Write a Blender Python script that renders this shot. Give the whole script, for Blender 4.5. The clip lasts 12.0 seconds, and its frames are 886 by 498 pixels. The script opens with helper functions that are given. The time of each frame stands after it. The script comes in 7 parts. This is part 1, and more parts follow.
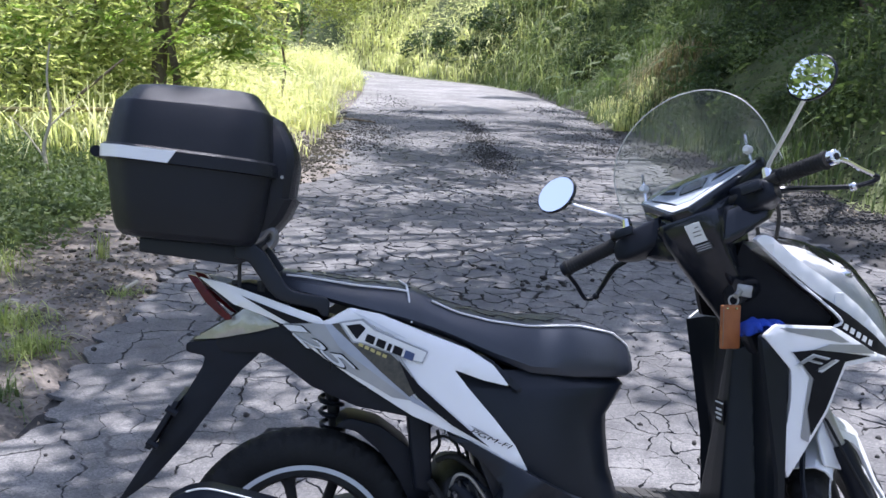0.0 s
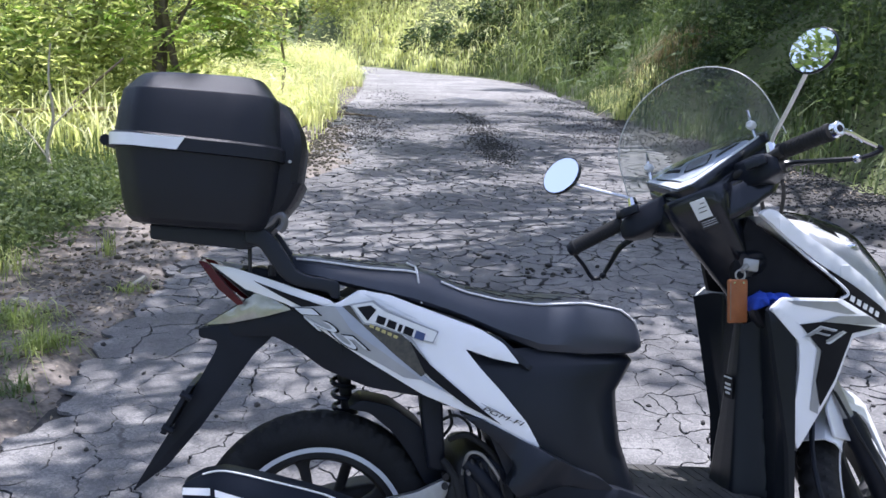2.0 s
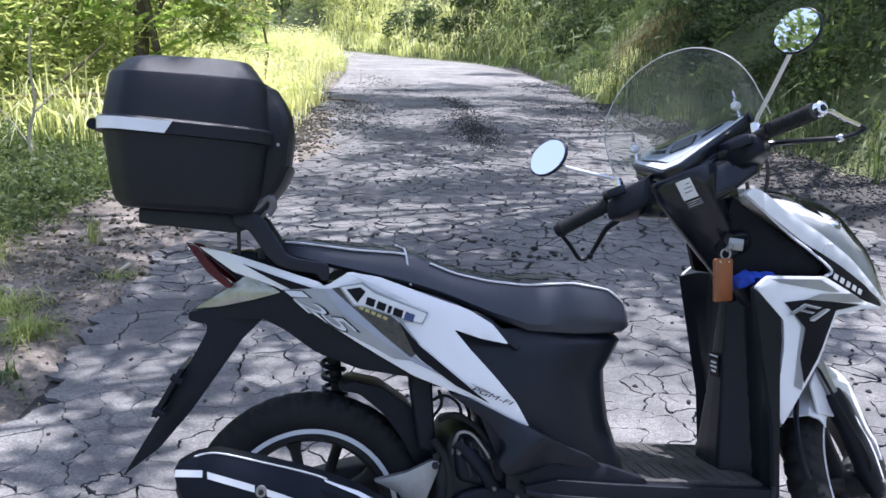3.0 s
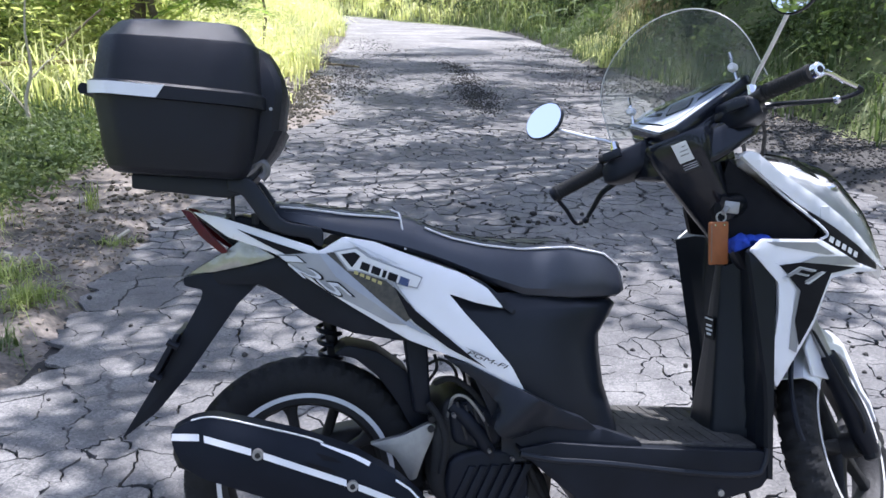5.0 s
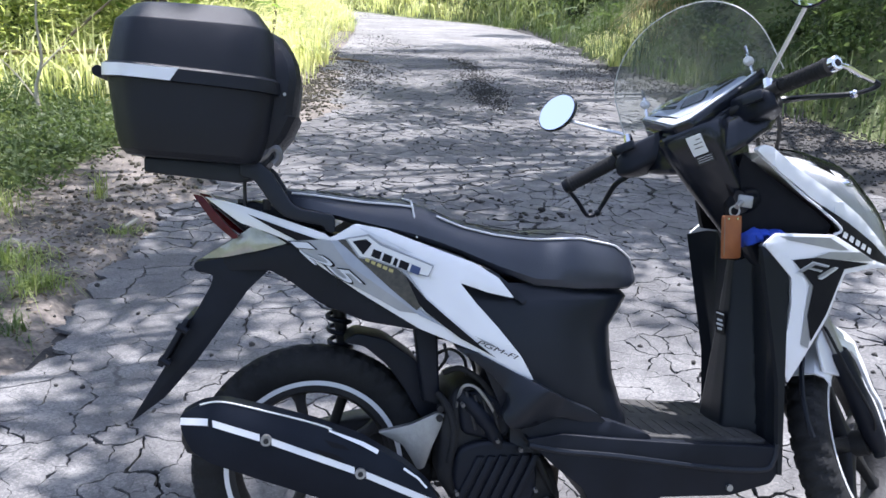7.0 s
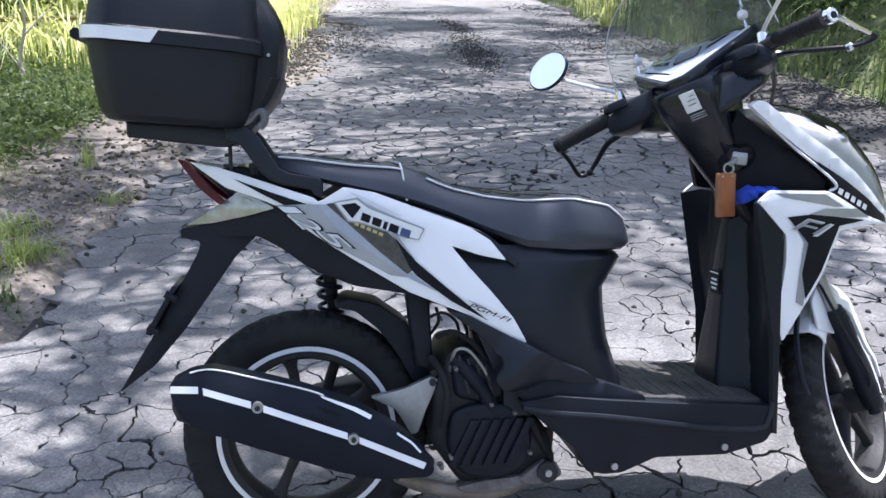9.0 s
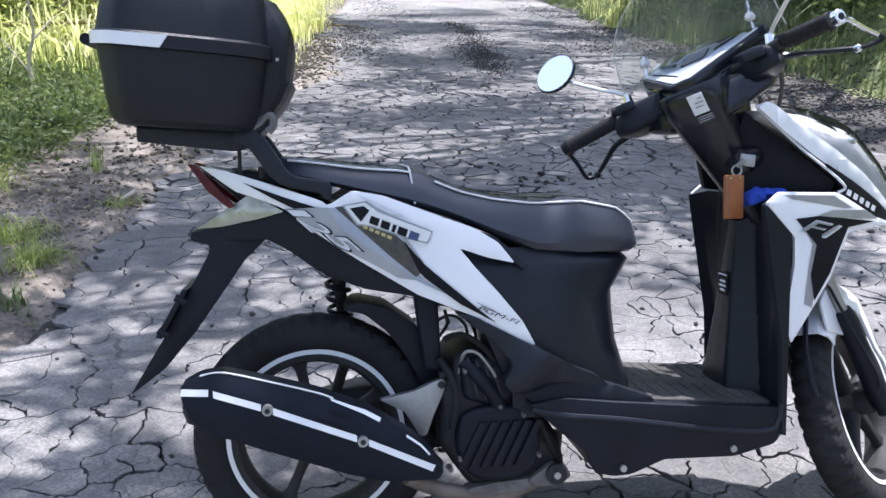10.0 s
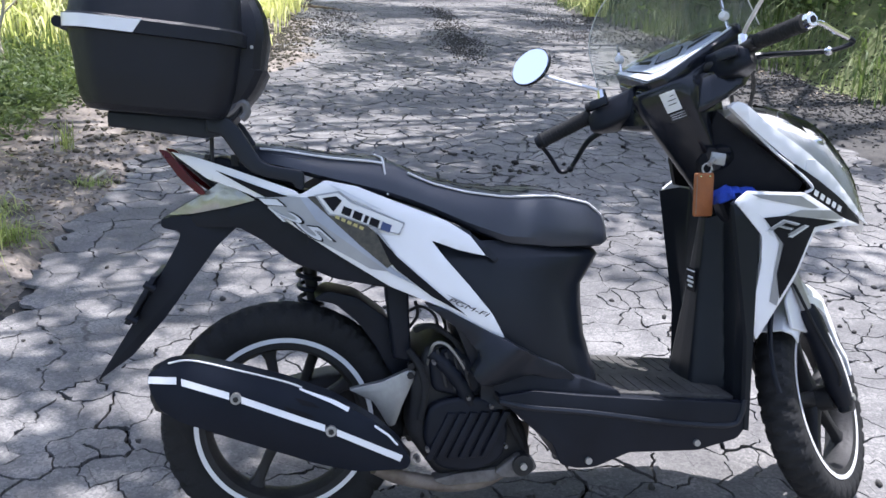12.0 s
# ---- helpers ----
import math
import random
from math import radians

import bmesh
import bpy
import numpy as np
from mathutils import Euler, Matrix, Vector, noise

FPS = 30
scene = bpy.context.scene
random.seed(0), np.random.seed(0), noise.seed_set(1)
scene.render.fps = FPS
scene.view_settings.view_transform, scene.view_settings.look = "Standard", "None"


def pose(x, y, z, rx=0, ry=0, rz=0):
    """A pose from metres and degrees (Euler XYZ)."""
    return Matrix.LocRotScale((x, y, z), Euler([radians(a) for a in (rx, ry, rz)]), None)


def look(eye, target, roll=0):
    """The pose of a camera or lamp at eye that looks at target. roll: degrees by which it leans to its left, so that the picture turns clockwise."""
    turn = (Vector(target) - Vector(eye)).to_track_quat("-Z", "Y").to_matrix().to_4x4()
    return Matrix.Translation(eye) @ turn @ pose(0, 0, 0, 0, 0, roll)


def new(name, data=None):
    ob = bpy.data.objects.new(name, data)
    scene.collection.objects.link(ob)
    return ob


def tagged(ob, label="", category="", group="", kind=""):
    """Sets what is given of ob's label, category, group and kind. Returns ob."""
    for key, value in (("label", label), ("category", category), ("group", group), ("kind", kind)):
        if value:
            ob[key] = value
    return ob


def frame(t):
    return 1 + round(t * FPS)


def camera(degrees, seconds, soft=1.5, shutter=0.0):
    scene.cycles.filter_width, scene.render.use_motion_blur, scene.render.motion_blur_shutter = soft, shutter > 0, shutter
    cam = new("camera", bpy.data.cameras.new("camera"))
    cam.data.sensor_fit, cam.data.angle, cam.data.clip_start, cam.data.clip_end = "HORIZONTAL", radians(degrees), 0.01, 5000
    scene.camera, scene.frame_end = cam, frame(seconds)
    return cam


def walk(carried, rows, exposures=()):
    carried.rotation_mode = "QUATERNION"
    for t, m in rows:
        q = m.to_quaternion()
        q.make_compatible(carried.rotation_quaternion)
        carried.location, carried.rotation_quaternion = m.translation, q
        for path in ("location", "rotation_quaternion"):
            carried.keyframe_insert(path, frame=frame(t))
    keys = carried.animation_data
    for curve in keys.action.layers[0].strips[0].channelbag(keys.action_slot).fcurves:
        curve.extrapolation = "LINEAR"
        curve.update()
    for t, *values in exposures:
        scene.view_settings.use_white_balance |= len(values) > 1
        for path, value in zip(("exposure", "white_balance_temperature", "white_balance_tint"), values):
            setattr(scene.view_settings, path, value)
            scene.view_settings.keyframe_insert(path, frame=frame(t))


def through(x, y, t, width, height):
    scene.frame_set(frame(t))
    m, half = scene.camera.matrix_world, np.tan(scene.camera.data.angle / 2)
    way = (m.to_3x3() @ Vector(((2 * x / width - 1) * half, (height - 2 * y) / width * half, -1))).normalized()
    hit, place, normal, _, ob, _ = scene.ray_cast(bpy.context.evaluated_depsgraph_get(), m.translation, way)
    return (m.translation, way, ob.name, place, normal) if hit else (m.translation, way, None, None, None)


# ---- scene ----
EXPOSURE = 1.09
cam = camera(51.57, 12.0, 1.6)

# seconds, x, y, z, turn, tilt, roll
PATH = [
    (0, 0.033, -1.707, 1.324, -7.59, -12.99, 2.84),
    (0.5, 0.020, -1.719, 1.308, -5.75, -12.91, 4.38),
    (1, 0.027, -1.733, 1.299, -6.41, -12.25, 3.88),
    (1.5, 0.034, -1.735, 1.297, -8.67, -12.98, 3.29),
    (2, 0.021, -1.727, 1.300, -7.41, -13.33, 1.51),
    (2.5, 0.009, -1.733, 1.297, -7.49, -13.76, 1.71),
    (3, 0.012, -1.738, 1.295, -8.41, -14.22, 1.27),
    (3.2, 0.015, -1.739, 1.295, -9.10, -14.25, 1.43),
    (4.8, 0.024, -1.737, 1.293, -8.21, -16.41, 0.49),
    (5, 0.026, -1.738, 1.291, -8.36, -16.34, 1.00),
    (5.5, 0.025, -1.739, 1.285, -8.33, -16.48, 1.34),
    (6, 0.023, -1.741, 1.286, -8.60, -16.25, 1.80),
    (6.5, 0.018, -1.741, 1.276, -8.57, -16.54, 2.10),
    (7, 0.014, -1.735, 1.272, -8.02, -16.50, 1.85),
    (7.2, 0.017, -1.736, 1.262, -7.81, -16.88, 1.59),
    (9, 0.023, -1.711, 1.261, -8.51, -18.72, 1.11),
    (9.5, 0.024, -1.712, 1.261, -8.65, -18.99, 1.12),
    (10, 0.020, -1.715, 1.264, -8.03, -18.60, 0.76),
    (10.5, 0.016, -1.724, 1.267, -9.24, -19.19, 3.08),
    (11, 0.017, -1.719, 1.262, -9.79, -21.57, 2.69),
    (11.5, 0.020, -1.716, 1.280, -10.01, -18.82, 2.36),
    (12, 0.022, -1.716, 1.280, -9.85, -19.52, 2.54),
]
walk(cam, [(t, pose(x, y, z, 90 + tilt, 0, turn) @ pose(0, 0, 0, 0, 0, roll)) for t, x, y, z, turn, tilt, roll in PATH],
     exposures=[(0.0, EXPOSURE - 0.12, 5400, 19), (3.0, EXPOSURE - 0.04, 5400, 19), (6.5, EXPOSURE + 0.10, 5440, 17), (12.0, EXPOSURE + 0.19, 5540, 17)])

# ---- light ----
SUN_EL, SUN_AZ = radians(73), radians(56)          # height of the sun, and its bearing counted from +x towards +y
TO_SUN = Vector((math.cos(SUN_EL) * math.cos(SUN_AZ), math.cos(SUN_EL) * math.sin(SUN_AZ), math.sin(SUN_EL)))
world = bpy.data.worlds.new("sky")
scene.world = world
world.use_nodes = True
wn = world.node_tree
sky = wn.nodes.new("ShaderNodeTexSky")
sky.sky_type, sky.sun_disc, sky.dust_density = "NISHITA", False, 2.0
sky.sun_elevation, sky.sun_rotation = SUN_EL, radians(90) - SUN_AZ
haze = wn.nodes.new("ShaderNodeHueSaturation")
haze.inputs["Saturation"].default_value = 0.6
wn.links.new(sky.outputs["Color"], haze.inputs["Color"])
wn.links.new(haze.outputs["Color"], wn.nodes["Background"].inputs["Color"])
wn.nodes["Background"].inputs["Strength"].default_value = 0.155
sun_data = bpy.data.lights.new("sun", "SUN")
sun_data.energy, sun_data.angle, sun_data.color = 5.0, radians(0.55), (1.0, 0.905, 0.77)
sun = new("sun", sun_data)
sun.matrix_world = look(TO_SUN * 60, (0, 0, 0))


# ---- materials ----
def nodes_of(name):
    m = bpy.data.materials.new(name)
    m.use_nodes = True
    return m, m.node_tree.nodes, m.node_tree.links, m.node_tree.nodes["Principled BSDF"]


def pbr(name, c1, c2=None, scale=8.0, rough=0.5, rough2=None, metal=0.0, bump=0.0, bump_scale=60.0, grain=0.25, coat=0.0,
        pieces=0.0, space="Object", spec=0.5):
    """A surface of two tones, patchy at one scale and grainy at a finer one."""
    m, n, l, b = nodes_of(name)
    c2 = c2 or tuple(v * 0.7 for v in c1)
    co = n.new("ShaderNodeNewGeometry" if space == "Position" else "ShaderNodeTexCoord")
    big, fine = n.new("ShaderNodeTexNoise"), n.new("ShaderNodeTexNoise")
    big.inputs["Scale"].default_value, big.inputs["Detail"].default_value = scale, 5
    fine.inputs["Scale"].default_value, fine.inputs["Detail"].default_value = bump_scale, 4
    for t in (big, fine):
        l.new(co.outputs[space], t.inputs["Vector"])
    add = n.new("ShaderNodeMath")
    add.operation = "MULTIPLY_ADD"
    l.new(fine.outputs["Fac"], add.inputs[0])
    add.inputs[1].default_value = grain
    l.new(big.outputs["Fac"], add.inputs[2])
    last = add.outputs[0]
    if pieces:
        info = n.new("ShaderNodeObjectInfo")
        more = n.new("ShaderNodeMath")
        more.operation = "MULTIPLY_ADD"
        l.new(info.outputs["Random"], more.inputs[0])
        more.inputs[1].default_value = pieces
        l.new(last, more.inputs[2])
        last = more.outputs[0]
    ramp = n.new("ShaderNodeValToRGB")
    ramp.color_ramp.elements[0].position, ramp.color_ramp.elements[1].position = 0.35 + grain * 0.4, 0.75 + grain * 0.4 + pieces * 0.5
    ramp.color_ramp.elements[0].color, ramp.color_ramp.elements[1].color = (*c1, 1), (*c2, 1)
    l.new(last, ramp.inputs["Fac"])
    l.new(ramp.outputs["Color"], b.inputs["Base Color"])
    b.inputs["Metallic"].default_value = metal
    b.inputs["Specular IOR Level"].default_value = spec
    r = n.new("ShaderNodeMapRange")
    r.inputs["To Min"].default_value, r.inputs["To Max"].default_value = rough, rough2 if rough2 is not None else min(1, rough + 0.12)
    l.new(big.outputs["Fac"], r.inputs["Value"])
    l.new(r.outputs["Result"], b.inputs["Roughness"])
    if coat:
        b.inputs["Coat Weight"].default_value, b.inputs["Coat Roughness"].default_value = coat, 0.06
    if bump:
        bp = n.new("ShaderNodeBump")
        bp.inputs["Strength"].default_value, bp.inputs["Distance"].default_value = bump, 0.004
        l.new(fine.outputs["Fac"], bp.inputs["Height"])
        l.new(bp.outputs["Normal"], b.inputs["Normal"])
    return m


def asphalt(name, dark, mid, pale):
    """Old asphalt: broad stains, dusty blotches, single bits of pale and dark stone, and hairline cracks."""
    m, n, l, b = nodes_of(name)
    geo = n.new("ShaderNodeNewGeometry")

    def texture(kind, scale, detail=4.0):
        t = n.new(kind)
        t.inputs["Scale"].default_value = scale
        if kind == "ShaderNodeTexNoise":
            t.inputs["Detail"].default_value = detail
        l.new(geo.outputs["Position"], t.inputs["Vector"])
        return t

    def mixed(op, a, b2, c=None):
        q = n.new("ShaderNodeMath")
        q.operation = op
        for k, v in enumerate((a, b2, c)):
            if v is None:
                continue
            if isinstance(v, (int, float)):
                q.inputs[k].default_value = v
            else:
                l.new(v, q.inputs[k])
        return q.outputs[0]

    broad, blotch, grit = texture("ShaderNodeTexNoise", 0.9, 5), texture("ShaderNodeTexNoise", 7.0, 6), texture("ShaderNodeTexNoise", 260, 3)
    stones = texture("ShaderNodeTexVoronoi", 150)
    bits = n.new("ShaderNodeSeparateColor")
    l.new(stones.outputs["Color"], bits.inputs["Color"])
    tone = mixed("MULTIPLY_ADD", broad.outputs["Fac"], 0.62, mixed("MULTIPLY_ADD", blotch.outputs["Fac"], 0.5, mixed("MULTIPLY_ADD", grit.outputs["Fac"], 0.3, mixed("MULTIPLY_ADD", bits.outputs[0], 0.2, 0.09))))
    ramp = n.new("ShaderNodeValToRGB")
    ramp.color_ramp.elements[0].position, ramp.color_ramp.elements[1].position = 0.6, 1.2
    ramp.color_ramp.elements[0].color, ramp.color_ramp.elements[1].color = (*dark, 1), (*pale, 1)
    ramp.color_ramp.elements.new(0.9).color = (*mid, 1)
    ramp.color_ramp.elements[-1].position = 1.0
    l.new(mixed("MULTIPLY_ADD", tone, 0.95, 0.0), ramp.inputs["Fac"])
    bend = n.new("ShaderNodeVectorMath")
    bend.operation = "MULTIPLY_ADD"
    kinks = texture("ShaderNodeTexNoise", 11.0, 6)
    l.new(kinks.outputs["Color"], bend.inputs[0])
    bend.inputs[1].default_value = (0.12, 0.12, 0.0)
    l.new(geo.outputs["Position"], bend.inputs[2])
    cells = n.new("ShaderNodeTexVoronoi")
    cells.feature = "DISTANCE_TO_EDGE"
    cells.inputs["Scale"].default_value = 5.5
    l.new(bend.outputs[0], cells.inputs["Vector"])
    line = n.new("ShaderNodeMapRange")
    line.inputs["From Min"].default_value, line.inputs["From Max"].default_value = 0.003, 0.012
    line.inputs["To Min"].default_value, line.inputs["To Max"].default_value = 1.0, 0.0
    l.new(cells.outputs["Distance"], line.inputs["Value"])
    where = n.new("ShaderNodeMapRange")
    where.inputs["From Min"].default_value, where.inputs["From Max"].default_value = 0.46, 0.56
    l.new(texture("ShaderNodeTexNoise", 2.3, 3).outputs["Fac"], where.inputs["Value"])
    hair = n.new("ShaderNodeMixRGB")
    hair.inputs["Color2"].default_value = (0.028, 0.027, 0.026, 1)
    l.new(mixed("MULTIPLY", mixed("MULTIPLY", line.outputs["Result"], where.outputs["Result"]), 0.6), hair.inputs["Fac"])
    l.new(ramp.outputs["Color"], hair.inputs["Color1"])
    l.new(hair.outputs["Color"], b.inputs["Base Color"])
    b.inputs["Roughness"].default_value, b.inputs["Specular IOR Level"].default_value = 0.88, 0.3
    bp = n.new("ShaderNodeBump")
    bp.inputs["Strength"].default_value, bp.inputs["Distance"].default_value = 0.4, 0.003
    relief = mixed("MULTIPLY_ADD", grit.outputs["Fac"], 0.7, mixed("MULTIPLY_ADD", stones.outputs["Distance"], -0.6, mixed("MULTIPLY_ADD", line.outputs["Result"], -0.5, mixed("MULTIPLY", blotch.outputs["Fac"], 0.8))))
    l.new(relief, bp.inputs["Height"])
    l.new(bp.outputs["Normal"], b.inputs["Normal"])
    return m


def leafy(name, c1, c2, c3, through=0.35, rough=0.55, patch=1.1):
    """Foliage: tones drift from clump to clump, each leaf a little off its clump's tone, light passing through."""
    m, n, l, b = nodes_of(name)
    geo, ramp, drift = n.new("ShaderNodeNewGeometry"), n.new("ShaderNodeValToRGB"), n.new("ShaderNodeTexNoise")
    drift.inputs["Scale"].default_value, drift.inputs["Detail"].default_value = patch, 4
    l.new(geo.outputs["Position"], drift.inputs["Vector"])
    wide = n.new("ShaderNodeMapRange")
    wide.inputs["From Min"].default_value, wide.inputs["From Max"].default_value = 0.3, 0.7
    wide.inputs["To Max"].default_value = 0.6
    l.new(drift.outputs["Fac"], wide.inputs["Value"])
    own = n.new("ShaderNodeMath")
    own.operation = "MULTIPLY_ADD"
    l.new(geo.outputs["Random Per Island"], own.inputs[0])
    own.inputs[1].default_value = 0.4
    l.new(wide.outputs["Result"], own.inputs[2])
    ramp.color_ramp.elements[0].color, ramp.color_ramp.elements[1].color = (*c1, 1), (*c3, 1)
    ramp.color_ramp.elements.new(0.55).color = (*c2, 1)
    l.new(own.outputs[0], ramp.inputs["Fac"])
    l.new(ramp.outputs["Color"], b.inputs["Base Color"])
    b.inputs["Roughness"].default_value = rough
    b.inputs["Specular IOR Level"].default_value = 0.2
    tr, mix = n.new("ShaderNodeBsdfTranslucent"), n.new("ShaderNodeMixShader")
    warm = n.new("ShaderNodeMixRGB")
    warm.blend_type = "MULTIPLY"
    warm.inputs["Fac"].default_value = 1
    warm.inputs["Color2"].default_value = (1.5, 1.55, 1.0, 1)
    l.new(ramp.outputs["Color"], warm.inputs["Color1"])
    l.new(warm.outputs["Color"], tr.inputs["Color"])
    mix.inputs["Fac"].default_value = through
    l.new(b.outputs["BSDF"], mix.inputs[1])
    l.new(tr.outputs["BSDF"], mix.inputs[2])
    l.new(mix.outputs["Shader"], n["Material Output"].inputs["Surface"])
    return m


def clear(name, tint=(1, 1, 1), rough=0.02, ior=1.45, scuff=0.0):
    """Thin clear sheet: mostly see-through with a gloss that grows at grazing angles, and fine scuffs."""
    m, n, l, b = nodes_of(name)
    t, g, mix, fr = n.new("ShaderNodeBsdfTransparent"), n.new("ShaderNodeBsdfGlossy"), n.new("ShaderNodeMixShader"), n.new("ShaderNodeFresnel")
    t.inputs["Color"].default_value = (*tint, 1)
    g.inputs["Roughness"].default_value = rough
    fr.inputs["IOR"].default_value = ior
    l.new(fr.outputs["Fac"], mix.inputs["Fac"])
    l.new(t.outputs["BSDF"], mix.inputs[1])
    l.new(g.outputs["BSDF"], mix.inputs[2])
    last = mix
    if scuff:
        dull, haze_mix, tex, span = n.new("ShaderNodeBsdfDiffuse"), n.new("ShaderNodeMixShader"), n.new("ShaderNodeTexNoise"), n.new("ShaderNodeMapRange")
        dull.inputs["Color"].default_value = (0.7, 0.7, 0.7, 1)
        tex.inputs["Scale"].default_value = 18
        span.inputs["To Min"].default_value, span.inputs["To Max"].default_value = scuff * 0.3, scuff * 1.6
        l.new(tex.outputs["Fac"], span.inputs["Value"])
        l.new(span.outputs["Result"], haze_mix.inputs["Fac"])
        l.new(mix.outputs["Shader"], haze_mix.inputs[1])
        l.new(dull.outputs["BSDF"], haze_mix.inputs[2])
        last = haze_mix
    l.new(last.outputs["Shader"], n["Material Output"].inputs["Surface"])
    return m


ASPHALT = asphalt("old_asphalt", (0.066, 0.065, 0.067), (0.142, 0.139, 0.137), (0.215, 0.21, 0.202))
# Paler than the near asphalt: bright sun on the far road is painted in.
ASPHALT_FAR_LIT = asphalt("worn_sunlit_asphalt", (0.1, 0.097, 0.094), (0.2, 0.193, 0.185), (0.3, 0.29, 0.275))
CRACK = pbr("crack_dirt", (0.018, 0.017, 0.016), (0.05, 0.045, 0.04), 9.0, 0.9, bump=0.8, bump_scale=120)
DIRT = pbr("dirt", (0.052, 0.046, 0.04), (0.23, 0.2, 0.17), 3.2, 0.9, 1.0, bump=1.0, bump_scale=55, grain=0.5)
SOIL = pbr("dark_soil", (0.03, 0.028, 0.022), (0.09, 0.08, 0.05), 2.5, 0.95, 1.0, bump=1.0, bump_scale=30, grain=0.4)
GRAVEL = pbr("dark_gravel", (0.022, 0.0215, 0.021), (0.060, 0.057, 0.053), 14, 0.9, 1.0, bump=0.5, bump_scale=200, grain=0.4, pieces=0.3)
LITTER = pbr("dead_leaves", (0.10, 0.075, 0.045), (0.36, 0.30, 0.22), 9, 0.8, 0.95, pieces=0.2)
BARK = pbr("bark", (0.10, 0.075, 0.05), (0.22, 0.18, 0.13), 7, 0.85, 1.0, bump=1.0, bump_scale=45, grain=0.5)
PALE_BARK = pbr("pale_bark", (0.46, 0.41, 0.30), (0.62, 0.56, 0.44), 9, 0.8, 0.95, bump=0.6, bump_scale=50)
BAMBOO = pbr("yellow_bamboo", (0.2, 0.165, 0.05), (0.13, 0.12, 0.045), 6, 0.45, 0.6)
# Much paler than GRASS: the sun on the grass is put into this colour.
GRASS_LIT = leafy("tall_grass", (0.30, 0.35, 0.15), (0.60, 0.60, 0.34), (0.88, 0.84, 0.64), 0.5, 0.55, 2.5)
# Paled for the sunny part of the bank; the reeds share it.
BANK_GRASS_LIT = leafy("bank_grass", (0.10, 0.135, 0.05), (0.19, 0.23, 0.10), (0.40, 0.41, 0.22), 0.4, 0.55, 1.5)
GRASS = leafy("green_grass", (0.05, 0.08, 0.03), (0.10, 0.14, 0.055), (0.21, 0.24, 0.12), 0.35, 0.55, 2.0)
WEEDS = leafy("weeds", (0.05, 0.075, 0.032), (0.105, 0.14, 0.06), (0.22, 0.25, 0.12), 0.35, 0.55, 3.0)
TURF = pbr("turf", (0.05, 0.065, 0.022), (0.16, 0.18, 0.07), 1.2, 0.9, 1.0, bump=1.0, bump_scale=25, grain=0.5)
# Near-white head colour carries the glare of sun on the tall grass.
SUNLIT_HEADS = leafy("sunlit_grass_heads", (0.5, 0.5, 0.26), (0.72, 0.70, 0.42), (0.88, 0.85, 0.62), 0.5, 0.6, 2.0)
# Brightened for fronds in the sun; shaded fronds take LEAF_MID.
FROND = leafy("frond_leaves", (0.10, 0.165, 0.04), (0.26, 0.36, 0.085), (0.55, 0.60, 0.22), 0.55, 0.45, 1.6)
DRY_GRASS = leafy("dry_grass", (0.10, 0.08, 0.045), (0.24, 0.20, 0.11), (0.45, 0.40, 0.24), 0.3, 0.7, 2.5)
# Backlit and shaded foliage: light and shade are put into these leaf colours.
LEAF_SUNLIT = leafy("sunlit_leaves", (0.11, 0.15, 0.05), (0.39, 0.42, 0.165), (0.78, 0.75, 0.44), 0.6)
LEAF_SHADED = leafy("shaded_leaves", (0.03, 0.05, 0.022), (0.062, 0.09, 0.04), (0.15, 0.185, 0.09), 0.35)
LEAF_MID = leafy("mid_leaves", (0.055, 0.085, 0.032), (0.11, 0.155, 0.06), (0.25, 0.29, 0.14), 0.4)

WHITE = pbr("white_paint", (0.80, 0.81, 0.83), (0.74, 0.75, 0.77), 5, 0.22, 0.30, coat=0.6, grain=0.05)
BLACK = pbr("black_plastic", (0.0064, 0.0081, 0.0131), (0.0112, 0.0138, 0.0213), 9, 0.38, 0.52, bump=0.12, bump_scale=500, spec=0.2)
GREY = pbr("grey_plastic", (0.0085, 0.0108, 0.0165), (0.0135, 0.0168, 0.0245), 7, 0.3, 0.42, bump=0.1, bump_scale=500, spec=0.28)
GLOSS_BLACK = pbr("gloss_black", (0.0055, 0.007, 0.011), (0.008, 0.010, 0.015), 6, 0.16, 0.24, coat=0.25, spec=0.3)
CASE = pbr("case_plastic", (0.0065, 0.008, 0.0125), (0.010, 0.012, 0.0185), 8, 0.34, 0.42, bump=0.3, bump_scale=900, spec=0.3)
SATIN = pbr("satin_black", (0.009, 0.011, 0.0145), (0.013, 0.015, 0.019), 7, 0.27, 0.36, bump=0.08, bump_scale=500, spec=0.22)
RUBBER = pbr("rubber", (0.017, 0.0175, 0.0185), (0.026, 0.0265, 0.0275), 11, 0.7, 0.85, bump=0.3, bump_scale=150, spec=0.18)
VINYL = pbr("seat_vinyl", (0.023, 0.0275, 0.039), (0.032, 0.038, 0.053), 10, 0.36, 0.5, bump=0.12, bump_scale=420)
PIPING = pbr("white_piping", (0.66, 0.66, 0.67), (0.55, 0.55, 0.56), 30, 0.5)
SILVER = pbr("silver_decal", (0.34, 0.35, 0.37), (0.28, 0.29, 0.31), 12, 0.3, 0.4, metal=0.4)
LIGHT_SILVER = pbr("light_silver", (0.62, 0.64, 0.68), (0.54, 0.56, 0.60), 12, 0.3, 0.4, metal=0.2)
CARBON = pbr("carbon_decal", (0.03, 0.029, 0.026), (0.07, 0.065, 0.05), 90, 0.3, 0.4)
INK = pbr("black_decal", (0.007, 0.0075, 0.010), (0.011, 0.0115, 0.014), 20, 0.5, spec=0.12)
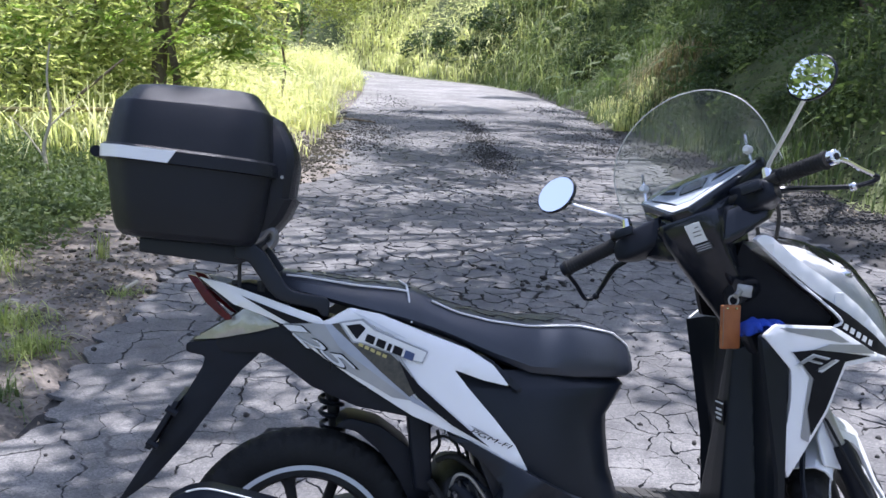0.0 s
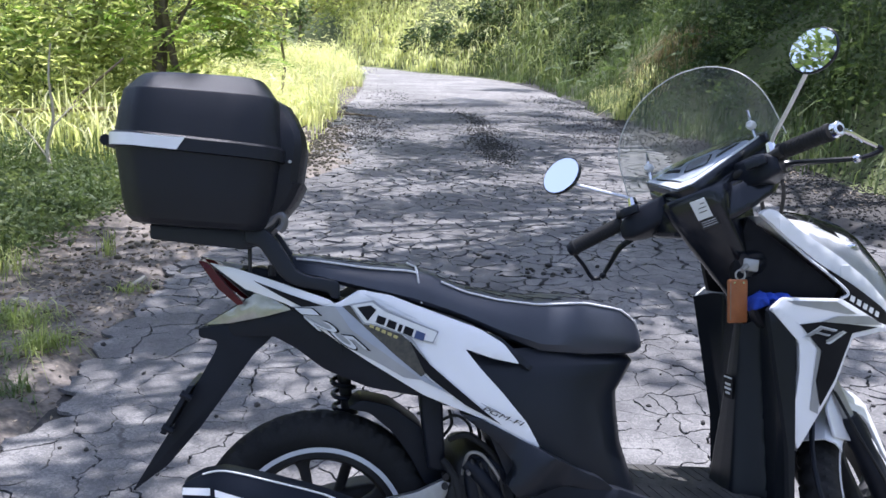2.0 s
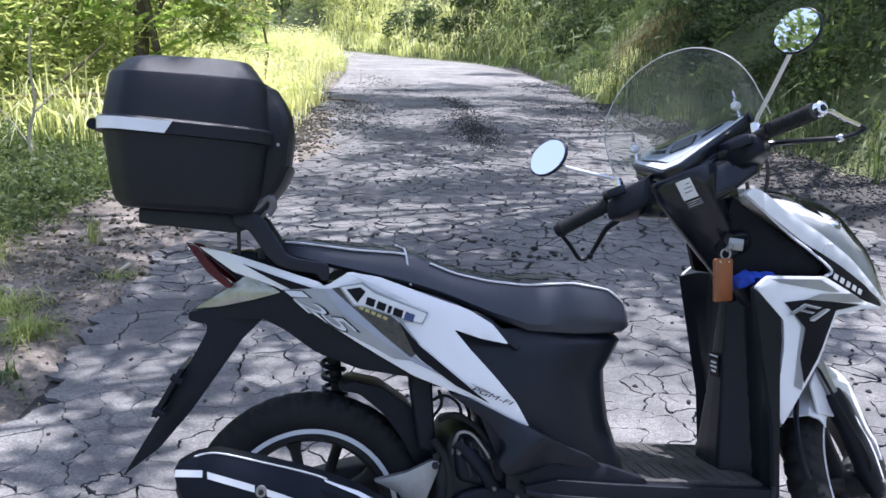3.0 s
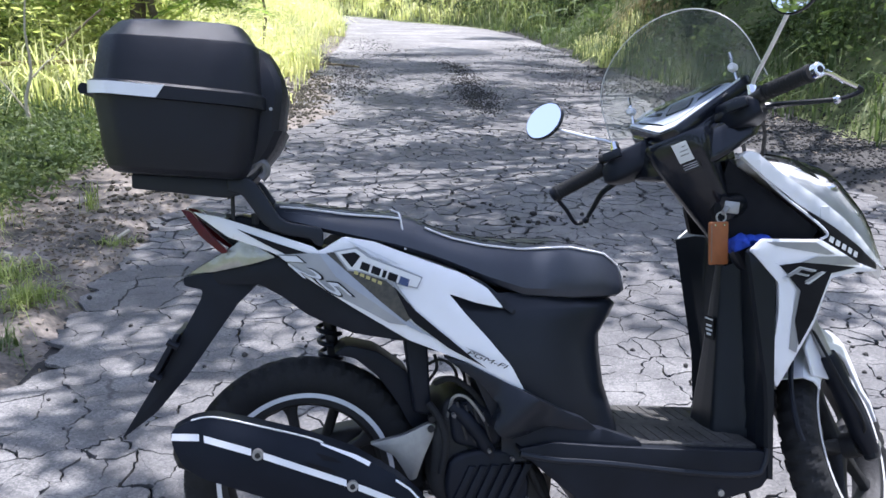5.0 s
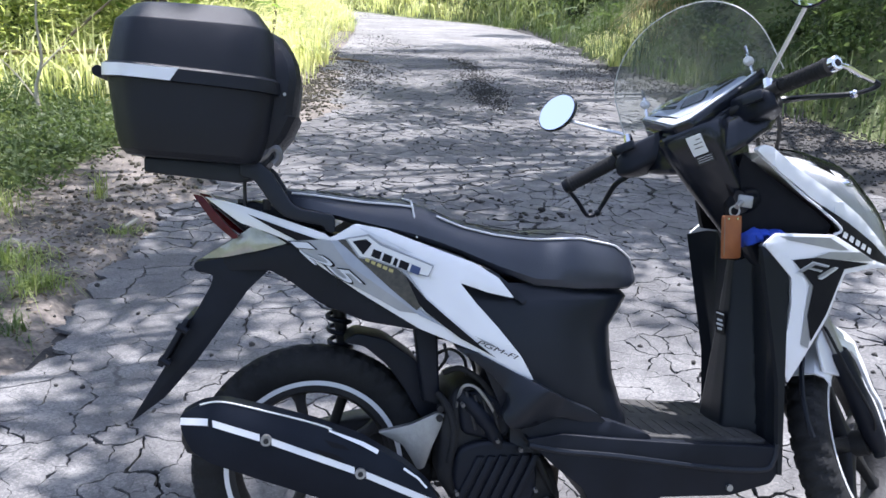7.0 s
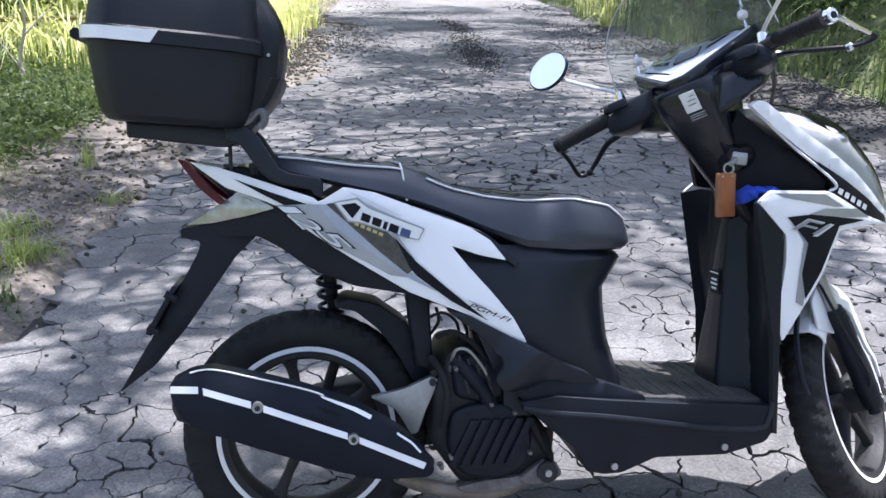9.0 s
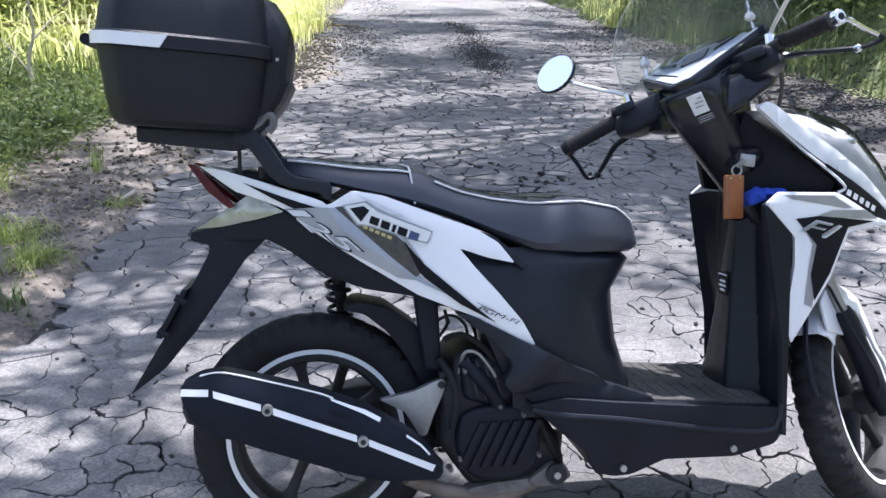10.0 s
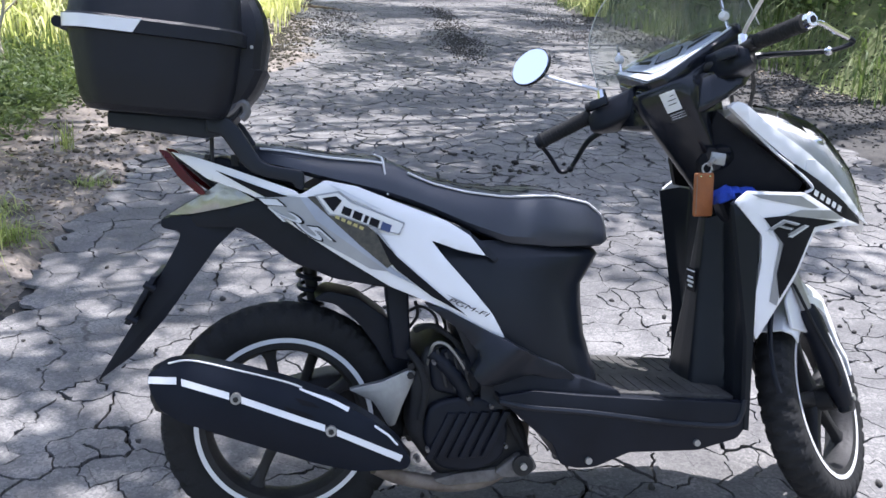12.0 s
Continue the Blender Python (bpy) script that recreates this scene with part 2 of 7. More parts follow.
BLUE_SILVER = pbr("blue_silver_decal", (0.36, 0.39, 0.46), (0.28, 0.31, 0.38), 12, 0.3, 0.4, metal=0.3)
BLUE_INK = pbr("blue_decal", (0.03, 0.05, 0.13), (0.045, 0.07, 0.17), 20, 0.4)
GOLD = pbr("gold_decal", (0.45, 0.40, 0.16), (0.38, 0.33, 0.12), 20, 0.35)
RED_LENS = pbr("red_lens", (0.085, 0.004, 0.009), (0.04, 0.003, 0.006), 14, 0.25, 0.35, spec=0.3)
ALU = pbr("cast_aluminium", (0.42, 0.42, 0.41), (0.30, 0.30, 0.29), 14, 0.38, 0.55, metal=0.75, bump=0.2, bump_scale=120)
RACK_TIP = pbr("rack_tip", (0.11, 0.11, 0.115), (0.16, 0.16, 0.165), 12, 0.35, 0.45, metal=0.3)
CASTING = pbr("dusty_casting", (0.10, 0.095, 0.09), (0.2, 0.19, 0.18), 30, 0.6, 0.75, metal=0.3, bump=0.4, bump_scale=120)
TUFT = leafy("tuft_grass", (0.12, 0.16, 0.05), (0.26, 0.31, 0.11), (0.50, 0.50, 0.26), 0.45, 0.55, 6.0)
HEAT_PAINT = pbr("heat_paint", (0.007, 0.0095, 0.016), (0.010, 0.013, 0.021), 9, 0.42, 0.52, bump=0.1, bump_scale=300, spec=0.14)
DARK_METAL = pbr("dark_metal", (0.010, 0.0105, 0.012), (0.028, 0.028, 0.029), 14, 0.5, 0.7, metal=0.2, bump=0.3, bump_scale=120)
CHROME = pbr("chrome", (0.75, 0.75, 0.76), (0.68, 0.68, 0.69), 8, 0.08, 0.16, metal=1.0, grain=0.05)
BRIGHT_STEEL = pbr("bright_steel", (0.8, 0.8, 0.8), (0.68, 0.68, 0.69), 30, 0.3, 0.4, metal=0.7)
LAMP_REFLECTOR = pbr("lamp_reflector", (0.78, 0.78, 0.77), (0.6, 0.6, 0.58), 14, 0.15, 0.28, metal=0.35, bump=1.0, bump_scale=26)
MIRROR = pbr("mirror_glass", (0.93, 0.94, 0.95), (0.92, 0.93, 0.94), 3, 0.0, 0.01, metal=1.0, grain=0.0)
MAT_RUBBER = pbr("dusty_mat", (0.022, 0.022, 0.023), (0.085, 0.083, 0.078), 9, 0.7, 0.9, bump=0.3, bump_scale=150, grain=0.5, spec=0.3)
PIPE = pbr("dull_pipe", (0.13, 0.105, 0.085), (0.24, 0.21, 0.18), 20, 0.5, 0.7, metal=0.3, bump=0.3, bump_scale=120)
# Dial silver made pale and bluish as the sky's reflection in the meter glass.
SKY_GLARE_DIAL = pbr("sky_glare_dial", (0.50, 0.54, 0.60), (0.42, 0.46, 0.53), 12, 0.35, 0.45)
SMOKED = pbr("smoky_lens", (0.26, 0.265, 0.24), (0.42, 0.43, 0.40), 30, 0.12, 0.22, metal=0.5, coat=0.6, bump=0.6, bump_scale=40)
LEATHER = pbr("tan_leather", (0.30, 0.105, 0.03), (0.21, 0.07, 0.02), 30, 0.45, 0.6, bump=0.3, bump_scale=300)
BLUE_CLOTH = pbr("blue_cloth", (0.02, 0.06, 0.42), (0.015, 0.04, 0.28), 25, 0.8, 0.9, bump=0.6, bump_scale=200)
PAPER = pbr("paper_label", (0.72, 0.73, 0.72), (0.64, 0.65, 0.64), 20, 0.5)
SHIELD = clear("clear_plastic_sheet", (0.90, 0.92, 0.92), 0.09, 1.36, 0.05)
EDGE = pbr("plastic_edge", (0.55, 0.56, 0.53), (0.45, 0.46, 0.44), 20, 0.25, 0.35)
LENS = clear("lamp_lens", (0.97, 0.98, 0.99), 0.03, 1.4)


# ---- tools for shapes ----
def part(name, bm, material, parent=None, label="", smooth=True):
    """Links a bmesh as one mesh object under a thing or a part."""
    me = bpy.data.meshes.new(name)
    bmesh.ops.recalc_face_normals(bm, faces=bm.faces)
    bm.to_mesh(me)
    bm.free()
    return mesh_part(name, me, material, parent, label, smooth)


def mesh_part(name, me, material, parent=None, label="", smooth=True):
    if smooth:
        me.shade_smooth()
        me.set_sharp_from_angle(angle=radians(38))
    me.materials.append(material)
    ob = new(name, me)
    if parent:
        ob.parent = parent
    if label:
        ob["label"] = label
    return ob


def thing(name, label, category, m=None, group="", kind=""):
    ob = new(name)
    ob.empty_display_size = 0.1
    if m is not None:
        ob.matrix_world = m
    return tagged(ob, label, category, group, kind)


def merge(*bms):
    out = bmesh.new()
    for b in bms:
        me = bpy.data.meshes.new("m")
        b.to_mesh(me)
        b.free()
        out.from_mesh(me)
        bpy.data.meshes.remove(me)
    return out


def curve(pts, n=6, closed=False):
    """Smooth line through pts (Catmull-Rom), n steps a span."""
    P = [Vector(p) for p in pts]
    k, out = len(P), []
    for i in range(k if closed else k - 1):
        a, b, c, d = (P[(i + j) % k] if closed else P[max(0, min(k - 1, i + j))] for j in (-1, 0, 1, 2))
        for s in range(n):
            t = s / n
            out.append(0.5 * ((2 * b) + (c - a) * t + (2 * a - 5 * b + 4 * c - d) * t * t + (3 * b - a - 3 * c + d) * t ** 3))
    if not closed:
        out.append(P[-1])
    return out


def loft(rings, caps=True, closed=True):
    bm = bmesh.new()
    vs = [[bm.verts.new(p) for p in r] for r in rings]
    n = len(vs[0])
    for a, b in zip(vs, vs[1:]):
        for i in range(n if closed else n - 1):
            j = (i + 1) % n
            bm.faces.new((a[i], a[j], b[j], b[i]))
    if caps and closed:
        bm.faces.new(vs[0])
        bm.faces.new(list(reversed(vs[-1])))
    return bm


def tube(pts, radius, sides=10, caps=True):
    """A round bar along pts; radius is one number or one for each point."""
    P = [Vector(p) for p in pts]
    R = radius if isinstance(radius, (list, tuple)) else [radius] * len(P)
    rings, side = [], None
    for i, p in enumerate(P):
        d = (P[min(i + 1, len(P) - 1)] - P[max(i - 1, 0)]).normalized()
        side = d.orthogonal() if side is None else (side - d * side.dot(d))
        side.normalize()
        up = d.cross(side)
        rings.append([p + (side * math.cos(a) + up * math.sin(a)) * R[i] for a in (2 * math.pi * k / sides for k in range(sides))])
    return loft(rings, caps)


def revolve(profile, centre, axis="Y", steps=64, arc=2 * math.pi):
    """profile: (radius, along the axis). Closed ring of rings."""
    rings = []
    for k in range(steps):
        a = arc * k / steps
        c, s = math.cos(a), math.sin(a)
        rings.append([Vector(centre) + (Vector((r * c, w, r * s)) if axis == "Y" else Vector((r * c, r * s, w)) if axis == "Z" else Vector((w, r * c, r * s)))
                      for r, w in profile])
    bm = bmesh.new()
    vs = [[bm.verts.new(p) for p in r] for r in rings]
    n = len(profile)
    for k in range(steps):
        a, b = vs[k], vs[(k + 1) % steps]
        for i in range(n):
            j = (i + 1) % n
            bm.faces.new((a[i], a[j], b[j], b[i]))
    return bm


def block(x0, x1, y0, y1, z0, z1, bevel=0.004, segments=2):
    bm = bmesh.new()
    bmesh.ops.create_cube(bm, size=1, matrix=Matrix.Translation(((x0 + x1) / 2, (y0 + y1) / 2, (z0 + z1) / 2)) @ Matrix.Diagonal((x1 - x0, y1 - y0, z1 - z0, 1)))
    if bevel:
        bmesh.ops.bevel(bm, geom=bm.edges[:], offset=bevel, segments=segments, affect="EDGES", profile=0.5)
    return bm


def rounded(w, h, r, n=5):
    """Outline of a rounded rectangle, w by h, round the origin."""
    out = []
    for cx, cy, a0 in ((w - r, h - r, 0), (-w + r, h - r, 90), (-w + r, -h + r, 180), (w - r, -h + r, 270)):
        for k in range(n + 1):
            a = radians(a0 + 90 * k / n)
            out.append((cx + r * math.cos(a), cy + r * math.sin(a)))
    return out


def eased(x, xs, ys, reach=0.045):
    """Like between(), with the corners rounded off."""
    return sum(between(x + reach * k / 3, xs, ys) for k in (-3, -2, -1, 0, 1, 2, 3)) / 7


def between(x, xs, ys):
    return float(np.interp(x, xs, ys))


def soften(outline, r=0.004, n=3):
    """Rounds the corners of an outline a little."""
    out, k = [], len(outline)
    for i in range(k):
        a, b, c = (Vector(outline[(i + j) % k]) for j in (-1, 0, 1))
        da, dc = (a - b), (c - b)
        q = min(r, da.length * 0.4, dc.length * 0.4)
        p0, p2 = b + da.normalized() * q, b + dc.normalized() * q
        for s in range(n + 1):
            t = s / n
            out.append(tuple((1 - t) ** 2 * p0 + 2 * t * (1 - t) * b + t * t * p2))
    return out


def skin(outline, surface, thick=0.006, proud=0.0, step=0.025, side=-1, edge=0.0025):
    """A body panel: an outline in x, z laid on the surface y = side * surface(x, z), with thickness and a rounded rim."""
    bm = bmesh.new()
    bm.faces.new([bm.verts.new((x, 0, z)) for x, z in outline])
    for ax, normal in ((0, (1, 0, 0)), (2, (0, 0, 1))):
        lo, hi = min(v.co[ax] for v in bm.verts), max(v.co[ax] for v in bm.verts)
        k = math.floor(lo / step) + 1
        while k * step < hi:
            bmesh.ops.bisect_plane(bm, geom=bm.verts[:] + bm.edges[:] + bm.faces[:], dist=1e-5, plane_co=Vector(normal) * k * step, plane_no=normal)
            k += 1
    bmesh.ops.triangulate(bm, faces=[f for f in bm.faces if len(f.verts) > 4])
    flat = bm.faces[:]
    rim = [v for v in bm.verts if v.is_boundary]
    for v in bm.verts:
        v.co.y = side * (surface(v.co.x, v.co.z) + proud)
    if thick:
        back = bmesh.ops.extrude_face_region(bm, geom=flat)
        for v in (g for g in back["geom"] if isinstance(g, bmesh.types.BMVert)):
            v.co.y -= side * thick
        for v in rim:
            v.co.y -= side * edge
    return bm


def lettering(text, size, shear=0.0):
    """Flat letters as vertices and faces in the plane, from the built-in font."""
    cu = bpy.data.curves.new("letters", "FONT")
    cu.body, cu.size, cu.shear = text, size, shear
    ob = bpy.data.objects.new("letters", cu)
    scene.collection.objects.link(ob)
    me = bpy.data.meshes.new_from_object(ob.evaluated_get(bpy.context.evaluated_depsgraph_get()))
    bpy.data.objects.remove(ob)
    bpy.data.curves.remove(cu)
    return me


def lay(me, place, surface, proud, side=-1, step=0.01):
    """Cuts flat letters finely and lays them on a panel; place() gives x, z for a point of the lettering."""
    bm = bmesh.new()
    bm.from_mesh(me)
    for v in bm.verts:
        x, z = place(v.co.x, v.co.y)
        v.co = (x, 0, z)
    for ax, normal in ((0, (1, 0, 0)), (2, (0, 0, 1))):
        lo, hi = min(v.co[ax] for v in bm.verts), max(v.co[ax] for v in bm.verts)
        k = math.floor(lo / step) + 1
        while k * step < hi:
            bmesh.ops.bisect_plane(bm, geom=bm.verts[:] + bm.edges[:] + bm.faces[:], dist=1e-6, plane_co=Vector(normal) * k * step, plane_no=normal)
            k += 1
    for v in bm.verts:
        v.co.y = side * (surface(v.co.x, v.co.z) + proud)
    bm.to_mesh(me)
    bm.free()


def letters_on(name, text, size, start, end, surface, material, parent, label="", proud=0.004, shear=0.0, rise=1.0, side=-1):
    """Letters from start to end (x, z) on a panel's surface."""
    me = lettering(text, size, shear)
    w = max(v.co.x for v in me.vertices)
    dx, dz = end[0] - start[0], end[1] - start[1]
    q = math.hypot(dx, dz)
    ux, uz = dx / q, dz / q
    lay(me, lambda a, b: (start[0] + ux * a / w * q - uz * b * rise, start[1] + uz * a / w * q + ux * b * rise), surface, proud, side)
    return mesh_part(name, me, material, parent, label, smooth=False)


def quads(name, verts, faces_of, count, material, parent=None, kind="", label="", category=""):
    """Fast mesh of equal four-cornered faces: verts (count * k, 3), faces_of: index rows of one element."""
    k = len(verts) // count
    idx = (np.arange(count)[:, None, None] * k + np.array(faces_of)[None]).reshape(-1, 4)
    me = bpy.data.meshes.new(name)
    me.vertices.add(len(verts))
    me.vertices.foreach_set("co", np.ascontiguousarray(verts, dtype=np.float32).ravel())
    me.loops.add(idx.size)
    me.loops.foreach_set("vertex_index", idx.astype(np.int32).ravel())
    me.polygons.add(len(idx))
    me.polygons.foreach_set("loop_start", (np.arange(len(idx)) * 4).astype(np.int32))
    me.update(calc_edges=True)
    me.materials.append(material)
    ob = new(name, me)
    if parent:
        ob.parent = parent
    return tagged(ob, label, category, "", kind)


def leaves(pos, size, rng, slim=0.42, droop=0.0, flat=0.5):
    """Bent leaf blades: six corners, two faces each."""
    n = len(pos)
    d = rng.normal(size=(n, 3))
    d[:, 2] = d[:, 2] * flat - droop
    d /= np.linalg.norm(d, axis=1, keepdims=True)
    s = np.cross(d, rng.normal(size=(n, 3)))
    s /= np.linalg.norm(s, axis=1, keepdims=True)
    u = np.cross(d, s)
    L, W = size[:, None], size[:, None] * slim
    a, c = pos, pos + d * L
    m0 = pos + d * L * 0.5
    v = np.stack([a, m0 - s * W * 0.5 + u * L * 0.06, c - u * L * 0.08, m0 + s * W * 0.5 + u * L * 0.06], 1)
    return v.reshape(-1, 3)


LEAF_FACE = [[0, 1, 2, 3]]


def blades(pos, height, rng, width=0.008, lean=0.5):
    """Grass blades: three tapering pieces that bend over."""
    n = len(pos)
    a = rng.uniform(0, 2 * np.pi, n)
    out = np.stack([np.cos(a), np.sin(a), np.zeros(n)], 1)
    s = np.stack([-np.sin(a), np.cos(a), np.zeros(n)], 1) * (width * (0.6 + 0.8 * rng.random(n)))[:, None]
    k = (lean * rng.random(n) ** 1.2)[:, None]
    up, h = np.array([0, 0, 1.0]), height[:, None]
    p0, p1, p2, p3 = pos, pos + up * h * 0.45 + out * h * k * 0.12, pos + up * h * 0.8 * (1 - k * 0.2) + out * h * k * 0.45, pos + up * h * (1 - k * 0.55) + out * h * k * 0.95
    v = np.stack([p0 - s, p0 + s, p1 - s * 0.9, p1 + s * 0.9, p2 - s * 0.6, p2 + s * 0.6, p3 - s * 0.1, p3 + s * 0.1], 1)
    return v.reshape(-1, 3)


BLADE_FACE = [[0, 1, 3, 2], [2, 3, 5, 4], [4, 5, 7, 6]]


# ---- the ground ----
def edge_left(y):
    return np.interp(y, [-6, 1, 4, 8, 12.4, 20, 26, 31, 42], [-1.15, -1.0, -0.75, -0.2, 0.18, 0.85, 1.15, 0.6, -5.5])


def edge_right(y):
    return np.interp(y, [-6, 3, 7, 11, 15, 20, 24, 26, 28, 31, 42], [3.9, 3.7, 3.7, 4.3, 4.85, 5.15, 5.0, 4.3, 3.0, 2.0, -3.0])


def wave(x, y, s, seed=0.0):
    return (np.sin(x * s + 1.3 * np.sin(y * s * 0.7 + seed) + seed * 2.1) + np.sin(y * s * 1.1 + 1.7 * np.sin(x * s * 0.6 + seed) + seed)) * 0.5


def height(x, y):
    """Height of the ground: the pavement's bed, dirt verges, the bank beside the road and the hill at its end."""
    x, y = np.asarray(x, float), np.asarray(y, float)
    dl, dr = edge_left(y) - x, x - edge_right(y)
    h = np.full(np.broadcast(x, y).shape, -0.035)
    rough = 0.018 * wave(x, y, 4.0) + 0.01 * wave(x, y, 11.0, 2.0)
    ragged = 0.13 * wave(x, y, 3.1, 1.0) + 0.08 * wave(x, y, 8.3, 2.0) + 0.05 * wave(x, y, 19.0, 4.0)
    creep = 0.45 * np.exp(-((y - 8.0) / 2.8) ** 2)
    out = np.clip((np.maximum(dl + creep, dr) + 0.04 + ragged) / 0.09, 0, 1)
    h = h + out * (0.043 + 0.5 * rough)
    h = h + 0.10 * np.clip(dl - 0.9, 0, 40) + 0.12 * np.clip(dl - 0.6, 0, 0.5)
    verge = np.interp(y, [4, 9, 13], [1.5, 1.0, 0.3])
    bank = np.clip(dr - verge, 0, 30)
    h = h + np.minimum(bank * 0.85, 4 + bank * 0.3) * (1 + 0.12 * wave(x, y, 0.9, 1.0)) + 0.25 * np.clip(bank, 0, 1) * wave(x, y, 1.3, 3.0)
    far = np.clip(y - 35 + 0.25 * np.clip(x - 4, -6, 8), 0, 60)
    h = h + far * 0.34 + np.clip(far, 0, 2) * 0.18 * wave(x, y, 0.5, 2.0)
    mound = np.exp(-(((x - 5.7) / 0.6) ** 2 + ((y - 13.3) / 1.0) ** 2))
    return h + 0.22 * mound


def stretch(a, b, dense_a, dense_b, fine, coarse):
    mid = np.arange(dense_a, dense_b, fine)
    lo = dense_a - np.cumsum(fine * 1.22 ** np.arange(1, 60))
    hi = dense_b + np.cumsum(fine * 1.22 ** np.arange(0, 60))
    return np.concatenate([[a], lo[lo > a][::-1], mid, hi[hi < b], [b]])


gx, gy = stretch(-450, 450, -3, 6, 0.06, 4), np.unique(np.concatenate([stretch(-450, 450, 0, 14, 0.075, 4), np.arange(14, 40, 0.3)]))
GX, GY = np.meshgrid(gx, gy)
GZ = height(GX, GY)
nx, ny = len(gx), len(gy)
me = bpy.data.meshes.new("ground")
ii = np.arange(nx * ny).reshape(ny, nx)
me.from_pydata(np.stack([GX.ravel(), GY.ravel(), GZ.ravel()], 1).tolist(), [],
               np.stack([ii[:-1, :-1].ravel(), ii[:-1, 1:].ravel(), ii[1:, 1:].ravel(), ii[1:, :-1].ravel()], 1).tolist())
CX, CY = (GX[:-1, :-1] + GX[1:, 1:]) / 2, (GY[:-1, :-1] + GY[1:, 1:]) / 2
DL, DR = edge_left(CY) - CX, CX - edge_right(CY)
verge_w = np.interp(CY, [4, 9, 13], [1.5, 1.0, 0.3]) + 0.25 * wave(CX, CY, 2.5)
slot = np.zeros(CX.shape, int)
slot[(DL < 0.95 + 0.3 * wave(CX, CY, 2.2, 1.0)) & (DL > -1)] = 1
slot[(DR > -0.6) & (DR < verge_w)] = 2
slot[CY > 23] = 0
me.polygons.foreach_set("material_index", slot.ravel().astype(np.int32))
for m in (TURF, DIRT, GRAVEL):
    me.materials.append(m)
me.shade_smooth()
ground = tagged(new("ground", me), "bare dirt verges and dark soil rising into a bank", "ground", kind="structure")

# road bed with the worn far stretch, its asphalt paled for the sun on it
PLATES_END = 15.0
road = thing("road", "old grey asphalt road broken into cracked plates", "road", kind="structure")
for name, y0, y1, z, m in (("road_bed", -6, PLATES_END, -0.024, CRACK), ("worn_stretch", PLATES_END, 35.0, -0.004, ASPHALT_FAR_LIT), ("worn_stretch", -40, -2.2, -0.004, ASPHALT)):
    ys = np.arange(y0, y1 + 0.01, 0.25)
    rows = []
    for y in ys:
        l, r = float(edge_left(y)) + 0.02, float(edge_right(y)) - 0.02
        lift = float(height(np.array((l + r) / 2), np.array(y))) + 0.035
        rows.append([(l + (r - l) * k / 12, y, z + lift) for k in range(13)])
    part(name, loft(rows, closed=False), m, road)


# ---- vegetation ----
def scatter(n, x0, x1, y0, y1, rng, keep=None):
    p = np.stack([rng.uniform(x0, x1, n), rng.uniform(y0, y1, n)], 1)
    if keep is not None:
        p = p[keep(p[:, 0], p[:, 1])]
    return np.concatenate([p, height(p[:, 0], p[:, 1])[:, None]], 1)


def grass_field(name, label, n, area, keep, h0, h1, width, lean, material, seed):
    rng = np.random.default_rng(seed)
    p = scatter(n, *area, rng, keep)
    p[:, :2] += rng.normal(size=(len(p), 2)) * 0.03
    hh = rng.uniform(h0, h1, len(p)) * (0.75 + 0.35 * wave(p[:, 0], p[:, 1], 2.1, seed))
    return quads(name, blades(p, hh, rng, width, lean), BLADE_FACE, len(p), material, None, "stuff", label, "grass")


def shrub_cover(name, label, n, area, keep, lift, size, material, seed, slim=0.45, clump=0.35, per=26, category="undergrowth"):
    """Leaves gathered in clumps over the ground."""
    rng = np.random.default_rng(seed)
    c = scatter(n // per, *area, rng, keep)
    c[:, 2] += rng.uniform(0, 1, len(c)) ** 1.3 * lift * (0.7 + 0.5 * wave(c[:, 0], c[:, 1], 1.1, seed))
    p = np.repeat(c, per, 0) + rng.normal(size=(len(c) * per, 3)) * clump * np.array([1, 1, 0.6])
    g = height(p[:, 0], p[:, 1])
    p[:, 2] = np.maximum(p[:, 2], g + 0.03 + 0.1 * rng.random(len(p)))
    s = rng.uniform(size[0], size[1], len(p))
    return quads(name, leaves(p, s, rng, slim, 0.15), LEAF_FACE, len(p), material, None, "stuff", label, category)


# Fields labelled sunlit get their brightness from a paler grass colour.
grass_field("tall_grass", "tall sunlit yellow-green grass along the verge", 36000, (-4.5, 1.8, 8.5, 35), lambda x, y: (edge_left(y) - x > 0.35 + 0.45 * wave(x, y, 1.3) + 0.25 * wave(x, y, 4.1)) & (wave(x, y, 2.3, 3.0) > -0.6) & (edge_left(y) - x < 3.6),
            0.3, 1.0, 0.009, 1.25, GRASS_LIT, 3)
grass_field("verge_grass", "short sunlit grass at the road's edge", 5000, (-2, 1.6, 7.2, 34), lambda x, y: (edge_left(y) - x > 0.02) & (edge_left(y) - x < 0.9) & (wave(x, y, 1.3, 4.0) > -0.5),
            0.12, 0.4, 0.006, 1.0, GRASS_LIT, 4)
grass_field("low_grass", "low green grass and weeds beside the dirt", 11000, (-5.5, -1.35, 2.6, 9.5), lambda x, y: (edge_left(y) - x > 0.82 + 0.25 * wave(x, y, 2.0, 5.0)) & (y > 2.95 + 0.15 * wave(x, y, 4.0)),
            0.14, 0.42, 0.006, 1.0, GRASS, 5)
shrub_cover("low_weeds", "low grey-green leafy weeds in shade", 66000, (-5.0, -1.3, 2.8, 5.9), lambda x, y: (edge_left(y) - x > 0.72 + 0.2 * wave(x, y, 2.0, 5.0)) & (y > 3.05 + 0.2 * wave(x, y, 4.0)),
            0.3, (0.02, 0.06), WEEDS, 6, 0.42, 0.1, 22)
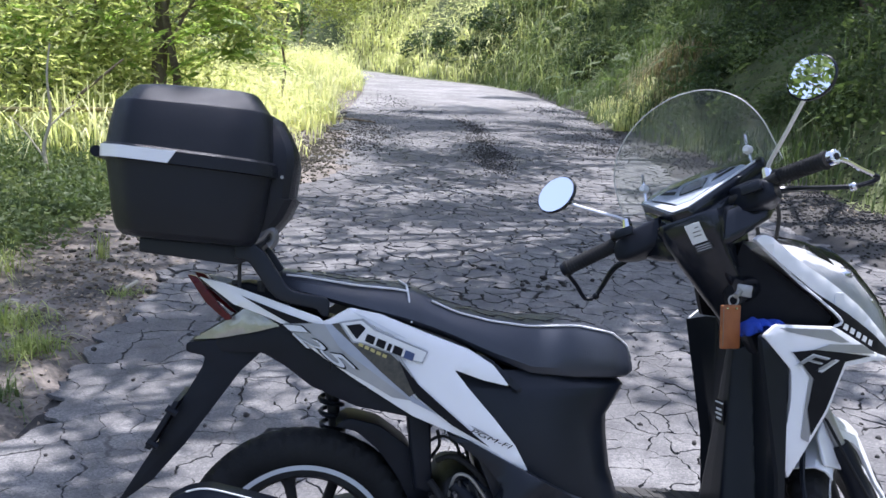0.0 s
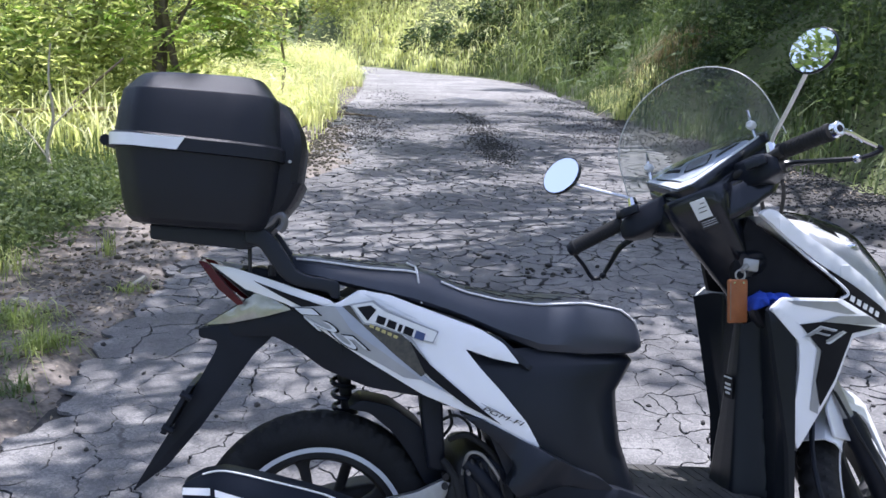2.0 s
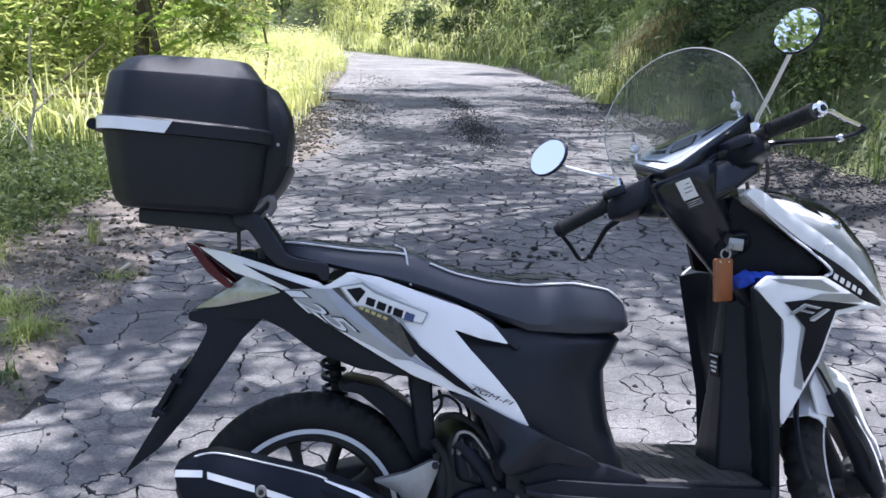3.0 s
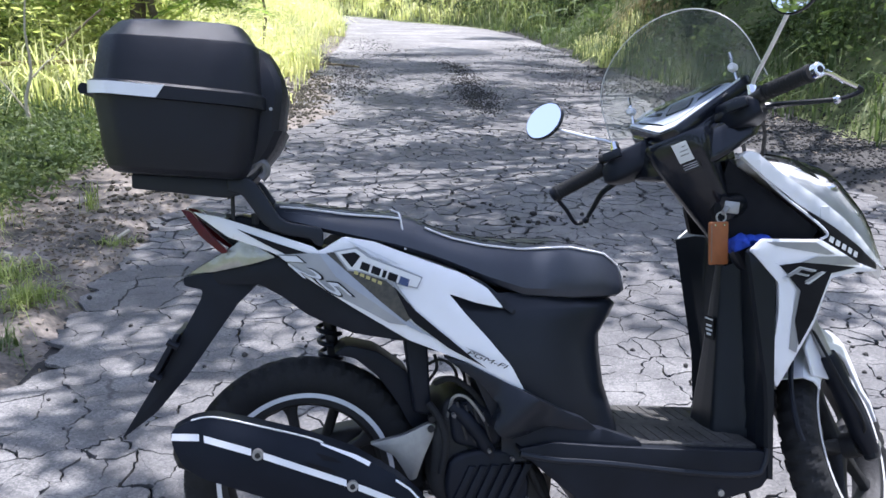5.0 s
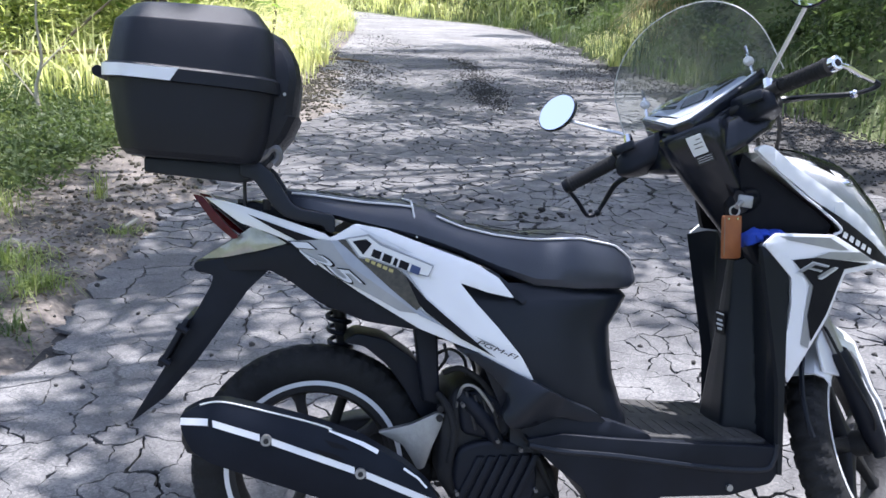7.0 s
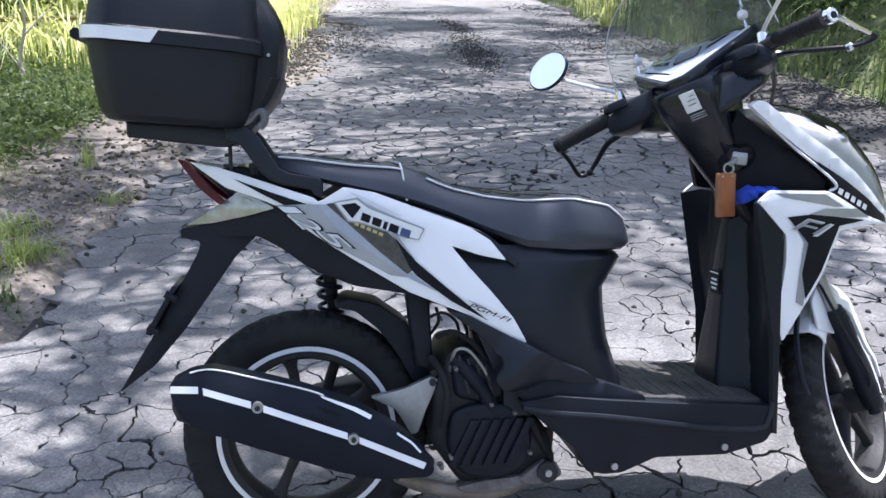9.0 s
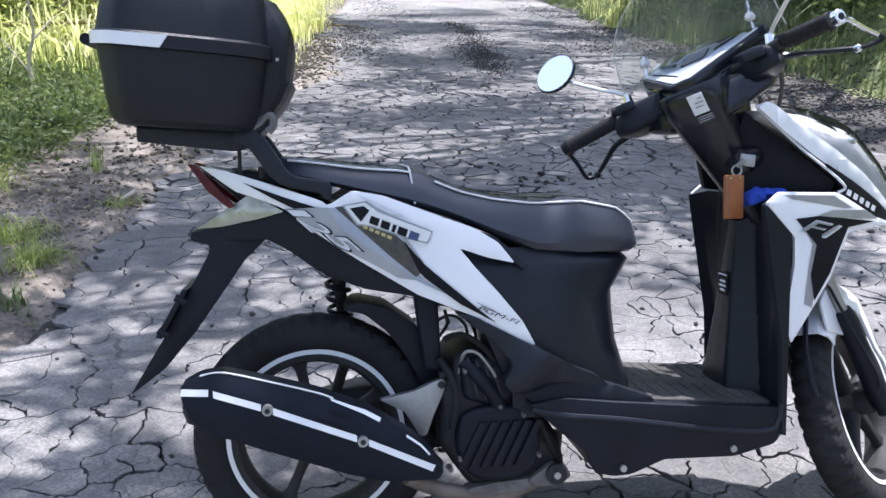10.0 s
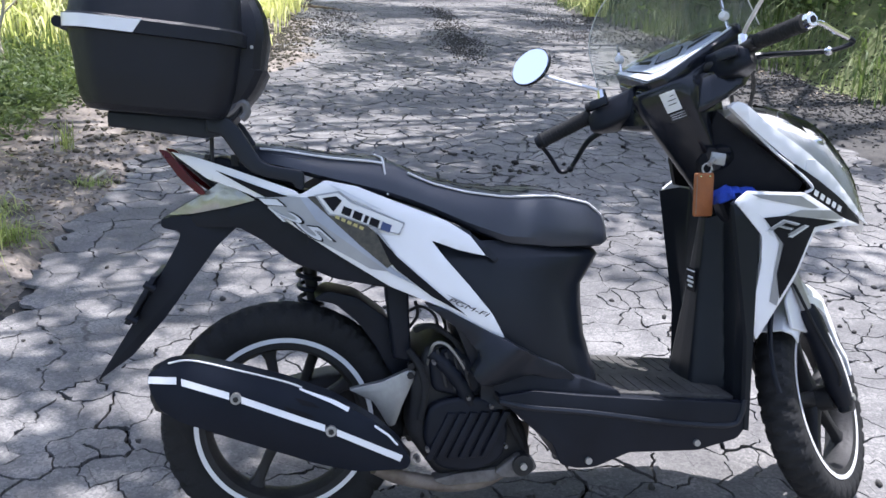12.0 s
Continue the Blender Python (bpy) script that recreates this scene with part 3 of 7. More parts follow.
shrub_cover("left_thicket", "narrow-leaved yellow-green bushes, colour brightened for sunlight", 58000, (-9, -1.0, 6.75, 12), lambda x, y: (edge_left(y) - x > 1.45 + 0.25 * wave(x, y, 1.2)) & (wave(x, y, 1.3, 7.0) > -0.55),
            1.9, (0.05, 0.125), LEAF_SUNLIT, 7, 0.27, 0.3, 26)
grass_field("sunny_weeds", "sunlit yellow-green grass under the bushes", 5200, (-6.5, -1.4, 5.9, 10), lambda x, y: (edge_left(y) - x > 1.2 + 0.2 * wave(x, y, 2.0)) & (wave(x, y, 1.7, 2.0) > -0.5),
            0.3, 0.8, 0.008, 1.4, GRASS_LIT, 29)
# Flat heads added over the blades so the grass reads as sunlit.
shrub_cover("sunlit_grass_heads", "feathery grass heads, whitened and added for the tall grass's sunlit tips", 42000, (-3.6, 1.6, 8.8, 33), lambda x, y: (edge_left(y) - x > 0.45 + 0.4 * wave(x, y, 1.3)) & (edge_left(y) - x < 3.4),
            0.85, (0.06, 0.16), SUNLIT_HEADS, 30, 0.16, 0.14, 14, "grass")
# A darkened leaf colour stands for the shaded gaps in the thicket.
shrub_cover("shaded_thicket", "green bushes darkened for the shaded gaps behind the verge", 20000, (-12, -1.2, 10.5, 18), lambda x, y: (edge_left(y) - x > 2.4 + 0.3 * wave(x, y, 1.0)) & (wave(x, y, 0.8, 2.0) > -0.4),
            2.6, (0.08, 0.17), LEAF_SHADED, 8, 0.42, 0.42, 34)
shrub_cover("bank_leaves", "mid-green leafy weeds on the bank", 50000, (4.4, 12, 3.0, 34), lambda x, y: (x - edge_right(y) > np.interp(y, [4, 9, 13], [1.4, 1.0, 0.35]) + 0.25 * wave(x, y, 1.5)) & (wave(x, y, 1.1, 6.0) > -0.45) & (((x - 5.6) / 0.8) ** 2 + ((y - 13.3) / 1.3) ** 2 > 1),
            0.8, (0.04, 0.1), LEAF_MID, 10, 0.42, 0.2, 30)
grass_field("bank_grass", "green grass at the foot of the bank", 22000, (4.0, 8.5, 3.0, 34), lambda x, y: (np.abs(x - edge_right(y) - np.interp(y, [4, 9, 13], [1.55, 1.05, 0.4])) < 0.35 + 0.2 * wave(x, y, 1.8)),
            0.15, 0.6, 0.006, 1.5, GRASS, 11)
grass_field("mound_grass", "dry yellow-brown grass hanging over a bare soil edge", 5200, (4.7, 6.5, 11.8, 14.8), lambda x, y: (((x - 5.65) / 0.75) ** 2 + ((y - 13.3) / 1.2) ** 2 < 1) & (x > 5.2),
            0.15, 0.42, 0.007, 2.4, DRY_GRASS, 12)
grass_field("mound_edge_grass", "yellow-green grass at the foot of the soil edge", 1500, (4.6, 5.4, 12.2, 15.6), lambda x, y: x - edge_right(y) > 0.1 + 0.15 * wave(x, y, 3.0), 0.15, 0.4, 0.007, 1.8, GRASS_LIT, 28)
grass_field("bank_long_grass", "long drooping green grass on the bank", 9000, (4.6, 11, 4.0, 22), lambda x, y: (x - edge_right(y) > np.interp(y, [4, 9, 13], [1.5, 1.0, 0.3])) & (wave(x, y, 0.9, 8.0) > -0.2),
            0.35, 0.95, 0.009, 2.2, GRASS, 15)
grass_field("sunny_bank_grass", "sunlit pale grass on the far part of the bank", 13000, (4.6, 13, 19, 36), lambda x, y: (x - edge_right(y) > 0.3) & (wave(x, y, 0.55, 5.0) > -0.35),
            0.4, 1.1, 0.014, 2.0, BANK_GRASS_LIT, 16)
# Sunlit slope and hill: brightness comes from the paler grass colour.
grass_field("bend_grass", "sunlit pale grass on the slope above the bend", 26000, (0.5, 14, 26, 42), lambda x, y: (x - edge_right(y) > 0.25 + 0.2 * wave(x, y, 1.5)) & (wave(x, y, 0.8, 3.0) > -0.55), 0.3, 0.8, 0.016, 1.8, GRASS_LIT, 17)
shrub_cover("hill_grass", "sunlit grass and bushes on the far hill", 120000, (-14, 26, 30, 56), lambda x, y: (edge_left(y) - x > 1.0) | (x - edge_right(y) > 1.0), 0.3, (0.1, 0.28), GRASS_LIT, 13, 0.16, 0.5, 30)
shrub_cover("hill_bushes", "dark bushes scattered on the far hill", 70000, (-16, 30, 33, 62), lambda x, y: (wave(x, y, 0.45, 1.0) > 0.05) & ((edge_left(y) - x > 1.5) | (x - edge_right(y) > 3.0)), 1.8, (0.16, 0.36), LEAF_MID, 14, 0.45, 0.7, 60)


def tree(label, x, y, top, girth, crowns, count, size, material, bark, seed, lean=(0, 0), slim=0.45, group="", limb=0.45):
    """A trunk that tapers, limbs to each crown clump, and leaves in clumps. crowns: (dx, dy, z, spread)."""
    rng = np.random.default_rng(seed)
    z0 = float(height(np.array(x), np.array(y))) - 0.08
    t = thing("tree", label, "tree", pose(x, y, z0), group)
    pts = [Vector((lean[0] * (k / 7) ** 1.4 + 0.04 * math.sin(k * 2.1 + seed), lean[1] * (k / 7) ** 1.4 + 0.04 * math.cos(k * 1.7 + seed), top * k / 7)) for k in range(8)]
    trunk = tube(pts, [girth * (1.25 if k == 0 else 1 - 0.09 * k) for k in range(8)], 10)
    limbs, pos = [], []
    for k, (dx, dy, z, spread) in enumerate(crowns):
        base = pts[min(7, max(2, int(7 * min(1, z / top) * 0.75)))]
        end = Vector((dx, dy, z))
        mid = (base + end) / 2 + Vector((0, 0, 0.12 * (end - base).length))
        limbs.append(tube(curve([base, mid, end], 4), [girth * limb * (1 - 0.1 * i) for i in range(9)], 6))
        n = count // len(crowns)
        sub = np.array(end) + rng.normal(size=(max(5, n // 45), 3)) * spread * 0.55
        p = sub[rng.integers(0, len(sub), n)] + rng.normal(size=(n, 3)) * spread * 0.22
        pos.append(p)
        for s in sub[:5]:
            limbs.append(tube([end - (end - base) * 0.3, (end + Vector(s)) / 2, s], [girth * 0.18, girth * 0.12, girth * 0.05], 5))
    part("trunk", merge(trunk, *limbs), bark, t)
    p = np.concatenate(pos)
    quads("crown", leaves(p, rng.uniform(size[0], size[1], len(p)), rng, slim, 0.2), LEAF_FACE, len(p), material, t)
    return t


def bushes(name, label, n, area, keep, r0, r1, size, material, seed, per=420, slim=0.5):
    """Round bushes of uneven height: leaves in a loose shell over each dome, thinner towards the ground."""
    rng = np.random.default_rng(seed)
    c = scatter(n, *area, rng, keep)
    r = rng.uniform(r0, r1, len(c))
    v = rng.normal(size=(len(c), per, 3))
    v /= np.linalg.norm(v, axis=2, keepdims=True)
    v[..., 2] = np.abs(v[..., 2]) * rng.uniform(0.8, 1.7, (len(c), 1))
    lumps = 0.72 + 0.3 * rng.random((len(c), per)) + 0.22 * np.sin(v[..., 0] * 7 + v[..., 1] * 5 + r[:, None] * 40)
    p = (c[:, None, :] + v * (r[:, None] * lumps)[..., None]).reshape(-1, 3)
    p[:, 2] = np.maximum(p[:, 2], height(p[:, 0], p[:, 1]) + 0.02)
    return quads(name, leaves(p, rng.uniform(size[0], size[1], len(p)), rng, slim, 0.25), LEAF_FACE, len(p), material, None, "stuff", label, "undergrowth")


def fronds(tips, length, rng, pairs=11, leaf=0.17, slim=0.3):
    """Feathery leaves: each an arching midrib with pairs of narrow leaflets."""
    n = len(tips)
    a = rng.uniform(0, 2 * np.pi, n)
    out = np.stack([np.cos(a), np.sin(a), rng.uniform(-0.1, 0.5, n)], 1)
    side = np.stack([-np.sin(a), np.cos(a), rng.normal(size=n) * 0.35], 1)
    v = []
    for k in range(pairs):
        t = 0.15 + 0.85 * k / (pairs - 1)
        root = tips + out * (length * t)[:, None] - np.array([0, 0, 1.0]) * (length * 0.55 * t * t)[:, None]
        reach = (length * leaf * 2 * (0.45 + 0.55 * math.sin(math.pi * min(1.0, 0.25 + 0.75 * t))))[:, None]
        for q in (-1, 1):
            d = side * q + out * 0.45 + rng.normal(size=(n, 3)) * 0.1
            d[:, 2] -= 0.25
            d /= np.linalg.norm(d, axis=1, keepdims=True)
            w = out * reach * slim * 0.5
            v.append(np.stack([root, root + d * reach * 0.5 - w, root + d * reach, root + d * reach * 0.5 + w], 1))
    return np.stack(v, 1).reshape(-1, 3), n * pairs * 2


def frond_cover(name, label, boxes, material, seed, size, pairs=11):
    """boxes: (how many, x0, x1, y0, y1, z0, z1), heights counted from the ground."""
    rng = np.random.default_rng(seed)
    p = np.concatenate([rng.uniform((x0, y0, z0), (x1, y1, z1), (n, 3)) for n, x0, x1, y0, y1, z0, z1 in boxes])
    p[:, 2] += height(p[:, 0], p[:, 1])
    verts, count = fronds(p, rng.uniform(size[0], size[1], len(p)), rng, pairs)
    return quads(name, verts, LEAF_FACE, count, material, None, "stuff", label, "undergrowth")


frond_cover("feathery_leaves", "bright green feathery leaves hanging round the twin trunks", [(150, -3.1, -0.9, 7.3, 8.8, 0.7, 2.1), (60, -1.5, -0.45, 8.0, 9.2, 0.9, 1.9), (90, -4.6, -2.8, 7.0, 8.6, 0.5, 1.9)], FROND, 201, (0.28, 0.5))
# Fronds in shade and sun differ by painted leaf tone.
frond_cover("shaded_fronds", "feathery leaves darker in colour for the thicket's shade", [(110, -4.2, -1.5, 8.4, 10.2, 0.3, 2.0)], LEAF_MID, 202, (0.3, 0.5))
frond_cover("bank_ferns", "green fern fronds, darker in colour for the bank's shade", [(170, 5.3, 8.5, 6.0, 20.0, 0.05, 0.5)], LEAF_MID, 203, (0.3, 0.6))
frond_cover("sunlit_ferns", "ferns high on the far bank, paled in colour for sunlight", [(120, 6.0, 9.5, 18.0, 30.0, 0.1, 0.7)], BANK_GRASS_LIT, 204, (0.4, 0.8))
# Bank shade is partly put into the darkened leaf colour of these bushes.
bushes("bank_bushes", "dense green bushes darkened in colour for the bank's shade", 330, (4.6, 14, 2.5, 27), lambda x, y: (x - edge_right(y) > np.interp(y, [4, 9, 13], [1.75, 1.3, 0.65]) + 0.3 * wave(x, y, 1.5)) & (((x - 5.6) / 0.8) ** 2 + ((y - 13.3) / 1.3) ** 2 > 1),
       0.22, 0.62, (0.05, 0.12), LEAF_SHADED, 9, 400)
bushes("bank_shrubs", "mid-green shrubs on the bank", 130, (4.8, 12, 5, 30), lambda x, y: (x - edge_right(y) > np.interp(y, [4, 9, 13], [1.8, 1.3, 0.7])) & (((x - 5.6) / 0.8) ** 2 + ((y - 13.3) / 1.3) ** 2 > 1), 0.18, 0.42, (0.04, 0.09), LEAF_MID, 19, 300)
# Dark bushes added where the undercut bank lies in shade.
bushes("far_bushes", "dark bushes standing for the shade line beside the bend", 34, (2.2, 8.5, 26.5, 31), lambda x, y: (x - edge_right(y) > 0.7) & (x - edge_right(y) < 2.6), 0.3, 0.7, (0.1, 0.2), LEAF_SHADED, 20, 330)
# Darkened leaves again, as the shaded inside of the left thicket.
bushes("left_bushes", "green bushes darkened for the shaded gaps behind the bright leaves", 14, (-9, -2.4, 8.6, 15), lambda x, y: edge_left(y) - x > 2.3, 0.5, 1.1, (0.09, 0.18), LEAF_SHADED, 27, 420)
# tall reed-like grass stems at the foot of the bank
rng = np.random.default_rng(71)
for k in range(12):
    x, y = 5.5 + 1.3 * rng.random(), 21.5 + 4.5 * rng.random()
    h = rng.uniform(0.8, 1.5)
    reed = thing("tall_reed", "upright pale green reed with arching leaves", "reed", pose(x, y, float(height(np.array(x), np.array(y))) - 0.03, 0, 0, 360 * rng.random()), "reeds at the foot of the bank")
    part("stem", tube([(0, 0, 0), (0.02, 0, h * 0.5), (0.05, 0, h)], [0.012, 0.009, 0.004], 5), BANK_GRASS_LIT, reed)
    for z in np.linspace(0.1, h * 0.9, 11):
        quads("leaf", blades(np.array([[0.02, 0, z]]), rng.uniform(0.3, 0.6, 1), rng, 0.02, 2.2), BLADE_FACE, 1, BANK_GRASS_LIT, reed)
# trees beside the road that the film shows
tree("slender tree with twin grey-brown trunks and bright feathery leaves", -1.66, 8.2, 4.2, 0.088, [(0.75, 0.2, 1.6, 0.5), (-0.9, 0.1, 1.3, 0.55), (0.4, -0.1, 2.3, 0.6), (-0.5, 0.2, 2.4, 0.8), (0.1, 0.3, 3.6, 1.1)], 6500, (0.06, 0.13),
     LEAF_SUNLIT, BARK, 21, (-0.05, 0.1), 0.3, limb=0.2)
tree("thin second stem beside the twin-trunked tree", -1.5, 8.05, 2.6, 0.05, [(-0.25, 0.2, 2.4, 0.4), (0.5, 0.2, 1.9, 0.4)], 1500, (0.06, 0.12), LEAF_SUNLIT, BARK, 22, (-0.16, 0.1), 0.3)
tree("thin sapling in the tall grass", -0.72, 14.0, 2.4, 0.028, [(0.2, 0, 1.5, 0.3), (-0.2, 0.1, 1.9, 0.35)], 500, (0.05, 0.1), LEAF_MID, BARK, 23, (0.15, 0))
tree("slender dark tree standing in the weeds", -2.62, 5.3, 4.4, 0.042, [(-0.5, 0.2, 3.6, 0.6), (0.3, 0.4, 3.9, 0.6)], 1600, (0.07, 0.14), LEAF_MID, BARK, 24, (-0.1, 0.1))
for k, (x, y) in enumerate([(-6.0, 12.6), (-8.6, 11.0), (-4.8, 15.0), (-3.0, 18.0), (-6.5, 16), (-9, 13), (-2.2, 24), (-5, 27), (-1.0, 33), (1.2, 38), (-8, 33)]):
    rng = np.random.default_rng(60 + k)
    cr = [(rng.normal() * 1.2, rng.normal() * 1.2, rng.uniform(0.35, 1.1) * 4.5, 0.95) for _ in range(7)]
    tree("leafy roadside tree with a thin trunk", x, y, 4.6, 0.07, cr, 9000, (0.09, 0.2), LEAF_SUNLIT if k % 3 else LEAF_MID, BARK, 40 + k, (rng.normal() * 0.3, 0), 0.4, "roadside trees")
# trees added on the bank, crowns out of view, to shade the road and bank
for k, x, y, lx, ly in ((0, 7.0, 7.4, -4.3, -0.7), (1, 7.4, 10.4, -4.5, -0.7), (2, 6.6, 5.6, -3.5, -0.7), (3, 8.0, 12.8, -1.6, -0.7), (4, 8.4, 13.8, 0.0, 0.0), (6, 8.6, 10.9, -0.3, 0.0), (5, 8.4, 5.2, 0.0, 0.0), (10, 8.0, 8.4, 0.0, 0.0),
                        (7, 8.8, 17.6, 0.0, 0.0), (11, 7.2, 6.3, -7.6, -0.7), (12, 7.8, 16.2, -4.4, -0.7), (14, 7.6, 13.8, -5.4, -0.5), (15, 8.4, 22.5, -0.5, 0.0)):
    rng = np.random.default_rng(90 + k)
    cr = [(lx + rng.normal() * 1.1, ly + rng.normal() * 1.3, 4.2 + rng.uniform(-0.9, 1.6), 0.72) for _ in range(7)]
    tree("tall tree added on the bank, its unseen crown casting shade", x, y, 4.6, 0.11, cr, 4300 if lx < -1 else 9500, (0.10, 0.2), LEAF_MID, BARK, 80 + k, (lx * 0.7, 0), 0.45, "bank trees")
# a sparse tree added out of view; its crown dapples the road and scooter
tree("unseen sparse tree added to dapple the road and scooter", -2.9, 1.9, 4.4, 0.08, [(2.5, -0.4, 4.4, 0.34), (3.0, 0.1, 4.6, 0.34), (2.9, -0.7, 4.3, 0.3), (2.2, 0.2, 4.7, 0.34), (3.3, -0.5, 4.8, 0.3), (1.7, -0.2, 4.5, 0.34), (2.6, 0.7, 4.4, 0.34), (3.55, -0.95, 4.2, 0.22), (3.75, -1.05, 4.3, 0.2), (3.75, -0.6, 4.3, 0.28), (3.75, 0.5, 4.4, 0.3), (3.3, 0.75, 4.4, 0.3)], 2800, (0.09, 0.18),
     LEAF_SUNLIT, BARK, 177, (1.3, 0), 0.42, "roadside trees")
# trees that close the place behind the camera
for k, (x, y) in enumerate([(-5.5, -6), (-1.5, -9.5), (3.2, -9), (7.5, -5.5), (-10.5, -2.0), (-11, 3.0)]):
    rng = np.random.default_rng(120 + k)
    cr = [(rng.normal() * 1.3, rng.normal() * 1.3, rng.uniform(0.4, 1.1) * 4.6, 1.0) for _ in range(7)]
    tree("leafy tree beside the road", x, y, 4.8, 0.09, cr, 6000, (0.1, 0.22), LEAF_MID, BARK, 130 + k, (0, 0), 0.42, "roadside trees")

# pale dead stem, bamboo rail and slanting twigs at the left verge
part_of = thing("dead_stem", "pale bare dead stem standing in the weeds", "branch", pose(-2.0, 5.3, 0))
part("stem", tube(curve([(-0.03, 0, -0.1), (0.0, 0, 0.2), (-0.02, 0.02, 0.4), (0.045, 0, 0.62), (0.03, 0, 0.9), (0.06, 0, 1.15)], 3), [0.019 - 0.0009 * k for k in range(16)], 7), PALE_BARK, part_of)
part("twig", merge(tube([(0.03, 0, 0.55), (0.16, 0, 0.68), (0.22, 0.02, 0.72)], [0.008, 0.006, 0.003], 5), tube([(0.0, 0, 0.3), (-0.14, 0.02, 0.5), (-0.25, 0.02, 0.62)], [0.008, 0.006, 0.003], 5)), PALE_BARK, part_of)
rail = thing("bamboo_rail", "yellow bamboo pole lying across the bushes", "pole", pose(-3.2, 6.55, 0.53))
part("pole", tube([(-1.2, 0.05, -0.04), (0, 0, 0), (0.9, 0, 0.03), (1.75, 0, 0.06)], [0.022, 0.022, 0.021, 0.02], 9), BAMBOO, rail)
for k in range(6):
    part("node", tube([(-1.0 + 0.5 * k, 0.04 - 0.008 * k, -0.034 + 0.017 * k), (-0.985 + 0.5 * k, 0.04 - 0.008 * k, -0.0335 + 0.017 * k)], 0.0245, 9), BAMBOO, rail)
for x in (-0.9, 1.6):
    part("post", tube([(x, 0.03, -0.6), (x, 0.03, 0.06)], 0.016, 7), BARK, rail)
stick_thing = thing("fallen_stick", "dark fallen stick lying across the road's edge", "branch", pose(0.0, 12.3, 0.03))
part("stick", tube([(-0.25, 0.15, 0.03), (0.1, 0.1, 0.02), (0.45, -0.1, 0.03), (0.75, -0.35, 0.02)], [0.022, 0.02, 0.016, 0.008], 7), BARK, stick_thing)
limb = thing("fallen_branch", "dark slanting branch leaning in the bushes", "branch", pose(-2.5, 6.7, 0.0))
part("branch", tube([(-0.1, 0, 0), (0.1, 0.05, 0.35), (0.4, 0.1, 0.7), (0.75, 0.1, 1.0)], [0.022, 0.02, 0.015, 0.008], 7), BARK, limb)


# ---- small things on the ground ----
def tuft(label, x, y, n, h, material, seed, lean=1.1, spread=0.05):
    rng = np.random.default_rng(seed)
    z = float(height(np.array(x), np.array(y)))
    p = np.concatenate([rng.normal(size=(n, 2)) * spread, np.zeros((n, 1)) - 0.01], 1)
    t = quads("grass_tuft", blades(p, rng.uniform(0.4, 1, n) * h, rng, 0.0026, lean * 2.5), BLADE_FACE, n, material, None, "", label, "grass tuft")
    t.location = (x, y, z)
    t["group"] = "grass tufts on the dirt"
    return t


tuft("small upright grass sprout on the dirt", -1.2, 3.48, 26, 0.24, TUFT, 1, 0.5, 0.02)
tuft("low spreading green grass tuft on the dirt", -1.34, 2.3, 260, 0.15, TUFT, 2, 1.3, 0.09)
tuft("low grass tuft at the verge", -1.45, 1.85, 220, 0.18, GRASS, 3, 1.3, 0.1)
tuft("low grass tuft at the verge", -1.75, 3.05, 240, 0.25, TUFT, 4, 1.0, 0.11)
tuft("dry grass tuft beside a stone", -0.95, 2.85, 60, 0.09, TUFT, 5, 1.4, 0.05)
tuft("low grass tuft at the verge", -1.5, 1.3, 160, 0.16, GRASS, 6, 1.3, 0.1)
tuft("arching green grass tuft at the verge", -1.12, 1.95, 170, 0.13, TUFT, 8, 1.2, 0.05)
tuft("low green grass tuft at the verge", -1.14, 1.55, 150, 0.11, GRASS, 9, 1.2, 0.06)
tuft("low grass tuft at the verge", -1.9, 2.2, 260, 0.24, GRASS, 7, 1.1, 0.12)


def stone(bm, x, y, z, r, rng, squash=0.6):
    g = bmesh.ops.create_icosphere(bm, subdivisions=1, radius=r, matrix=Matrix.Translation((x, y, z)))
    for v in g["verts"]:
        d = v.co - Vector((x, y, z))
        v.co = Vector((x, y, z)) + Vector((d.x, d.y, d.z * squash)) * rng.uniform(0.72, 1.25)


def pebbles(name, label, n, pick, r0, r1, material, seed, base=None):
    rng, verts = np.random.default_rng(seed), []
    bm = bmesh.new()
    stone(bm, 0, 0, 0, 1.0, rng, 0.7)
    unit = np.array([v.co[:] for v in bm.verts])
    tri = [[v.index for v in f.verts] for f in bm.faces]
    bm.free()
    p = pick(rng, n)
    n = len(p)
    r = rng.uniform(r0, r1, n)
    a = rng.uniform(0, 6.28, n)
    c, s = np.cos(a), np.sin(a)
    sc = rng.uniform(0.6, 1.3, (n, 1, 3)) * unit[None] * r[:, None, None]
    v = np.stack([sc[..., 0] * c[:, None] - sc[..., 1] * s[:, None], sc[..., 0] * s[:, None] + sc[..., 1] * c[:, None], sc[..., 2]], -1)
    z = height(p[:, 0], p[:, 1]) if base is None else np.full(n, base)
    v += np.concatenate([p, (z + r * 0.25)[:, None]], 1)[:, None, :]
    return tris(name, v.reshape(-1, 3), tri, n, material, label)


def tris(name, verts, faces_of, count, material, label):
    k = len(verts) // count
    idx = (np.arange(count)[:, None, None] * k + np.array(faces_of)[None]).reshape(-1, 3)
    me = bpy.data.meshes.new(name)
    me.vertices.add(len(verts))
    me.vertices.foreach_set("co", np.ascontiguousarray(verts, dtype=np.float32).ravel())
    me.loops.add(idx.size)
    me.loops.foreach_set("vertex_index", idx.astype(np.int32).ravel())
    me.polygons.add(len(idx))
    me.polygons.foreach_set("loop_start", (np.arange(len(idx)) * 3).astype(np.int32))
    me.update(calc_edges=True)
    me.materials.append(material)
    return tagged(new(name, me), label, "gravel", "", "stuff")


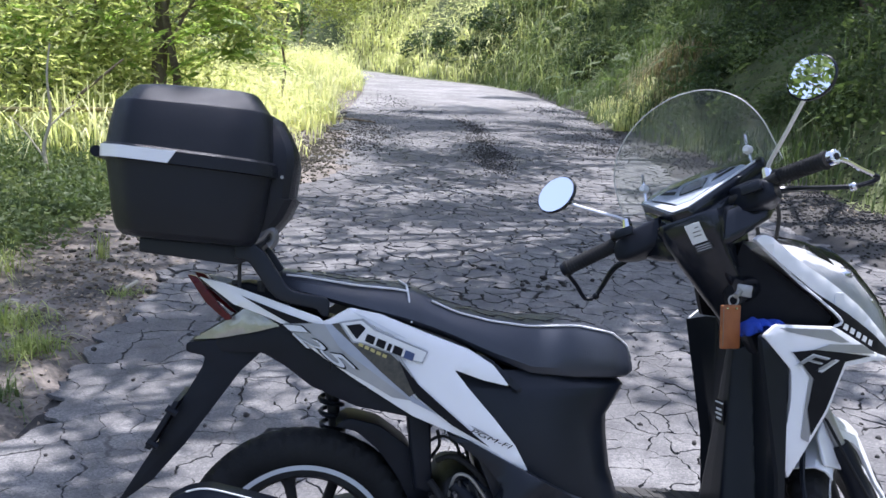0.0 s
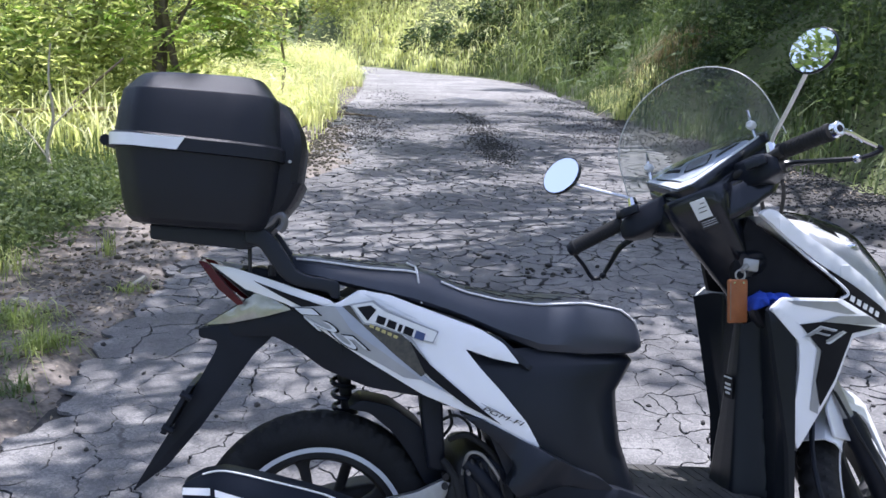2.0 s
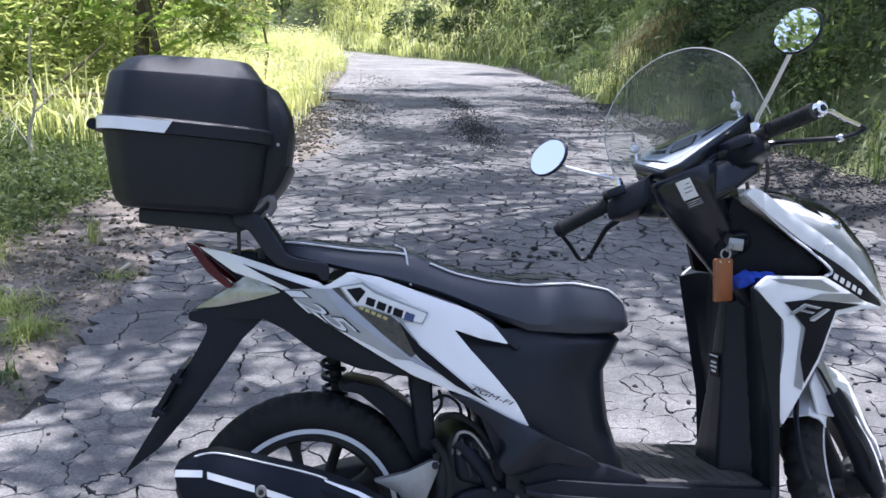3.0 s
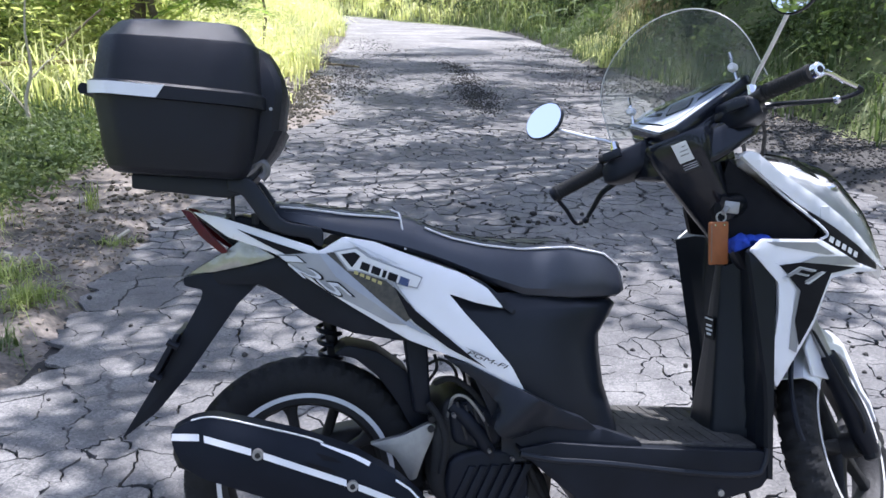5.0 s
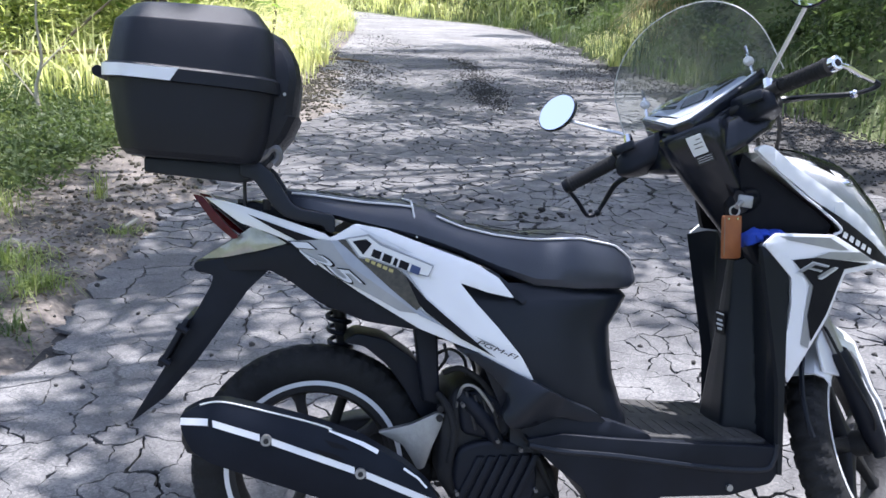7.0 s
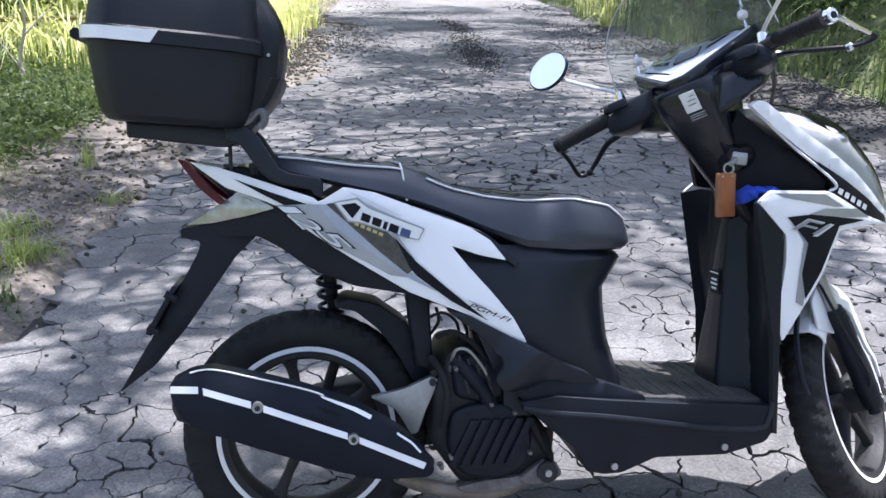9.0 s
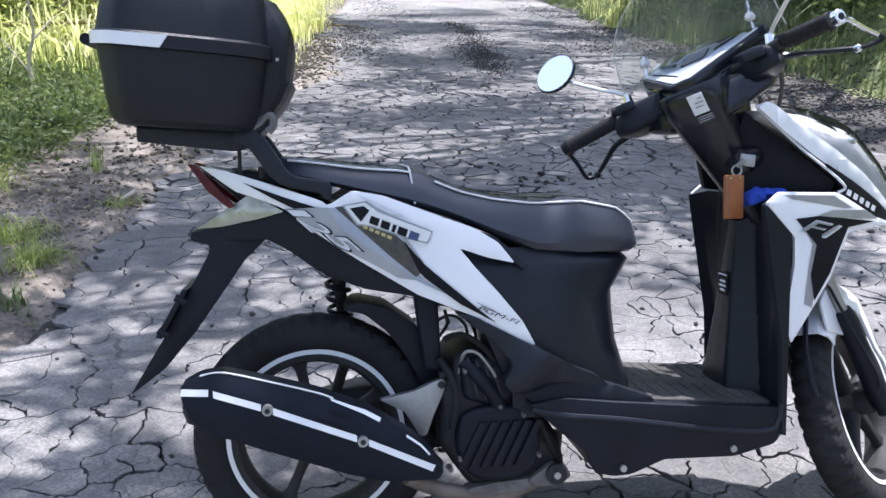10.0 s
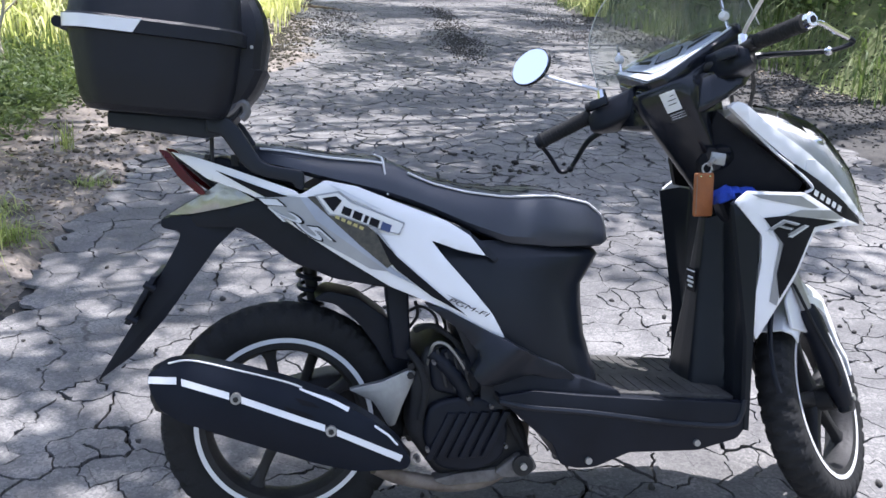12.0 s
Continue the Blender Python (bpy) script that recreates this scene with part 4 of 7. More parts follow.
def spots(places):
    def pick(rng, n):
        out = []
        for x, y, sx, sy, share in places:
            out.append(rng.normal(size=(int(n * share), 2)) * (sx, sy) + (x, y))
        return np.concatenate(out)
    return pick


pebbles("loose_chips", "dark loose asphalt chips strewn along the road", 9000, spots([(2.25, 12.2, 0.1, 0.8, 0.08), (2.08, 10.4, 0.13, 0.35, 0.05), (1.95, 9.0, 0.12, 0.45, 0.1), (1.82, 8.0, 0.1, 0.4, 0.05), (0.62, 11.2, 0.22, 0.9, 0.1), (0.2, 9.4, 0.28, 0.5, 0.09), (3.7, 9.7, 0.35, 0.5, 0.07), (3.9, 11.6, 0.35, 0.7, 0.07),
                                                                                                   (4.4, 15.5, 0.3, 1.4, 0.06), (1.3, 16.5, 0.3, 1.8, 0.05), (1.6, 5.8, 1.0, 1.4, 0.03), (2.8, 30, 1.6, 1.6, 0.05), (1.0, 1.6, 1.2, 0.9, 0.03)]), 0.003, 0.014, GRAVEL, 31, 0.0)
pebbles("dark_droppings", "small dark round clods on the asphalt", 26, spots([(1.2, 3.15, 0.13, 0.1, 0.6), (0.98, 3.5, 0.05, 0.05, 0.2), (2.6, 1.5, 0.3, 0.4, 0.2)]), 0.012, 0.022, CRACK, 32, 0.0)
pebbles("verge_stones", "small stones and crumbs on the dirt verge", 1100, spots([(-1.15, 3.1, 0.3, 0.35, 0.3), (-1.25, 2.2, 0.25, 0.5, 0.3), (-0.5, 6.0, 0.3, 1.5, 0.4)]), 0.003, 0.011, DIRT, 33)
pebbles("verge_clods", "dark crumbs of soil and litter along the road's edge", 3400, spots([(-0.15, 8.6, 0.22, 1.1, 0.35), (-0.5, 6.4, 0.22, 0.9, 0.3), (0.25, 12.0, 0.2, 1.3, 0.25), (-0.95, 4.3, 0.25, 0.7, 0.1)]), 0.005, 0.024, SOIL, 36)
pebbles("shoulder_gravel", "dark gravel on the shoulder below the bank", 5500, spots([(4.4, 5.5, 0.5, 1.3, 0.5), (4.8, 8.5, 0.5, 1.8, 0.5)]), 0.004, 0.016, GRAVEL, 34)
rng = np.random.default_rng(35)
p = np.concatenate([rng.normal(size=(1500, 2)) * (0.36, 0.8) + (-1.15, 2.6), rng.normal(size=(300, 2)) * (0.5, 1.6) + (4.6, 6.5), rng.normal(size=(500, 2)) * (0.35, 1.6) + (-0.7, 5.8), rng.normal(size=(260, 2)) * (0.3, 2.5) + (0.3, 12), rng.normal(size=(70, 2)) * (0.6, 0.7) + (-0.2, 1.6), rng.normal(size=(120, 2)) * (1.3, 1.5) + (1.5, 4.0)])
p = np.concatenate([p, height(p[:, 0], p[:, 1])[:, None] + 0.012], 1)
quads("dead_leaves", leaves(p, rng.uniform(0.012, 0.055, len(p)), rng, 0.3, 0, 0.12), LEAF_FACE, len(p), LITTER, None, "stuff", "dry straw-coloured leaves on the ground", "leaf litter")
bm = bmesh.new()
stone(bm, 0, 0, 0.012, 0.035, random.Random(3), 0.5)
tagged(part("stone", bm, PALE_BARK, None), "pale flat stone on the dirt", "stone").location = (-1.42, 2.66, 0.0)
tagged(part("wood_chip", block(-0.045, 0.045, -0.012, 0.012, 0, 0.014, 0.003), PALE_BARK), "pale broken stick of wood on the dirt", "wood chip").matrix_world = pose(-0.93, 2.92, 0.02, 0, -25, 35)




# ---- the motor scooter: x forward, y to its left, z up, standing on its side stand ----
LEAN = pose(0, 0, 0.004, -12, 0, 0)
scooter = thing("motor_scooter", "white and black motor scooter leaning on its side stand", "motor scooter", LEAN)


def slab(outline, y0, y1, bevel=0.006, segments=3):
    """A solid with the side outline (x, z) from y0 to y1, edges rounded."""
    bm = bmesh.new()
    f = bm.faces.new([bm.verts.new((x, y0, z)) for x, z in outline])
    ex = bmesh.ops.extrude_face_region(bm, geom=[f])
    for v in (g for g in ex["geom"] if isinstance(g, bmesh.types.BMVert)):
        v.co.y = y1
    bmesh.ops.recalc_face_normals(bm, faces=bm.faces)
    if bevel:
        ring = [e for e in bm.edges if abs(e.verts[0].co.y - e.verts[1].co.y) < 1e-6]
        bmesh.ops.bevel(bm, geom=ring, offset=bevel, segments=segments, affect="EDGES", profile=0.5, clamp_overlap=True)
    return bm


def rod(a, b, r, sides=10):
    return tube([a, b], r, sides)


def disc(x, y0, y1, z, r, sides=16):
    return tube([(x, y0, z), (x, y1, z)], r, sides)


# -- rear body --
def body(x, z):
    w = eased(x, [-0.26, -0.2, -0.1, 0, 0.1, 0.25, 0.45, 0.6], [0.052, 0.075, 0.106, 0.13, 0.15, 0.172, 0.186, 0.18])
    return w - 0.6 * (z - eased(x, [-0.2, 0, 0.45], [0.81, 0.75, 0.5], 0.1)) ** 2


MAIN = [(0.042, 0.757), (0.085, 0.783), (0.145, 0.772), (0.217, 0.744), (0.323, 0.704), (0.369, 0.675), (0.401, 0.634), (0.347, 0.646), (0.291, 0.666), (0.321, 0.628),
        (0.367, 0.576), (0.414, 0.518), (0.441, 0.467), (0.415, 0.477), (0.322, 0.528), (0.209, 0.575), (0.1, 0.642), (0.045, 0.678), (-0.028, 0.729), (0.008, 0.752)]
TAIL = [(-0.214, 0.835), (-0.16, 0.824), (-0.093, 0.803), (0.026, 0.763), (0.036, 0.754), (0.003, 0.749), (-0.021, 0.734), (-0.06, 0.754), (-0.1, 0.769), (-0.142, 0.783), (-0.18, 0.81)]
core = [(-0.21, 0.825), (-0.09, 0.795), (0.05, 0.755), (0.3, 0.69), (0.39, 0.63), (0.42, 0.5), (0.32, 0.54), (0.2, 0.59), (0.0, 0.665), (-0.12, 0.745)]
part("frame_cover", slab(core, -0.058, 0.058, 0.015), GREY, scooter, "dark inner body cover")
for side in (-1, 1):
    main = part("side_panel", skin(soften(MAIN, 0.006), body, 0.012, side=side, step=0.012, edge=0.0015), WHITE, scooter, "glossy white side panel with silver and black graphics")
    part("tail_panel", skin(soften(TAIL, 0.004), body, 0.012, side=side, step=0.012, edge=0.0015), WHITE, scooter, "glossy white tail panel")
    for name, outline, m, lift in (
            ("grey_graphic", [(-0.05, 0.748), (0.003, 0.752), (0.036, 0.75), (0.07, 0.705), (0.133, 0.66), (0.212, 0.604), (0.171, 0.61), (0.133, 0.632), (0.067, 0.667), (0.002, 0.714)], SILVER, 0.0012),
            ("pale_band_graphic", [(0.036, 0.75), (0.07, 0.75), (0.111, 0.706), (0.166, 0.656), (0.221, 0.606), (0.265, 0.575), (0.21, 0.602), (0.133, 0.658), (0.068, 0.704)], BLUE_SILVER, 0.002),
            ("carbon_graphic", [(0.05, 0.751), (0.09, 0.757), (0.115, 0.735), (0.158, 0.703), (0.198, 0.666), (0.226, 0.628), (0.204, 0.612), (0.15, 0.658), (0.105, 0.7)], CARBON, 0.0028),
            ("dark_sweep_graphic", [(0.171, 0.706), (0.196, 0.668), (0.222, 0.636), (0.266, 0.597), (0.332, 0.54), (0.362, 0.516), (0.29, 0.556), (0.222, 0.609), (0.209, 0.624)], INK, 0.0034),
            ("silver_spike_graphic", [(0.163, 0.703), (0.178, 0.7), (0.2, 0.668), (0.222, 0.638), (0.206, 0.654), (0.185, 0.68)], SILVER, 0.004),
            ("pale_graphic", [(0.09, 0.777), (0.112, 0.768), (0.2, 0.724), (0.15, 0.74), (0.118, 0.757)], LIGHT_SILVER, 0.0022),
            ("dark_tip_graphic", [(0.32, 0.56), (0.352, 0.545), (0.372, 0.532), (0.345, 0.543)], SILVER, 0.0022)):
        part(name, skin(outline, body, 0.0, lift + 0.0006, step=0.012, side=side), m, main)
    part("dark_wedge", skin([(-0.127, 0.801), (-0.051, 0.773), (0.014, 0.751), (-0.03, 0.749), (-0.075, 0.772)], body, 0.0, 0.002, side=side), INK, scooter)
    part("taillight", skin(soften([(-0.238, 0.84), (-0.218, 0.836), (-0.198, 0.812), (-0.175, 0.785), (-0.145, 0.754), (-0.157, 0.75), (-0.198, 0.784)], 0.005), lambda x, z: body(x, z) + 0.002, 0.02, side=side), RED_LENS, scooter, "dark red tail light lens")
    part("tail_reflector", skin(soften([(-0.146, 0.757), (-0.12, 0.776), (-0.075, 0.757), (-0.05, 0.742), (-0.1, 0.728), (-0.175, 0.712), (-0.226, 0.708)], 0.004), lambda x, z: body(x, z) - 0.012, 0.01, side=side),
         SMOKED, scooter, "clear grey lamp lens below the tail light")
    part("undertail", skin(soften([(-0.238, 0.683), (-0.238, 0.703), (-0.175, 0.712), (-0.1, 0.728), (-0.055, 0.742), (-0.02, 0.735), (0.035, 0.686), (0.1, 0.642), (0.209, 0.577), (0.207, 0.568), (0.103, 0.585), (0.013, 0.622), (-0.042, 0.663),
                                   (-0.085, 0.686)], 0.008), lambda x, z: body(x, z) - 0.02, 0.02, side=side), BLACK, scooter)
for digit, corner, along, up in (("1", (-0.046, 0.748), (0.016, -0.0135), (0.038, -0.002)), ("2", (-0.025, 0.727), (0.028, -0.0255), (0.049, -0.007)), ("5", (0.0225, 0.7015), (0.038, -0.0345), (0.044, -0.005))):
    for name, grow, lift, m in (("number_shade", 0.07, 0.0042, INK), ("number_graphic", -0.03, 0.0054, LIGHT_SILVER)):
        me = lettering(digit, 1.0)
        lo, hi = [min(v.co[k] for v in me.vertices) for k in (0, 1)], [max(v.co[k] for v in me.vertices) for k in (0, 1)]

        def place(px, py):
            a, b = ((q - lo[k]) / (hi[k] - lo[k]) * (1 + 2 * grow) - grow for k, q in enumerate((px, py)))
            return corner[0] + along[0] * a + up[0] * b, corner[1] + along[1] * a + up[1] * b

        lay(me, place, body, lift)
        mesh_part(name, me, m, scooter, "engine size numeral in dark-edged silver", smooth=False)
letters_on("injection_graphic", "PGM-FI", 0.02, (0.321, 0.5455), (0.405, 0.511), lambda x, z: body(x, z), INK, scooter, "small black lettering", 0.0035, 0.3, 0.66)
# name badge as plain shapes in its colours
part("badge_backing", skin([(0.064, 0.755), (0.112, 0.763), (0.137, 0.743), (0.239, 0.701), (0.228, 0.678), (0.19, 0.687), (0.117, 0.712), (0.091, 0.716)], body, 0.0, 0.0042), SILVER, scooter)
badge_face = part("name_badge", skin(soften([(0.069, 0.753), (0.109, 0.759), (0.134, 0.74), (0.236, 0.6995), (0.2265, 0.6805), (0.19, 0.69), (0.117, 0.7155), (0.0935, 0.719)], 0.003), body, 0.0, 0.005), PAPER, scooter, "white name badge with black and gold shapes")
part("badge_wedge", skin([(0.079, 0.749), (0.106, 0.753), (0.117, 0.744), (0.1, 0.7225)], body, 0.0, 0.006), INK, badge_face)
for k, (a, w, h, m) in enumerate(((0.115, 0.0165, 0.0145, INK), (0.136, 0.0165, 0.0145, INK), (0.157, 0.007, 0.014, INK), (0.168, 0.0175, 0.0145, INK), (0.19, 0.018, 0.0145, BLUE_INK))):
    z0 = 0.7195 - (a - 0.115) * 0.4
    part("badge_shape", skin([(a, z0), (a + 0.005, z0 + h), (a + w + 0.005, z0 + h - w * 0.4), (a + w, z0 - w * 0.4)], body, 0.0, 0.006), m, badge_face)
for k in range(5):
    a = 0.103 + 0.0115 * k
    z0 = 0.7105 - (a - 0.103) * 0.44
    part("gold_shape", skin([(a, z0), (a + 0.002, z0 + 0.006), (a + 0.01, z0 + 0.0025), (a + 0.008, z0 - 0.0035)], body, 0.0, 0.006), GOLD, badge_face)

# -- seat --
SX = [-0.065, -0.05, 0.0, 0.1, 0.19, 0.225, 0.26, 0.3, 0.37, 0.45, 0.55, 0.63, 0.668, 0.688, 0.698]
ST = [0.832, 0.846, 0.842, 0.828, 0.821, 0.812, 0.796, 0.779, 0.762, 0.752, 0.754, 0.738, 0.712, 0.682, 0.66]
SB = [0.815, 0.812, 0.802, 0.776, 0.752, 0.741, 0.73, 0.715, 0.682, 0.65, 0.64, 0.638, 0.638, 0.642, 0.65]
SW = [0.05, 0.078, 0.105, 0.125, 0.136, 0.138, 0.137, 0.136, 0.14, 0.145, 0.138, 0.118, 0.095, 0.065, 0.03]


def seat_edge(x, f=0.85):
    return (x, -between(x, SX, SW) * f, between(x, SX, ST) - 0.005)


rings = []
for q in curve([(x, 0, 0) for x in SX], 3):
    x = q.x
    w, t, b = between(x, SX, SW), between(x, SX, ST), between(x, SX, SB)
    half_ring = [(0, b), (-w * 0.8, b), (-w * 1.0, b + 0.007), (-w * 1.05, b + (t - b) * 0.2), (-w * 1.01, b + (t - b) * 0.44), (-w * 0.945, b + (t - b) * 0.68), (-w * 0.87, t - 0.012), (-w * 0.83, t - 0.004), (-w * 0.74, t + 0.001), (-w * 0.4, t + 0.004), (0, t + 0.005)]
    rings.append([(x, y, z) for y, z in half_ring] + [(x, -y, z) for y, z in reversed(half_ring[1:-1])])
seat = part("seat", loft(rings), VINYL, scooter, "black quilted vinyl seat with white piping")
for s in (-1, 1):
    e1 = [Vector((x, s * (-y) * 1.0, z + 0.002)) for x, y, z in (seat_edge(q) for q in np.linspace(-0.04, 0.2, 12))]
    part("piping", tube(e1, 0.0023, 6), PIPING, seat)
    e2 = [Vector((x, s * (-y), z + 0.001)) for x, y, z in (seat_edge(q) for q in np.linspace(0.25, 0.69, 24))]
    part("piping", tube(e2, 0.0023, 6), PIPING, seat)
    cross = [Vector((0.196 + 0.012 * t, s * between(t, [0, 0.3, 0.45, 1], [0.0, 0.105, 0.122, 0.141]), between(t, [0, 0.3, 0.45, 1], [0.825, 0.824, 0.81, 0.752]) + 0.002)) for t in np.linspace(0, 1, 12)]
    part("piping", tube(cross, 0.0023, 6), PIPING, seat)
for k in range(6):
    for s in (-1, 1):
        x0 = 0.24 + 0.06 * k
        line = [Vector((x0 + 0.14 * t, s * (0.115 - 0.23 * t), between(x0 + 0.14 * t, SX, ST) + 0.0042)) for t in np.linspace(0, 1, 8)]
        part("stitching", tube([p for p in line if abs(p.y) < 0.9 * between(p.x, SX, SW) and p.x < 0.63] or line[:2], 0.0012, 4), GREY, seat)
for k in range(4):
    for s in (-1, 1):
        x0 = -0.04 + 0.05 * k
        line = [Vector((x0 + 0.1 * t, s * (0.09 - 0.18 * t), between(x0 + 0.1 * t, SX, ST) + 0.0042)) for t in np.linspace(0, 1, 6)]
        part("stitching", tube([p for p in line if abs(p.y) < 0.88 * between(p.x, SX, SW)] or line[:2], 0.0012, 4), GREY, seat)

# -- middle body, skirt and floor --
rings = []
for z, xf, xb, w in ((0.31, 0.692, 0.40, 0.148), (0.325, 0.69, 0.40, 0.148), (0.33, 0.682, 0.40, 0.146), (0.36, 0.676, 0.40, 0.148), (0.45, 0.646, 0.36, 0.158), (0.52, 0.637, 0.33, 0.16), (0.56, 0.636, 0.31, 0.158), (0.60, 0.662, 0.3, 0.15), (0.622, 0.674, 0.3, 0.146), (0.63, 0.668, 0.3, 0.142), (0.66, 0.6, 0.3, 0.13)):
    ring = [(xb, -w, z), (xb + (xf - xb) * 0.3, -w * 1.03, z), (xb + (xf - xb) * 0.55, -w, z), (xb + (xf - xb) * 0.76, -w * 0.9, z), (xf - 0.03, -w * 0.72, z), (xf - 0.008, -w * 0.5, z), (xf, -w * 0.2, z)]
    rings.append(ring + [(x, -y, zz) for x, y, zz in reversed(ring)])
part("middle_cover", loft(rings), GREY, scooter, "dark blue-grey cover below the seat")
SKIRT = [(0.277, 0.54), (0.322, 0.528), (0.415, 0.478), (0.443, 0.466), (0.474, 0.448), (0.52, 0.42), (0.57, 0.398), (0.60, 0.372), (0.545, 0.378), (0.49, 0.39), (0.44, 0.372), (0.395, 0.372), (0.372, 0.395), (0.393, 0.431), (0.357, 0.479)]


def skirt(x, z):
    """A fold runs down the skirt from the panel's tip."""
    ridge = abs((z - 0.452) * 0.72 + (x - 0.458) * -0.69)
    return body(x, z) + 0.006 + 0.034 * max(0, 1 - ridge / 0.055)


for side in (-1, 1):
    part("side_skirt", skin(soften(SKIRT, 0.012), skirt, 0.04, side=side, step=0.015), GREY, scooter, "dark blue-grey folded side skirt")
    part("lower_cover", skin(soften([(0.43, 0.39), (0.49, 0.396), (0.545, 0.386), (0.60, 0.378), (0.69, 0.345), (0.69, 0.325), (0.5, 0.335), (0.44, 0.345), (0.415, 0.365)], 0.01), lambda x, z: 0.176 + 0.1 * max(0, 0.38 - z), 0.03, side=side), BLACK, scooter)
    part("under_seat_trim", skin(soften([(0.338, 0.697), (0.37, 0.682), (0.43, 0.628), (0.424, 0.618), (0.392, 0.642), (0.37, 0.668)], 0.004), lambda x, z: body(x, z) - 0.012, 0.02, side=side), GREY, scooter)
FLOOR = [(0.425, 0.348), (0.488, 0.288), (0.543, 0.243), (0.563, 0.197), (0.6, 0.188), (0.637, 0.189), (0.71, 0.217), (0.861, 0.214), (0.95, 0.236), (0.968, 0.262), (0.966, 0.312), (0.9, 0.318), (0.75, 0.33), (0.6, 0.345), (0.5, 0.358)]
floor_part = part("footboard", slab(soften(FLOOR, 0.008), -0.19, 0.19, 0.014), BLACK, scooter, "black plastic footboard with worn tread")
for s in (-1, 1):
    part("footboard_lip", tube([(p.x, s * 0.188, p.z) for p in curve([(0.43, 0, 0.338), (0.5, 0, 0.322), (0.62, 0, 0.307), (0.81, 0, 0.276), (0.93, 0, 0.266), (0.955, 0, 0.285), (0.962, 0, 0.32)], 5)], 0.007, 8), GREY, floor_part)
part("mat", slab([(0.66, 0.326), (0.66, 0.343), (0.95, 0.321), (0.95, 0.308)], -0.165, 0.165, 0.004), MAT_RUBBER, floor_part)
for k in range(9):
    for s in (-1, 1):
        x = 0.69 + 0.028 * k
        part("tread_rib", slab([(x, 0.3405 - (x - 0.66) * 0.0759), (x, 0.3445 - (x - 0.66) * 0.0759), (x + 0.01, 0.3438 - (x - 0.66) * 0.0759), (x + 0.01, 0.3398 - (x - 0.66) * 0.0759)], s * 0.03, s * 0.15, 0.001, 1), MAT_RUBBER, floor_part)
for x, z in ((0.857, 0.232), (0.62, 0.205)):
    part("screw", disc(x, -0.197, -0.18, z, 0.007), ALU, floor_part)

# -- leg shield --
def shield_x(y, z):
    a = abs(y)
    mid = between(z, [0.25, 0.32, 0.55, 0.69, 0.75], [0.885, 0.893, 0.92, 0.935, 0.94])
    edge = between(z, [0.25, 0.45, 0.74], [0.955, 0.95, 0.905])
    hw = between(z, [0.25, 0.55, 0.7], [0.075, 0.035, 0.02])
    deep = between(z, [0.25, 0.74], [0.965, 0.968])
    return between(a, [0, hw * 0.85, hw, hw + 0.022, 0.135, 0.165, 0.185, 0.2], [mid, mid + 0.001, mid + 0.007, deep, deep - 0.005, edge + 0.022, edge + 0.003, edge + 0.012])


rows_a, rows_b = [], []
for k in range(25):
    u = k / 24
    ra, rb = [], []
    for y in np.linspace(-0.193, 0.193, 97):
        top = between(abs(y), [0, 0.02, 0.095, 0.15, 0.19, 0.2], [0.69, 0.69, 0.735, 0.748, 0.735, 0.715])
        z = 0.255 + (top - 0.255) * u
        ra.append((shield_x(y, z), y, z))
        rb.append((0.972 + 0.012 * (1 - abs(y) / 0.2), y, z - 0.002))
    rows_a.append(ra)
    rows_b.append(rb)
bm = bmesh.new()
va = [[bm.verts.new(p) for p in r] for r in rows_a]
vb = [[bm.verts.new(p) for p in r] for r in rows_b]
for k in range(24):
    for i in range(96):
        bm.faces.new((va[k][i], va[k][i + 1], va[k + 1][i + 1], va[k + 1][i]))
        bm.faces.new((vb[k][i], vb[k + 1][i], vb[k + 1][i + 1], vb[k][i + 1]))
for i in range(96):
    bm.faces.new((va[24][i], va[24][i + 1], vb[24][i + 1], vb[24][i]))
    bm.faces.new((va[0][i], vb[0][i], vb[0][i + 1], va[0][i + 1]))
for k in range(24):
    bm.faces.new((va[k][0], va[k + 1][0], vb[k + 1][0], vb[k][0]))
    bm.faces.new((va[k][96], vb[k][96], vb[k + 1][96], va[k + 1][96]))
part("leg_shield", bm, SATIN, scooter, "black inner leg shield with open pockets")
part("warning_label", slab([(0.9155, 0.575), (0.9155, 0.522), (0.9165, 0.522), (0.9165, 0.575)], -0.022, 0.022, 0), INK, scooter, "black warning label with white bars")
for k, (z, w) in enumerate(((0.57, 0.02), (0.556, 0.013), (0.546, 0.016), (0.536, 0.011))):
    part("label_bar", slab([(0.914, z), (0.914, z - (0.005 if k else 0.003)), (0.9152, z - (0.005 if k else 0.003)), (0.9152, z)], -w, w, 0), PAPER, scooter)


# -- nose --
def nose(x, z):
    return eased(x, [0.85, 0.95, 1.02, 1.1, 1.2, 1.26, 1.3, 1.335], [0.2, 0.2, 0.191, 0.17, 0.13, 0.092, 0.055, 0.012]) - 0.25 * (z - 0.66) ** 2


def cowl(x, z):
    return 0.8 * eased(x, [0.85, 0.95, 1.02, 1.1, 1.2, 1.26, 1.3, 1.335], [0.2, 0.2, 0.191, 0.17, 0.13, 0.092, 0.055, 0.012])


def badge(x, z):
    return 0.92 * eased(x, [0.85, 0.95, 1.02, 1.1, 1.2, 1.26, 1.3, 1.335], [0.2, 0.2, 0.191, 0.17, 0.13, 0.092, 0.055, 0.012])


